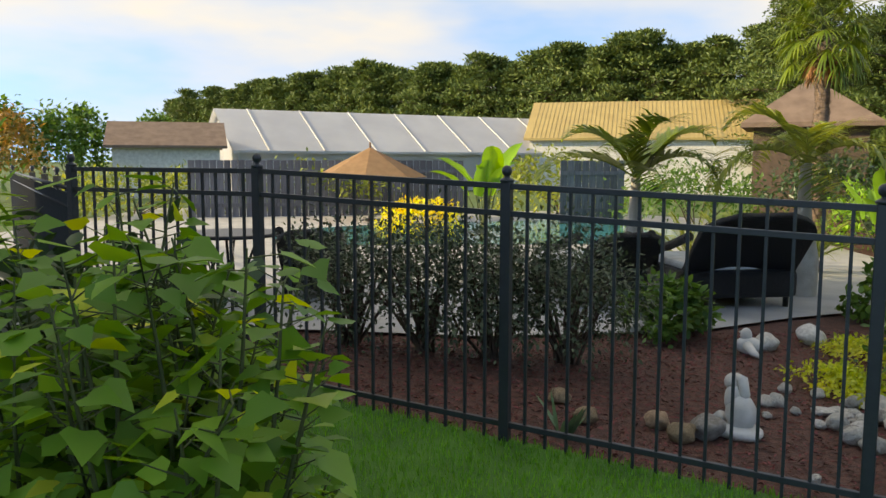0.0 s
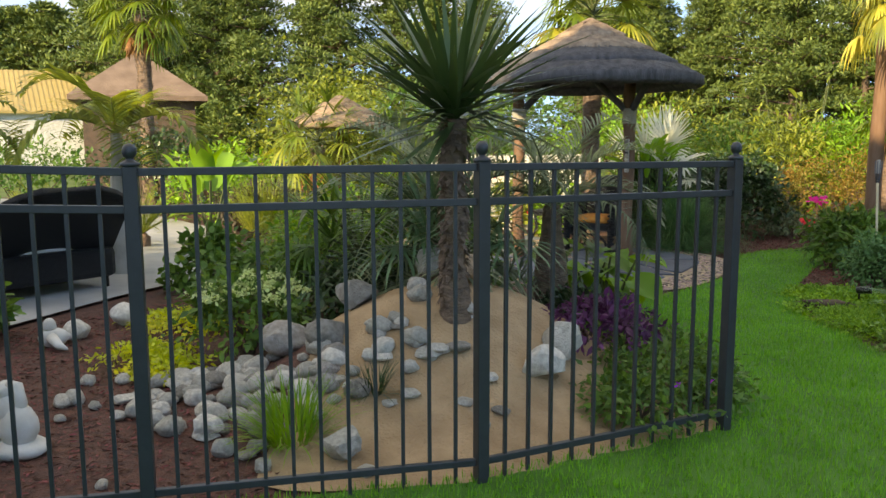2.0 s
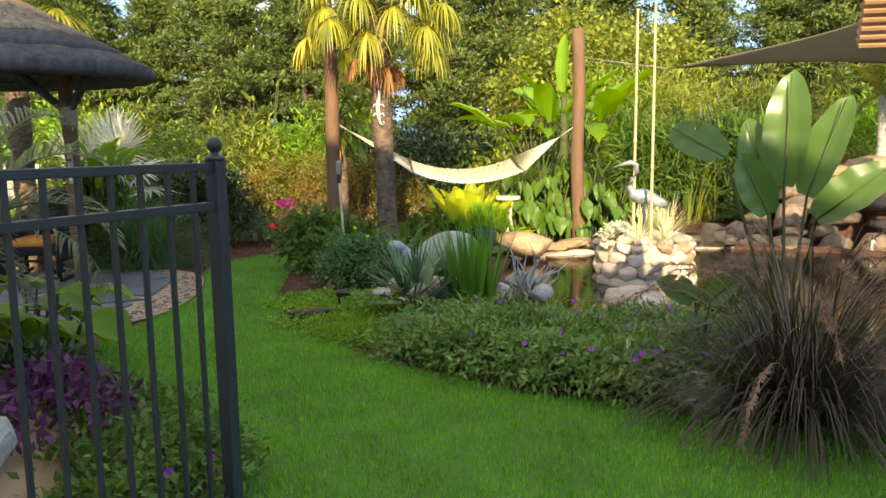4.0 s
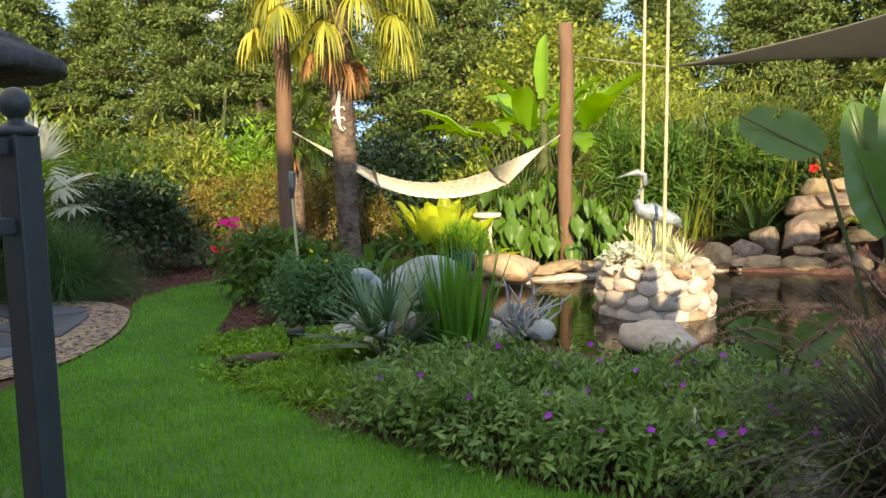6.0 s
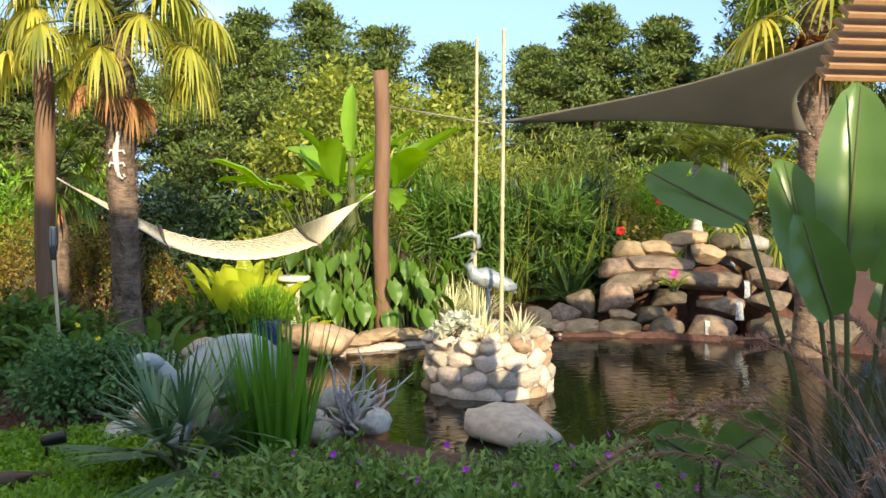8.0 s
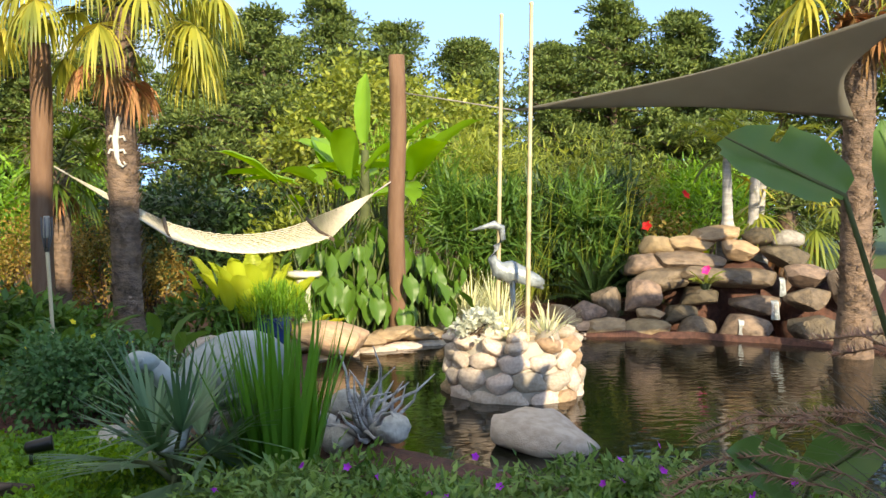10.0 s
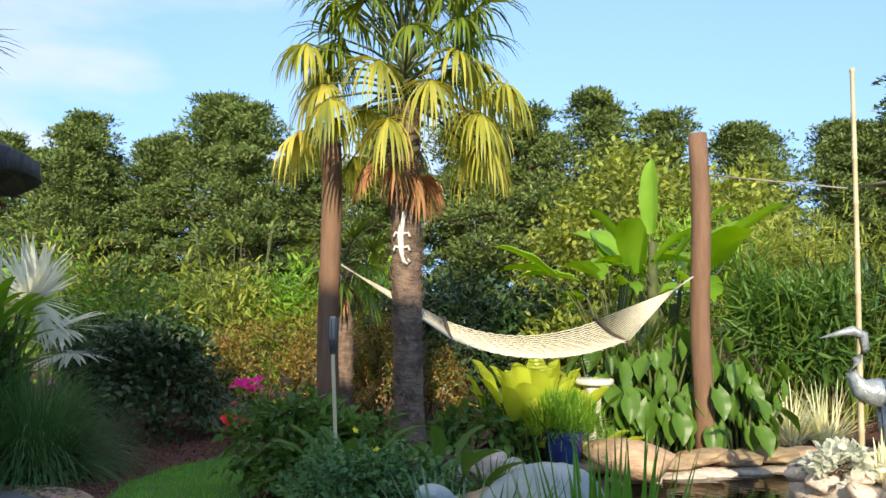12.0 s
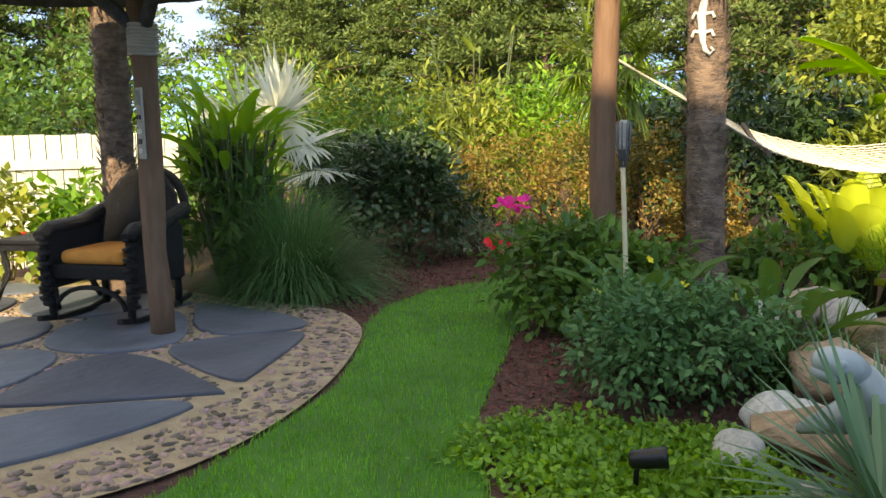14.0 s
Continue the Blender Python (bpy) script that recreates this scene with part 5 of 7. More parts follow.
def armchair(loc, rz):
    """A black wicker rocker: round back, braided arms, orange cushion."""
    t = thing("wicker_armchair", "black wicker armchair with an orange seat cushion", "chair", loc, rz)
    w = 0.31
    V, F = [], []
    n, m = 12, 12
    for i in range(n + 1):
        u = i / n
        for j in range(m + 1):
            v = 2 * j / m - 1
            half = w * (1.0 if u < 0.45 else math.sqrt(max(0.01, 1 - ((u - 0.45) / 0.57) ** 2)))
            V.append((v * half, 0.30 + 0.22 * u - 0.10 * v * v, 0.42 + 0.58 * u))
    for i in range(n):
        for j in range(m):
            a = i * (m + 1) + j
            F.append((a, a + 1, a + m + 2, a + m + 1))
    ob = part("backrest", mesh_np("backrest", V, F, M["wicker"], True), None, t)
    ob.modifiers.new("thick", "SOLIDIFY").thickness = 0.035
    bm = bmesh.new()
    tubes(bm, [(w * 1.05 * math.cos(a), 0.42 + 0.12 * math.sin(a), 0.66 + 0.36 * math.sin(a)) for a in np.linspace(0, math.pi, 15)], 0.035, 8)
    part("back_rim", bm, M["wicker"], t)
    bm = bmesh.new()
    box(bm, (0, 0.02, 0.36), (0.58, 0.60, 0.10), bevel=0.02)
    part("seat", bm, M["wicker"], t)
    bm = bmesh.new()
    box(bm, (0, 0.0, 0.455), (0.50, 0.52, 0.10), bevel=0.04)
    part("cushion", shade_smooth(bm), M["orange"], t, "orange canvas cushion")
    for sx in (-1, 1):
        bm = bmesh.new()
        box(bm, (sx * 0.33, 0.03, 0.44), (0.06, 0.62, 0.42), bevel=0.025)
        part("side_panel", bm, M["wicker"], t)
        bm = bmesh.new()
        tubes(bm, [(sx * 0.33, 0.42, 0.74), (sx * 0.34, 0.1, 0.66), (sx * 0.34, -0.24, 0.65), (sx * 0.34, -0.31, 0.60)], 0.055, 10)
        part("arm", shade_smooth(bm), M["wicker"], t)
        bm = bmesh.new()
        for k in range(14):
            blob(bm, (sx * 0.34 + 0.012 * (-1) ** k, -0.30, 0.14 + k * 0.035), (0.05, 0.035, 0.026), 1)
        part("braided_front", bm, M["wicker"], t)
        for y in (-0.28, 0.30):
            bm = bmesh.new()
            tubes(bm, [(sx * 0.31, y, 0.02), (sx * 0.31, y, 0.35)], 0.028, 8)
            part("leg", bm, M["wicker"], t)
        bm = bmesh.new()
        tubes(bm, [(sx * 0.31, -0.42, 0.06), (sx * 0.31, -0.2, 0.02), (sx * 0.31, 0.1, 0.015), (sx * 0.31, 0.45, 0.07)], 0.022, 8)
        part("runner", bm, M["wicker"], t)
    bm = bmesh.new()
    tubes(bm, [(0.27 * math.cos(a), -0.29, 0.10 + 0.16 * math.sin(a)) for a in np.linspace(0, math.pi, 11)], 0.018, 6)
    part("front_hoop", bm, M["wicker"], t)


armchair((-5.6, 7.3, -0.158), 12)


def side_table(loc):
    t = thing("side_table", "small black wicker side table", "table", loc, 15)
    bm = bmesh.new()
    box(bm, (0, 0, 0.50), (0.5, 0.5, 0.035), bevel=0.012)
    part("tabletop", bm, M["wicker"], t)
    bm = bmesh.new()
    box(bm, (0, 0, 0.455), (0.46, 0.46, 0.05), bevel=0.012)
    part("apron", bm, M["wicker"], t)
    for sx in (-1, 1):
        for sy in (-1, 1):
            bm = bmesh.new()
            tubes(bm, [(sx * 0.27, sy * 0.27, 0), (sx * 0.19, sy * 0.19, 0.25), (sx * 0.21, sy * 0.21, 0.47)], 0.024, 8)
            part("leg", bm, M["wicker"], t)


side_table((-6.5, 7.45, -0.158))
fan_palm("fan_palm", "tall fan palm with a rough patchy trunk behind the chair", (-6.2, 7.95, -0.2), 3.25, 0.75, 26, 0.125, ("L_palm", "L_palmy", "L_dead"), 0.35, 0.7, 24, 0.045, 0.6, dead=3)
# silver fan palm and its neighbours
fan_palm("silver_palm", "silver-blue fan palm with stiff round leaves", (-6.35, 10.1, -0.2), 0.7, 0.72, 9, 0.14, ("L_silver", "L_silver", "L_dead"), 0.25, 0.2, 30, 0.075, 0.75, dead=0, arc=4.8, low=0.35, high=1.3)
broad_plant("ginger_lily", "tall leafy ginger clump beside the patio", (-5.7, 8.75), 70, 0.34, 0.085, "L_bright", 1.3, 0.42, (0.7, 1.4), bend=0.5)
shrub("leafy_clump", "dark green upright leafy plant", (-5.75, 8.7), (0.4, 0.35, 0.62), 900, 0.2, "L_mid", 0.3, 40, 0.3, lift=0.25)
grass_clump("fountain_grass", "large soft green fountain grass mound", (-5.0, 8.65), 2800, 1.12, "L_soft", 0.006, 0.22, 1.5, (0.25, 1.5))
grass_clump("fountain_grass", "soft green fountain grass mound", (-5.25, 8.75), 1700, 1.15, "L_soft", 0.006, 0.22, 1.4, (0.35, 1.5))
shrub("camellia", "dense dark green camellia bush", (-5.05, 10.75), (0.78, 0.75, 0.82), 4200, 0.085, "L_dark", 0.5, 90, 0.22, shape="round", lift=0.05, shell=0.5)
shrub("camellia", "dense dark green camellia bush", (-6.1, 11.6), (0.8, 0.75, 0.8), 3000, 0.085, "L_dark", 0.5, 70, 0.22, shape="round", shell=0.5)
for x, y, r in ((-4.2, 10.9, 0.5), (-3.5, 11.0, 0.45), (-4.7, 11.6, 0.5)):
    shrub("ground_cover", "low grey-green ground cover along the path", (x, y), (r, r, 0.22), 900, 0.055, "L_grey", 0.5, 40, 0.3)
shrub("hibiscus", "leafy hibiscus with red and pink flowers", (-7.25, 8.5), (0.5, 0.5, 0.55), 1000, 0.13, "L_bright", 0.6, 40)
h = shrub("hibiscus", "yellow-green hibiscus with red flowers by the white fence", (-7.75, 8.0), (0.42, 0.42, 0.6), 600, 0.13, "L_yel", 0.6, 40)
flowers(h, [(0.3, -0.3, 0.8), (0.2, -0.4, 0.6), (-0.1, -0.35, 1.0), (0.4, -0.1, 0.45), (0.1, -0.3, 1.1)], 0.07, "F_red")
# orange and green hedge behind
for x, y, r, hh in ((-4.55, 12.7, 0.85, 0.85), (-3.7, 12.9, 0.8, 0.9), (-2.9, 12.6, 0.75, 0.85), (-2.2, 12.2, 0.5, 0.6)):
    shrub("bronze_bush", "fine-leaved bush turning golden orange", (x, y), (r, r * 0.9, hh), 5200, 0.048, "L_orange", 0.5, 90, 0.25, shell=0.5)
for x, y, r, hh, mt in ((-5.6, 13.4, 1.0, 1.25, "L_yel"), (-4.5, 13.9, 1.0, 1.3, "L_bright"), (-6.9, 13.2, 1.1, 1.2, "L_mid"), (-3.3, 14.6, 1.0, 1.2, "L_bright"), (-8.3, 14.0, 1.3, 1.5, "L_yel")):
    shrub("oleander", "pale-tipped leafy shrub in the hedge", (x, y), (r, r, hh), 2200, 0.17, mt, 0.26, 60, 0.3)
broad_plant("plumeria", "bare-stemmed plumeria with leaf tufts", (-5.4, 13.6), 18, 0.3, 0.09, "L_yel", 2.35, 0.75, (0.5, 1.3))
for x, y, r, hh in ((-1.9, 12.9, 0.9, 1.05), (-1.0, 13.2, 0.8, 0.95), (-2.6, 13.6, 0.8, 1.0)):
    shrub("holly", "dark green glossy shrub behind the hammock", (x, y), (r, r, hh), 2600, 0.13, "L_dark", 0.4, 70, 0.26, lift=0.15)
shrub("leafy_clump", "leafy green plant with yellow tips", (-0.55, 12.2), (0.5, 0.5, 0.8), 1200, 0.16, "L_yel", 0.35, 40)
fan_palm("fan_palm", "small fan palm behind the hammock post", (-3.05, 11.3, -0.1), 1.75, 0.5, 14, 0.1, ("L_palm", "L_palm", "L_dead"), 0.2, 0.8, 22, 0.03, 0.35, dead=4)


# ---- hammock, its posts and the palm ----
def round_post(name, label, loc, h, r):
    bm = bmesh.new()
    n = 10
    tubes(bm, [(0.012 * math.sin(k), 0.01 * math.cos(k * 1.3), -0.3 + (h + 0.3) * k / n) for k in range(n + 1)], [r * (1.05 - 0.08 * k / n) for k in range(n + 1)], 18)
    return single(name, bm, M["wood"], label, "post", loc)


PA, PB = (-2.43, 8.75), (0.67, 9.53)
round_post("hammock_post", "thick reddish-brown wooden post holding the hammock", (*PA, 0), 2.62, 0.088)
round_post("hammock_post", "thick reddish-brown wooden post with a sail cable", (*PB, 0), 2.78, 0.083)
fan_palm("windmill_palm", "windmill palm with a fibrous trunk and drooping yellowed fans", (-1.7, 8.62, -0.05), 2.95, 0.56, 56, 0.118, ("L_palm", "L_palmy", "L_dead"), 0.5, 1.9, 26, 0.03, 0.78, dead=5, arc=4.2, low=-0.45, high=1.35, hang=0.45, yellow=0.4, lean=(-0.08, 0))


def hammock():
    t = thing("hammock", "white rope hammock slung between two wooden posts", "hammock")
    a, b = Vector((PA[0] + 0.08, PA[1] + 0.06, 1.60)), Vector((PB[0] - 0.07, PB[1] - 0.05, 1.52))
    side = Vector((b.y - a.y, -(b.x - a.x), 0)).normalized()

    def sag(u):
        p = a.lerp(b, u)
        if u < u0:
            p.z = a.z + (za - a.z) * u / u0
        elif u > u1:
            p.z = zb + (b.z - zb) * (u - u1) / (1 - u1)
        else:
            q = (u - u0) / (u1 - u0)
            p.z = za + (zb - za) * q - 0.14 * (1 - (2 * q - 1) ** 2)
        return p

    u0, u1, za, zb = 0.30, 0.76, 1.03, 1.03
    n = 17
    for k in range(n):
        v = 2 * k / (n - 1) - 1
        pts = [sag(u0 + (u1 - u0) * i / 30) + side * v * 0.52 * (0.92 + 0.08 * math.sin(math.pi * i / 30)) + Vector((0, 0, 0.03 * v * v - 0.065 * v + 0.004 * math.sin(i * 3 + k))) for i in range(31)]
        bm = bmesh.new()
        tubes(bm, pts, 0.0055, 5)
        part("rope", bm, M["rope"], t)
    bm = bmesh.new()
    for i in range(32):
        u = u0 + (u1 - u0) * i / 31
        pts = [sag(u) + side * v * 0.52 + Vector((0, 0, 0.03 * v * v - 0.065 * v - 0.003)) for v in np.linspace(-1, 1, 9)]
        pts = [p + Vector((0.02 * (-1) ** (j + i), 0, 0)) for j, p in enumerate(pts)]
        tubes(bm, pts, 0.0034, 4)
    part("net", bm, M["rope"], t)
    for u, end in ((u0, a), (u1, b)):
        c = sag(u)
        bm = bmesh.new()
        tubes(bm, [c - side * 0.56 + Vector((0, 0, 0.12)), c, c + side * 0.56 + Vector((0, 0, -0.06))], 0.018, 8)
        part("spreader_bar", bm, M["twig"], t, "wooden spreader bar")
        ring = end.lerp(c, 0.12 if end is a else 0.24)
        for k in range(n):
            v = 2 * k / (n - 1) - 1
            bm = bmesh.new()
            tubes(bm, [c + side * v * 0.53 + Vector((0, 0, 0.03 * v * v - 0.065 * v)), ring], 0.005, 4)
            part("harness_cord", bm, M["rope"], t)
        bm = bmesh.new()
        tubes(bm, [ring, end], 0.009, 6)
        part("hanging_chain", bm, M["greyrock"], t)


hammock()


def gecko(loc, rz):
    t = thing("gecko_ornament", "cream metal gecko ornament fixed on the palm trunk", "ornament", loc, rz)
    bm = bmesh.new()
    pts = [(0.015, 0, 0.20), (0.0, 0, 0.12), (-0.012, 0, 0.04), (-0.005, 0, -0.04), (0.0, 0, -0.10), (0.015, 0, -0.16), (0.045, 0, -0.19), (0.065, 0, -0.165), (0.05, 0, -0.145)]
    tubes(bm, pts, [0.012, 0.024, 0.028, 0.024, 0.02, 0.016, 0.013, 0.010, 0.007], 8)
    blob(bm, (0.018, 0, 0.20), (0.022, 0.012, 0.034), 2)
    for sx in (-1, 1):
        for z in (0.05, -0.06):
            tubes(bm, [(0, 0, z), (sx * 0.05, 0, z + 0.015), (sx * 0.065, 0, z - 0.02)], [0.012, 0.010, 0.012], 6)
    part("body", bm, M["white"], t)


gecko((-1.755, 8.475, 1.77), 5)


def torch(loc):
    t = thing("garden_torch", "slim pale pole with a caged torch head", "torch", loc)
    bm = bmesh.new()
    tubes(bm, [(0.06, 0, -0.2), (0.0, 0, 1.05)], 0.014, 8)
    part("pole", bm, M["bamboo"], t)
    bm = bmesh.new()
    for k in range(8):
        a = k * math.pi / 4
        tubes(bm, [(0.012 * math.cos(a), 0.012 * math.sin(a), 1.02), (0.035 * math.cos(a), 0.035 * math.sin(a), 1.14), (0.038 * math.cos(a), 0.038 * math.sin(a), 1.27)], 0.005, 5)
    part("cage", bm, M["greywood"], t)
    bm = bmesh.new()
    lathe(bm, [(0.022, 1.12), (0.026, 1.14), (0.026, 1.25), (0.02, 1.28)], 12)
    part("canister", bm, M["cement"], t)


torch((-2.05, 7.65, -0.1))

# ---- the pond's edge and island ----
def island():
    c = (1.32, 7.28)
    t = thing("stone_island", "round planter of mortared cobbles standing in the pond", "planter", (c[0], c[1], 0))
    bm = bmesh.new()
    lathe(bm, [(0.50, -0.7), (0.50, -0.12), (0.47, 0.06), (0.45, 0.20), (0.435, 0.29), (0.40, 0.31)], 40)
    part("core", bm, M["cement"], t)
    for row, (z, R, n, w, h) in enumerate(((-0.10, 0.475, 14, 0.125, 0.09), (0.035, 0.47, 14, 0.122, 0.088), (0.165, 0.455, 14, 0.118, 0.085), (0.275, 0.43, 13, 0.105, 0.062), (0.34, 0.37, 11, 0.09, 0.055))):
        for k in range(n):
            a = 2 * math.pi * (k + 0.5 * (row % 2)) / n + rng.normal() * 0.025
            top = row >= 3
            ob = new("cobble", ROCKS["round", "cobble" if rng.random() < 0.8 else "tanrock", int(rng.integers(0, 3))])
            ob.parent = t
            ob.matrix_basis = Matrix.Translation((R * math.cos(a), R * math.sin(a), z + rng.normal() * 0.01)) @ Matrix.Rotation(a + rng.normal() * 0.1, 4, "Z") @ Matrix.Rotation(rng.normal() * (0.3 if top else 0.12), 4, "X") @ Matrix.Diagonal((0.06 if not top else 0.1, w * rng.uniform(0.8, 1.1), h * 1.25 * rng.uniform(0.85, 1.1), 1))
    for k in range(10):
        a, r = rng.uniform(0, 2 * math.pi), rng.uniform(0.05, 0.3)
        ob = new("cobble", ROCKS["round", "cobble", k % 3])
        ob.parent = t
        ob.matrix_basis = pose(r * math.cos(a), r * math.sin(a), 0.33, 0, 0, k * 40) @ Matrix.Diagonal((0.08, 0.07, 0.055, 1))


island()
rock((1.12, 5.85), 0.28, "cobble", "round", "large smooth pale boulder in the pond", z=-0.05, seed=1, stretch=(1.12, 0.9, 0.68), name="boulder")
# the plinth under the boulder stands on the pond's floor
rock((1.12, 5.85), 0.25, "greyrock", "block", "submerged grey block under a boulder", z=-0.40, seed=1, name="boulder")


def heron(loc, rz):
    bm = bmesh.new()
    tubes(bm, [(0.26, 0, 0.27), (0.14, 0, 0.36), (0.0, 0, 0.40), (-0.09, 0, 0.42), (-0.13, 0, 0.50), (-0.10, 0, 0.58), (-0.05, 0, 0.64), (-0.06, 0, 0.72), (-0.12, 0, 0.745), (-0.17, 0, 0.735), (-0.30, 0, 0.70)],
          [0.012, 0.055, 0.085, 0.06, 0.034, 0.026, 0.023, 0.026, 0.030, 0.018, 0.003], 12)
    for y in (-0.055, 0.055):
        blob(bm, (0.10, y, 0.365), (0.17, 0.022, 0.06), 2, Matrix.Rotation(0.35, 4, "Y"))
    for y in (-0.035, 0.035):
        tubes(bm, [(0.02, y, 0.36), (0.03, y, 0.18), (0.02, y, -0.02)], [0.014, 0.009, 0.009], 7)
    single("heron_statue", shade_smooth(bm), M["heron"], "grey metal heron statue standing on the stone planter", "statue", loc, rz)


heron((1.28, 7.25, 0.38), 2)


def bamboo_pole(loc, h, lean):
    bm = bmesh.new()
    pts, rad = [], []
    n = int(h / 0.24)
    for k in range(n + 1):
        for dz, q in ((-0.012, 1.0), (0.0, 1.3), (0.012, 1.0)):
            z = h * k / n + dz
            pts.append((lean * z, 0.004 * math.sin(z * 3), z))
            rad.append(0.017 * q * (1 - 0.25 * z / h))
    tubes(bm, pts, rad, 10)
    single("bamboo_pole", bm, M["bamboo"], "tall upright dry bamboo pole in the planter", "pole", loc)


bamboo_pole((1.20, 7.27, 0.3), 2.35, 0.006)
bamboo_pole((1.345, 6.96, 0.30), 2.36, 0.004)
g = grass_clump("pale_bromeliad", "white spiky bromeliad in the planter", (1.22, 7.0, 0.34), 60, 0.30, "L_white", 0.018, 0.04, 0.7, (0.4, 1.45), category="plant")
grass_clump("pale_bromeliad", "white spiky bromeliad in the planter", (1.5, 7.0, 0.34), 55, 0.32, "L_white", 0.018, 0.04, 0.7, (0.4, 1.45), category="plant")
shrub("succulent", "blue-grey rosette succulents spilling over the planter", (1.03, 7.05, 0.30), (0.17, 0.15, 0.12), 420, 0.05, "L_silver", 0.6, 30, 0.3, shape="round", category="plant")

# low ledge of flat stones along the back bank
for i in range(11):
    u = i / 10
    x, y = -0.35 + 3.1 * u, 8.75 + 1.1 * math.sin(u * 1.7)
    rock((x, y), 0.24, "tanrock", "flat", "flat tan ledge stone at the pond's edge", stretch=(1.2, 0.8, 0.7), z=WATER + 0.10 + 0.02 * (i % 2), rz=rng.uniform(-15, 30), group="ledge stones", name="ledge_stone")
    rock((x + 0.1, y - 0.05), 0.22, "cobble", "flat", "flat pale ledge stone under the bank", stretch=(1.2, 0.7, 0.9), z=WATER - 0.03, rz=rng.uniform(-15, 30), group="ledge stones", name="ledge_stone")
rock((0.02, 8.72), 0.3, "tanrock", "round", "rounded tan boulder at the water's edge", stretch=(1.2, 0.8, 0.7), seed=0, name="boulder")
for x, y, r, k in ((-1.05, 8.5, 0.17, "cobble"), (-0.85, 8.35, 0.15, "rock"), (-1.3, 8.3, 0.12, "rock"), (-0.7, 7.8, 0.22, "tanrock"), (-0.95, 7.2, 0.24, "tanrock"), (-0.75, 6.9, 0.2, "rock"), (-1.05, 6.75, 0.13, "rock")):
    rock((x, y), r, k, "round", "rounded boulder among the plants", name="boulder")
rock((-1.02, 6.55), 0.25, "tanrock", "block", "squared tan sandstone block by the turtle", stretch=(1.2, 0.8, 0.85), seed=2, rz=15, name="boulder")
for x, y, r in ((-1.28, 6.35, 0.12), (-1.18, 6.75, 0.14), (-0.1, 6.2, 0.11), (0.05, 6.4, 0.12), (0.28, 5.85, 0.11), (-0.02, 5.95, 0.10), (-1.02, 6.1, 0.08), (-1.15, 6.05, 0.06)):
    rock((x, y), r, "rock", "round", "pale rock beside the pond", group="pond-side rocks")


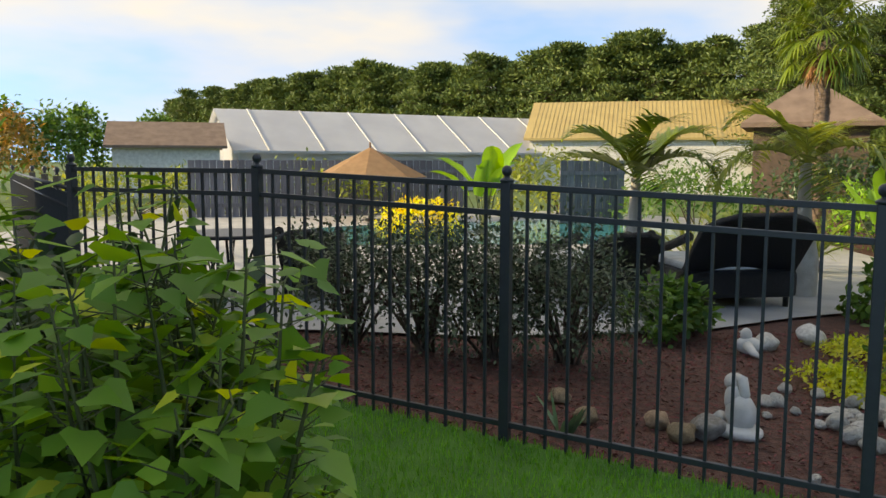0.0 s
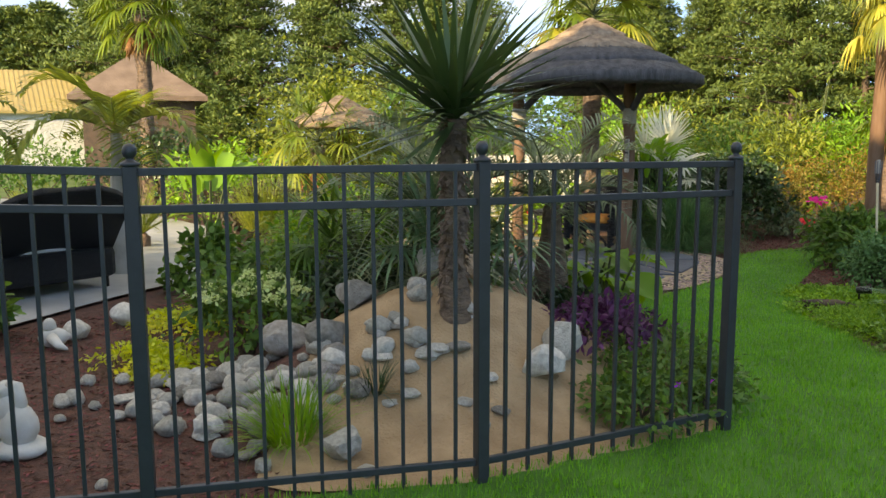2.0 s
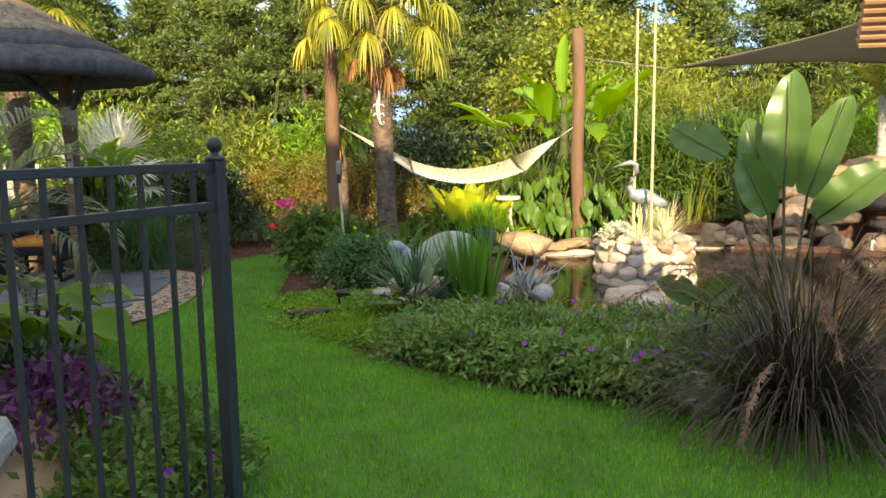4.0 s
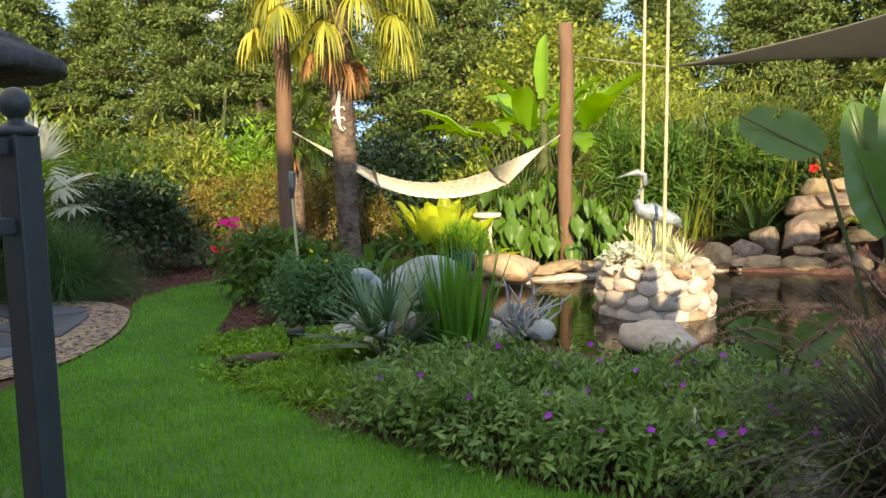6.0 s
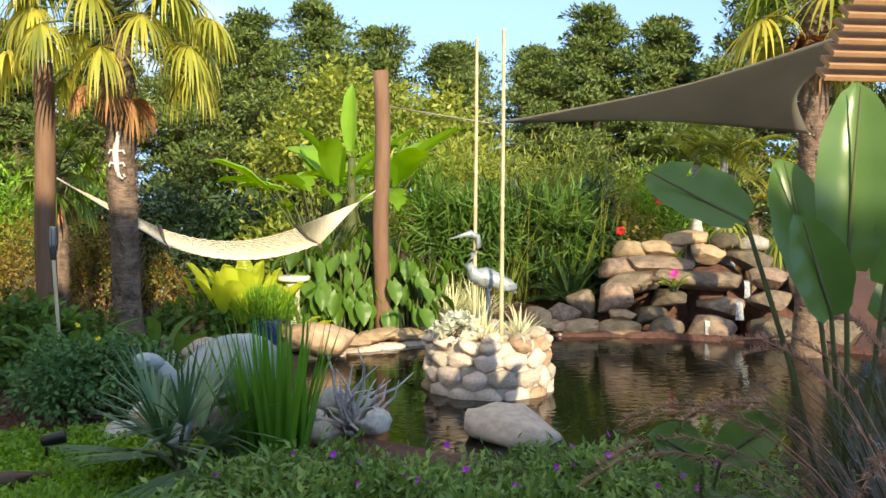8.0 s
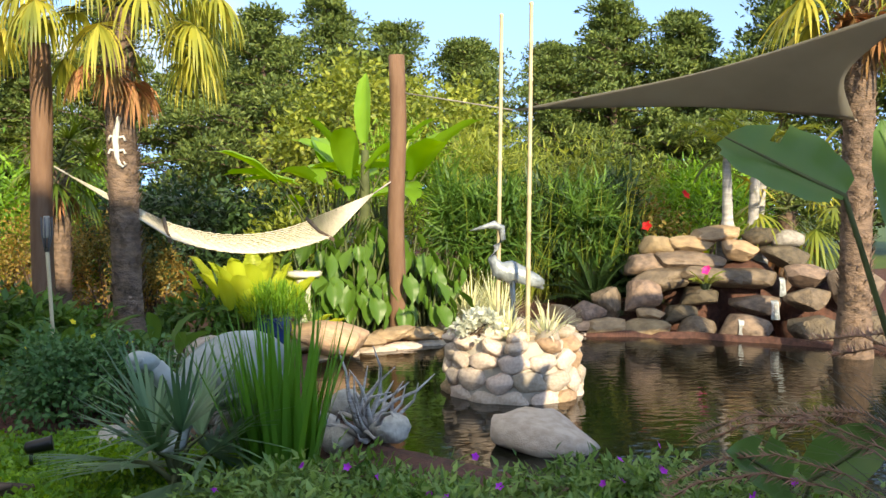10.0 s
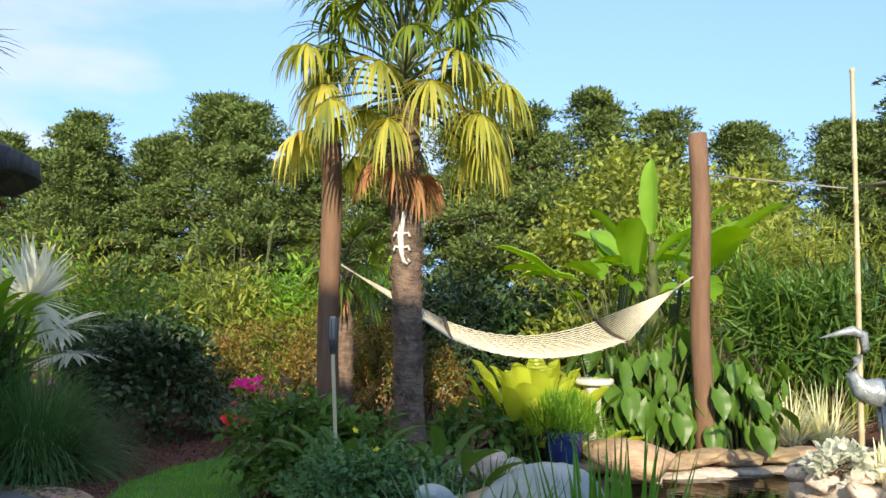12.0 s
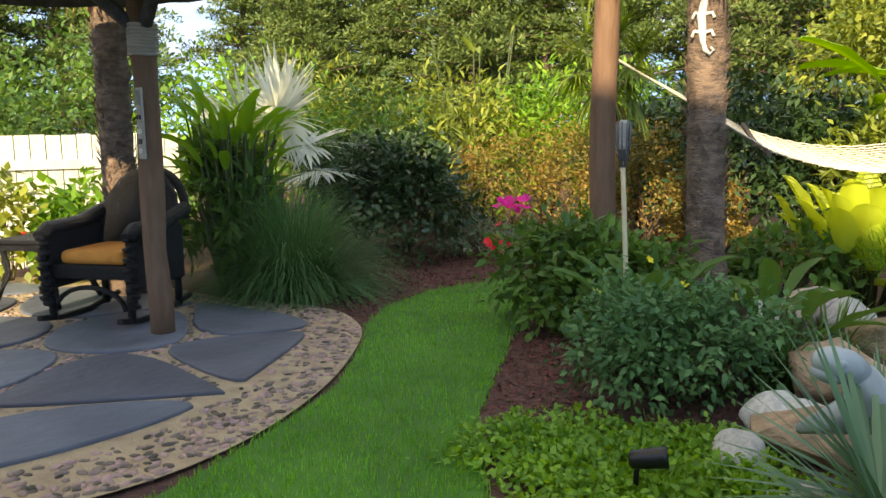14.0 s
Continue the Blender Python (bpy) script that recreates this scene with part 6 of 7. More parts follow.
def waterfall_rocks():
    bm = bmesh.new()
    for i, (x, y, z, r) in enumerate(((3.5, 10.35, 0.0, 0.45), (4.3, 10.45, 0.25, 0.5), (4.9, 10.35, 0.35, 0.55), (5.6, 9.8, 0.15, 0.6), (2.8, 10.35, -0.15, 0.4))):
        blob(bm, (x, y, z - 0.2), (r, r * 0.7, r), 2)
    single("bank", bm, M["soil"], "earth bank behind the stacked waterfall rocks", "bank", kind="structure")
    # courses of blocks and overhanging slabs: x, y, z, half sizes, turn, kind, stone
    for x, y, z, sx, sy, sz, rz, kind, key in (
            (2.45, 9.72, 0.06, 0.20, 0.2, 0.2, 5, "block", "cobble"), (2.82, 9.95, 0.10, 0.17, 0.14, 0.13, -10, "round", "tanrock"), (2.95, 9.78, -0.02, 0.24, 0.2, 0.1, 4, "flat", "cobble"), (3.4, 9.75, -0.06, 0.28, 0.22, 0.12, -4, "flat", "cobble"),
            (3.1, 10.05, 0.22, 0.19, 0.16, 0.24, 20, "block", "greyrock"), (3.5, 9.85, 0.09, 0.2, 0.18, 0.1, -6, "block", "cobble"), (3.48, 9.95, 0.30, 0.25, 0.2, 0.2, 8, "block", "tanrock"), (3.85, 9.8, 0.10, 0.24, 0.18, 0.12, 0, "block", "greyrock"),
            (3.95, 9.62, -0.04, 0.26, 0.2, 0.16, -15, "block", "greyrock"), (4.4, 9.4, -0.02, 0.34, 0.24, 0.18, -22, "block", "greyrock"), (4.95, 9.0, 0.0, 0.3, 0.26, 0.24, -25, "block", "tanrock"), (5.35, 8.6, 0.02, 0.32, 0.26, 0.26, -40, "block", "tanrock"), (5.75, 8.1, 0.02, 0.3, 0.26, 0.26, -50, "block", "tanrock"),
            (3.75, 10.1, 0.46, 0.36, 0.22, 0.13, 6, "flat", "greyrock"), (4.15, 9.95, 0.28, 0.26, 0.2, 0.12, -8, "block", "greyrock"), (4.3, 10.0, 0.50, 0.44, 0.24, 0.11, -6, "flat", "tanrock"), (4.65, 9.65, 0.22, 0.3, 0.22, 0.13, -18, "block", "greyrock"), (5.1, 9.4, 0.30, 0.26, 0.2, 0.16, -30, "block", "greyrock"),
            (3.65, 10.3, 0.62, 0.24, 0.2, 0.13, 0, "round", "greyrock"), (4.1, 10.2, 0.66, 0.42, 0.24, 0.13, 4, "flat", "greyrock"), (4.7, 9.95, 0.48, 0.34, 0.24, 0.12, -14, "flat", "greyrock"), (5.25, 9.65, 0.52, 0.3, 0.24, 0.16, -25, "block", "tanrock"),
            (4.2, 10.35, 0.84, 0.34, 0.22, 0.13, 0, "block", "cobble"), (4.75, 10.2, 0.78, 0.28, 0.2, 0.15, -10, "block", "cobble"), (5.2, 10.0, 0.74, 0.3, 0.22, 0.16, -20, "block", "greyrock"), (3.85, 10.45, 0.82, 0.2, 0.18, 0.13, 10, "round", "cobble"),
            (4.55, 10.4, 0.97, 0.3, 0.2, 0.09, -5, "flat", "cobble"), (5.05, 10.25, 0.95, 0.2, 0.16, 0.1, 15, "round", "tanrock"), (5.35, 10.15, 0.92, 0.18, 0.15, 0.1, 15, "round", "rock"), (5.6, 9.3, 0.4, 0.34, 0.28, 0.3, -30, "block", "greyrock")):
        flat = {"round": 0.75, "flat": 0.42, "block": 0.75}[kind]
        rock((x, y), 1.0, {"cobble": "tanrock", "tanrock": "wetrock", "greyrock": "wetrock", "rock": "greyrock"}[key], kind, "stacked ledge rock of the garden waterfall", z=z, stretch=(sx * 1.15, sy * 1.15, sz / flat * 1.1), rz=rz, group="waterfall rocks", name="waterfall_rock")
    for x, y, z, h, w in ((4.28, 9.28, 0.10, 0.19, 0.02), (4.72, 9.38, 0.28, 0.2, 0.03), (4.95, 9.62, 0.5, 0.2, 0.022)):
        bm = bmesh.new()
        for k in range(5):
            d = w * (k / 2 - 1)
            tubes(bm, [(d, 0.06, 0.0), (d, 0.0, -0.02), (d * 1.1, -0.02, -h * 0.6), (d * 1.25, -0.03, -h)], [0.007, 0.008, 0.007, 0.010], 6)
        single("falling_water", bm, M["foam"], "thin white stream of water falling over the ledge", "water", (x, y, z), -18)


waterfall_rocks()


def cluster_palm(loc):
    """Pale swollen trunks in a cluster, with arching yellow-green fronds."""
    t = thing("cluster_palm", "clustered palm with pale swollen trunks above the waterfall", "palm tree", loc)
    for dx, dy, h in ((-0.13, 0.0, 1.05), (0.16, -0.05, 1.15), (0.30, 0.08, 1.0)):
        bm = bmesh.new()
        tubes(bm, [(dx, dy, -0.5), (dx, dy, 0.0), (dx, dy, 0.12), (dx * 1.05, dy, 0.3), (dx * 1.15, dy, h * 0.7), (dx * 1.3, dy, h)], [0.13, 0.13, 0.10, 0.062, 0.055, 0.04], 12)
        part("trunk", bm, M["driftwood"], t)
        for i in range(6):
            V, F = [], []
            a, el = i * 2.39996 + dx * 9, 0.35 + 0.16 * i
            pinnate(V, F, (dx * 1.3, dy, h), (math.cos(a) * math.cos(el), math.sin(a) * math.cos(el), math.sin(el)), 0.95, 26, 1.6, 0.26, 0.03, 0.3)
            part("frond", mesh_np("frond", *join(*zip(V, F)), M["L_yel"]), None, t)


cluster_palm((4.9, 10.5, 0.85))


def turtle(loc, rz):
    """A large glazed sea turtle, reared up, one flipper forward."""
    bm = bmesh.new()
    tilt = Matrix.Rotation(radians(-16), 4, "Y")
    vs = blob(bm, (0, 0, 0.30), (0.40, 0.33, 0.27), 4, tilt)
    for v in vs:
        if v.co.z < 0.24:
            v.co.z = 0.24 + (v.co.z - 0.24) * 0.3
        d = (v.co - Vector((0, 0, 0.3))).normalized()
        v.co += d * 0.010 * noise.noise(d * 5)
    blob(bm, (0, 0, 0.23), (0.43, 0.36, 0.05), 3, tilt)
    blob(bm, (0.0, 0, 0.15), (0.28, 0.20, 0.10), 3)
    tubes(bm, [(-0.22, 0, 0.18), (-0.38, -0.01, 0.20), (-0.47, -0.02, 0.30), (-0.54, -0.02, 0.40)], [0.12, 0.10, 0.075, 0.062], 14)
    blob(bm, (-0.61, -0.02, 0.435), (0.115, 0.072, 0.068), 3, Matrix.Rotation(0.30, 4, "Y"))
    blob(bm, (-0.66, -0.02, 0.405), (0.065, 0.058, 0.034), 2, Matrix.Rotation(0.3, 4, "Y"))
    for y in (-0.082, 0.042):
        blob(bm, (-0.635, y, 0.455), (0.020, 0.012, 0.020), 2)
    tubes(bm, [(-0.30, -0.20, 0.18), (-0.46, -0.34, 0.08), (-0.50, -0.42, -0.02), (-0.62, -0.46, -0.06)], [0.09, 0.075, 0.06, 0.02], 10)
    tubes(bm, [(-0.30, 0.20, 0.18), (-0.42, 0.36, 0.10), (-0.56, 0.44, 0.02)], [0.09, 0.07, 0.02], 10)
    tubes(bm, [(0.28, -0.18, 0.12), (0.40, -0.32, 0.02), (0.55, -0.36, -0.04)], [0.08, 0.06, 0.02], 10)
    tubes(bm, [(0.28, 0.18, 0.12), (0.42, 0.32, 0.02)], [0.08, 0.03], 10)
    single("turtle_statue", shade_smooth(bm), M["statue"], "large grey-green glazed turtle statue beside the pond", "statue", loc, rz).scale = (0.76, 0.76, 0.78)


turtle((-0.56, 5.87, 0.12), 24)
rock((-0.56, 5.92), 0.2, "greyrock", "block", "grey rock under the turtle", z=0.02, stretch=(1.0, 1, 0.9))


def driftwood(loc, scale=1.0, rz=0.0, lying=False):
    t = thing("driftwood", "grey twisted driftwood root by the water" if not lying else "dark lying driftwood log at the lawn's edge", "driftwood", loc, rz)
    t.scale = (scale,) * 3
    bm = bmesh.new()
    if lying:
        tubes(bm, [(-0.30, 0, 0.05), (-0.15, 0.05, 0.05), (0.05, 0.02, 0.07), (0.25, 0.08, 0.05)], [0.02, 0.05, 0.055, 0.02], 9)
        tubes(bm, [(-0.12, 0.04, 0.07), (-0.24, -0.04, 0.09)], [0.03, 0.008], 7)
        tubes(bm, [(0.06, 0.02, 0.08), (0.16, -0.04, 0.11)], [0.03, 0.008], 7)
    else:
        for k in range(28):
            a, L = k * 2.4, rng.uniform(0.18, 0.44)
            p, d, pts = Vector((0, 0, 0.0)), Vector((math.cos(a) * 0.4, math.sin(a) * 0.3, 1.0)), []
            for s in range(5):
                pts.append(tuple(p))
                d = (d + Vector(rng.normal(size=3) * 0.4)).normalized()
                p = p + d * L / 4
            tubes(bm, pts, [0.017, 0.013, 0.009, 0.006, 0.002], 7)
            part("branch", bm, M["driftwood"], t)
            bm = bmesh.new()
    if lying:
        part("branch", bm, M["twig"], t)
    else:
        bm.free()


driftwood((0.15, 5.92, -0.06), 1.35)
driftwood((-1.68, 5.43, -0.17), 1.0, 12, True)

# ---- planting between lawn and pond ----
fan_palm("dwarf_palmetto", "dwarf palmetto with stiff blue-green spiky fans", (-0.78, 5.36, -0.1), 0.0, 0.5, 11, 0.05, ("L_blue", "L_blue", "L_blue"), 0.1, 0.15, 22, 0.026, 0.24, dead=0, arc=2.8, low=0.15, high=1.2)
grass_clump("water_iris", "tall bright green sword-leaved iris", (-0.28, 5.45), 130, 0.98, "L_iris", 0.03, 0.14, 0.15, (1.28, 1.57), category="plant", each=True)
for x, y, r, hh, n in ((-1.75, 6.95, 0.36, 0.36, 2400), (-1.45, 7.15, 0.36, 0.36, 2200), (-1.95, 7.35, 0.3, 0.32, 1500)):
    shrub("rose_bush", "dense dark green small-leaved bush", (x, y), (r, r, hh), n, 0.05, "L_soft", 0.55, 70, 0.28, shell=0.4)
s = broad_plant("canna", "leafy canna with yellow-tipped flowers", (-1.9, 7.6), 14, 0.34, 0.1, "L_mid", 0.4, 0.3, (0.5, 1.3))
flowers(s, [(-0.2, -0.25, 0.42), (0.25, -0.3, 0.50), (0.5, -0.35, 0.46), (0.0, 0.1, 0.55)], 0.03, "F_yel")
broad_plant("canna", "leafy green canna clump", (-1.25, 7.5), 14, 0.34, 0.1, "L_mid", 0.35, 0.3, (0.5, 1.3))
grass_clump("daylily", "arching green daylily clump", (-1.2, 7.35), 120, 0.5, "L_mid", 0.016, 0.1, 1.2, (0.7, 1.4), category="plant")
grass_clump("daylily", "arching green daylily clump", (-0.95, 7.75), 120, 0.5, "L_mid", 0.016, 0.1, 1.2, (0.7, 1.4), category="plant")
s = shrub("penta_bush", "leafy bush with magenta flower heads", (-2.55, 8.4), (0.5, 0.45, 0.42), 1700, 0.10, "L_mid", 0.5, 50, 0.28, lift=0.05)
flowers(s, [(-0.38 + rng.normal() * 0.06, -0.1 + rng.normal() * 0.05, 0.80 + rng.normal() * 0.03) for _ in range(20)], 0.034, "F_mag")
flowers(s, [(-0.46 + rng.normal() * 0.05, -0.2 + rng.normal() * 0.05, 0.52 + rng.normal() * 0.05) for _ in range(12)], 0.034, "F_red")
shrub("penta_bush", "leafy green bush below the palm", (-2.1, 8.15), (0.4, 0.4, 0.36), 1200, 0.10, "L_mid", 0.5, 40, 0.28)
shrub("penta_bush", "leafy green bush below the palm", (-1.2, 8.95), (0.4, 0.4, 0.3), 900, 0.10, "L_mid", 0.5, 40, 0.28)
broad_plant("lime_philodendron", "large lime-yellow leaved plant in sunlight", (-0.72, 9.15), 30, 0.42, 0.19, "L_lime", 0.42, 0.46, (0.85, 1.5), bend=0.2)
broad_plant("lime_philodendron", "small lime-yellow leaved plant", (-0.3, 9.0), 9, 0.34, 0.18, "L_lime", 0.18, 0.25, (0.2, 1.0), bend=0.5)


def pedestal(loc):
    t = thing("stone_pedestal", "pale stone pedestal table among the plants", "pedestal", loc)
    bm = bmesh.new()
    lathe(bm, [(0.12, -0.1), (0.12, 0.04), (0.07, 0.1), (0.055, 0.3), (0.08, 0.45), (0.12, 0.50)], 18)
    part("base", bm, M["white"], t)
    bm = bmesh.new()
    lathe(bm, [(0.15, 0.50), (0.17, 0.515), (0.17, 0.545), (0.16, 0.555)], 24)
    part("top", bm, M["white"], t)


pedestal((-0.25, 9.45, 0.08))


def fern_pot(loc):
    t = thing("fern_pot", "feathery green asparagus fern in a blue glazed pot", "potted plant", loc)
    bm = bmesh.new()
    lathe(bm, [(0.10, 0.0), (0.13, 0.08), (0.15, 0.2), (0.145, 0.27), (0.16, 0.29), (0.15, 0.31), (0.13, 0.29)], 24)
    part("pot", bm, M["bluepot"], t)
    n = 3200
    a, e = rng.uniform(0, 2 * math.pi, n), rng.uniform(-0.2, 1.4, n)
    r = 0.36 * rng.random(n) ** 0.5
    P = np.stack([np.cos(a) * np.cos(e) * r, np.sin(a) * np.cos(e) * r, 0.32 + np.sin(e) * r * 0.75], 1)
    D = unit(P - np.array([0, 0, 0.25])) + rng.normal(size=(n, 3)) * 0.5
    part("fern", mesh_np("fern", *scatter(BLADE_T, BLADE_F, P, D, 0.085, 0.007), M["L_bright"]), None, t)


fern_pot((-0.5, 8.75, -0.02))
for x, y, st, n in ((-0.12, 9.75, 2.0, 30), (0.3, 9.85, 2.15, 34), (0.75, 9.95, 2.0, 30), (1.1, 9.95, 1.6, 24), (-0.1, 9.5, 1.25, 26), (0.25, 9.45, 1.2, 28), (0.62, 9.72, 1.3, 28), (1.0, 9.72, 1.0, 22)):
    broad_plant("elephant_ear", "clump of green hanging heart-shaped elephant ears", (x, y), n + 6, 0.25, 0.15, "L_ear", st, 0.34, (-1.35, -0.55), heart=True, bend=0.3, hang=0.1)
for x, y in ((1.2, 10.2), (1.55, 10.3), (1.9, 10.4)):
    grass_clump("striped_grass", "pale striped arching grass", (x, y), 160, 0.62, "L_white", 0.014, 0.12, 1.0, (0.6, 1.5))
for x, y in ((1.7, 11.4), (2.2, 11.2), (2.7, 11.5), (3.2, 11.3), (3.7, 11.6), (2.4, 12.1), (3.1, 12.2)):
    shrub("tall_bamboo_grass", "tall dark green bamboo-like grass behind the pond", (x, y), (0.45, 0.45, 0.72), 1700, 0.24, "L_mid" if rng.random() < 0.6 else "L_dark", 0.11, 50, 0.32, shape="blade", lift=0.3)
    grass_clump("reed_clump", "upright reedy grass stems", (x + 0.1, y), 90, 1.6, "L_yel", 0.014, 0.3, 0.5, (1.2, 1.55))
broad_plant("banana_plant", "tall banana plant with torn sunlit leaves", (0.05, 12.1), 15, 1.05, 0.34, "L_ban", 0.7, 0.75, (0.1, 1.2), bend=0.7, trunk=1.05, splits=9, category="banana")
broad_plant("banana_plant", "tall banana plant with broad sunlit leaves", (0.75, 12.3), 11, 1.1, 0.34, "L_ban", 0.5, 0.7, (0.05, 1.2), bend=0.6, trunk=1.2, splits=9, category="banana")
tall_leaf = broad_plant("banana_plant", "slender banana with one tall upright pale leaf", (0.49, 12.0), 1, 1.2, 0.33, "L_ban", 0.12, 0.03, (1.42, 1.5), bend=0.1, trunk=1.95, category="banana")
tall_leaf.matrix_basis = pose(0.49, 12.0, ground_z(0.49, 12.0), 0, 0, 95)
fan_palm("fan_palm", "low fan palm behind the hammock", (0.15, 11.2, 0.0), 0.3, 0.55, 14, 0.08, ("L_palm", "L_yel", "L_dead"), 0.2, 0.5, 22, 0.03, 0.5, dead=0, low=0.0)
for x, y, r, hh, mt in ((2.2, 13.6, 1.1, 1.35, "L_yel"), (3.3, 13.8, 1.15, 1.4, "L_yel"), (4.4, 13.2, 1.0, 1.2, "L_yel"), (5.4, 12.4, 1.0, 1.0, "L_bright"), (1.2, 14.2, 1.1, 1.4, "L_bright")):
    shrub("bamboo_shrub", "feathery yellow-green bamboo shrub", (x, y), (r, r, hh), 3800, 0.14, mt, 0.16, 80, 0.28, shape="blade", lift=0.2)
for x, y, r, h_ in ((0.6, 18.5, 1.4, 1.6), (2.2, 18.8, 1.5, 1.5), (-0.4, 19.5, 1.2, 1.3)):
    shrub("crape_myrtle", "tall pale green flowering tree behind the bananas", (x, y), (r, r, h_), 3000, 0.16, "L_yel", 0.5, 70, category="tree", lift=h_ * 1.1)
s = shrub("rose_bush", "airy orange-green bush with red roses", (4.3, 11.6), (0.6, 0.6, 0.8), 1500, 0.07, "L_orange", 0.5, 50, 0.3)
flowers(s, [(-0.3, -0.5, 0.95), (0.2, -0.5, 1.35), (0.45, -0.4, 0.6)], 0.08, "F_red")
for x, y, n in ((3.15, 10.65, 24), (3.7, 10.9, 22), (4.2, 11.2, 20)):
    feather_palm("cycad", "dark green spiky cycad by the waterfall", (x, y, ground_z(x, y)), 0.15, n, 0.75, "L_dark", 0.1, 1.0, 0.9, 0.15, 30, 0.2, 1.35, 0.016, category="cycad")
broad_plant("canna", "yellow-green broad leaves by the waterfall", (5.0, 11.1), 10, 0.36, 0.2, "L_lime", 0.7, 0.35, (0.2, 1.2))
fan_palm("fan_palm", "fan palm with a pale trunk holding the shade sail", (4.75, 8.15, -0.1), 3.4, 0.7, 22, 0.13, ("L_palm", "L_palmy", "L_dead"), 0.3, 0.9, 22, 0.04, 0.55, dead=8)
fan_palm("fan_palm", "low yellow-green fan palm by the sail", (5.6, 10.6, 0.2), 1.0, 0.65, 14, 0.1, ("L_palmy", "L_yel", "L_dead"), 0.25, 0.6, 22, 0.04, 0.5, dead=2)
s = broad_plant("bromeliad", "rosette bromeliad with a pink bloom on the rocks", (3.95, 9.45, 0.44), 14, 0.22, 0.05, "L_yel", 0.03, 0.06, (0.2, 1.2))
flowers(s, [(0.0, 0, 0.16), (0.03, 0.02, 0.18)], 0.05, "F_mag")


# ---- shade sail and slatted blind ----
def sail():
    t = thing("shade_sail", "grey-brown triangular shade sail on a cable", "shade sail")
    A, B, C = Vector((1.75, 9.1, 2.21)), Vector((4.35, 6.75, 2.80)), Vector((4.6, 8.0, 2.05))
    n = 24
    V, F, idx = [], [], {}
    for i in range(n + 1):
        for j in range(n + 1 - i):
            u, v = i / n, j / n
            w = 1 - u - v
            p = A * w + B * u + C * v
            m = (A + B + C) / 3
            k = 0.55 * (w * u + u * v + v * w)
            edge = min(u, v, w)
            p = p.lerp(m, 0.34 * (1 - min(1, edge * 3)) * 4 * max(w * u, u * v, v * w) * 0.9)
            p.z -= 0.12 * k
            idx[i, j] = len(V)
            V.append(tuple(p))
    for i in range(n):
        for j in range(n - i):
            F.append((idx[i, j], idx[i + 1, j], idx[i, j + 1]))
            if i + j < n - 1:
                F.append((idx[i + 1, j], idx[i + 1, j + 1], idx[i, j + 1]))
    ob = part("cloth", mesh_np("cloth", V, F, M["sail"], True), None, t)
    ob.modifiers.new("thick", "SOLIDIFY").thickness = 0.006
    bm = bmesh.new()
    tubes(bm, [(PB[0], PB[1], 2.42), A], 0.007, 6)
    part("cable", bm, M["greyrock"], t, "thin steel cable")
    bm = bmesh.new()
    tubes(bm, [B, (4.75, 8.15, 3.0)], 0.007, 6)
    tubes(bm, [C, (4.75, 8.15, 2.05)], 0.007, 6)
    part("cable", bm, M["greyrock"], t, "thin steel cable")


sail()


def blind():
    t = thing("slatted_blind", "brown slatted shade hanging from a pergola beam", "blind")
    bm = bmesh.new()
    box(bm, (0, 0, 0), (2.2, 0.10, 0.028), bevel=0.004)
    me = bpy.data.meshes.new("slat")
    bm.to_mesh(me)
    bm.free()
    me.materials.append(M["awning"])
    for k in range(12):
        ob = part("slat", me, None, t)
        ob.matrix_basis = pose(3.56 - 0.012 * k, 4.72 - 0.05 * k, 2.0 + 0.05 * k, 38, 0, -3)
    bm = bmesh.new()
    box(bm, (3.5, 4.05, 2.62), (2.6, 0.1, 0.12))
    part("beam", bm, M["wood"], t)
    for x in (4.75, ):
        bm = bmesh.new()
        tubes(bm, [(x, 4.05, -0.2), (x, 4.05, 2.6)], 0.06, 10)
        part("post", bm, M["wood"], t)


blind()


def paradise(loc, leaves, label):
    """A giant bird of paradise: each leaf on its own long stalk. leaves: base, tip, width."""
    t = thing("bird_of_paradise", label, "plant", loc)
    o = Vector(loc)
    for k, (b, p, w) in enumerate(leaves):
        b, p = Vector(b) - o, Vector(p) - o
        d = p - b
        L = d.length
        y = d.normalized()
        z = (Vector((-0.35, -0.75, 0.55)) - y * y.dot(Vector((-0.35, -0.75, 0.55)))).normalized()
        x = y.cross(z)
        m = Matrix((x, y, z)).transposed().to_4x4()
        m.translation = b
        ob = part("leaf", mesh_np("leaf", *big_leaf(L, w, 14, 0 if k else 13, 0.25, False), M["L_para"], True), None, t)
        ob.matrix_basis = m
        bm = bmesh.new()
        tubes(bm, [(0.03 * math.cos(k * 2), 0.03 * math.sin(k * 2), -0.05), b * 0.55 + Vector((0, 0, 0.1)), b, b + d * 0.9], [0.013, 0.010, 0.008, 0.003], 7)
        part("stalk", bm, M["stem"], t)


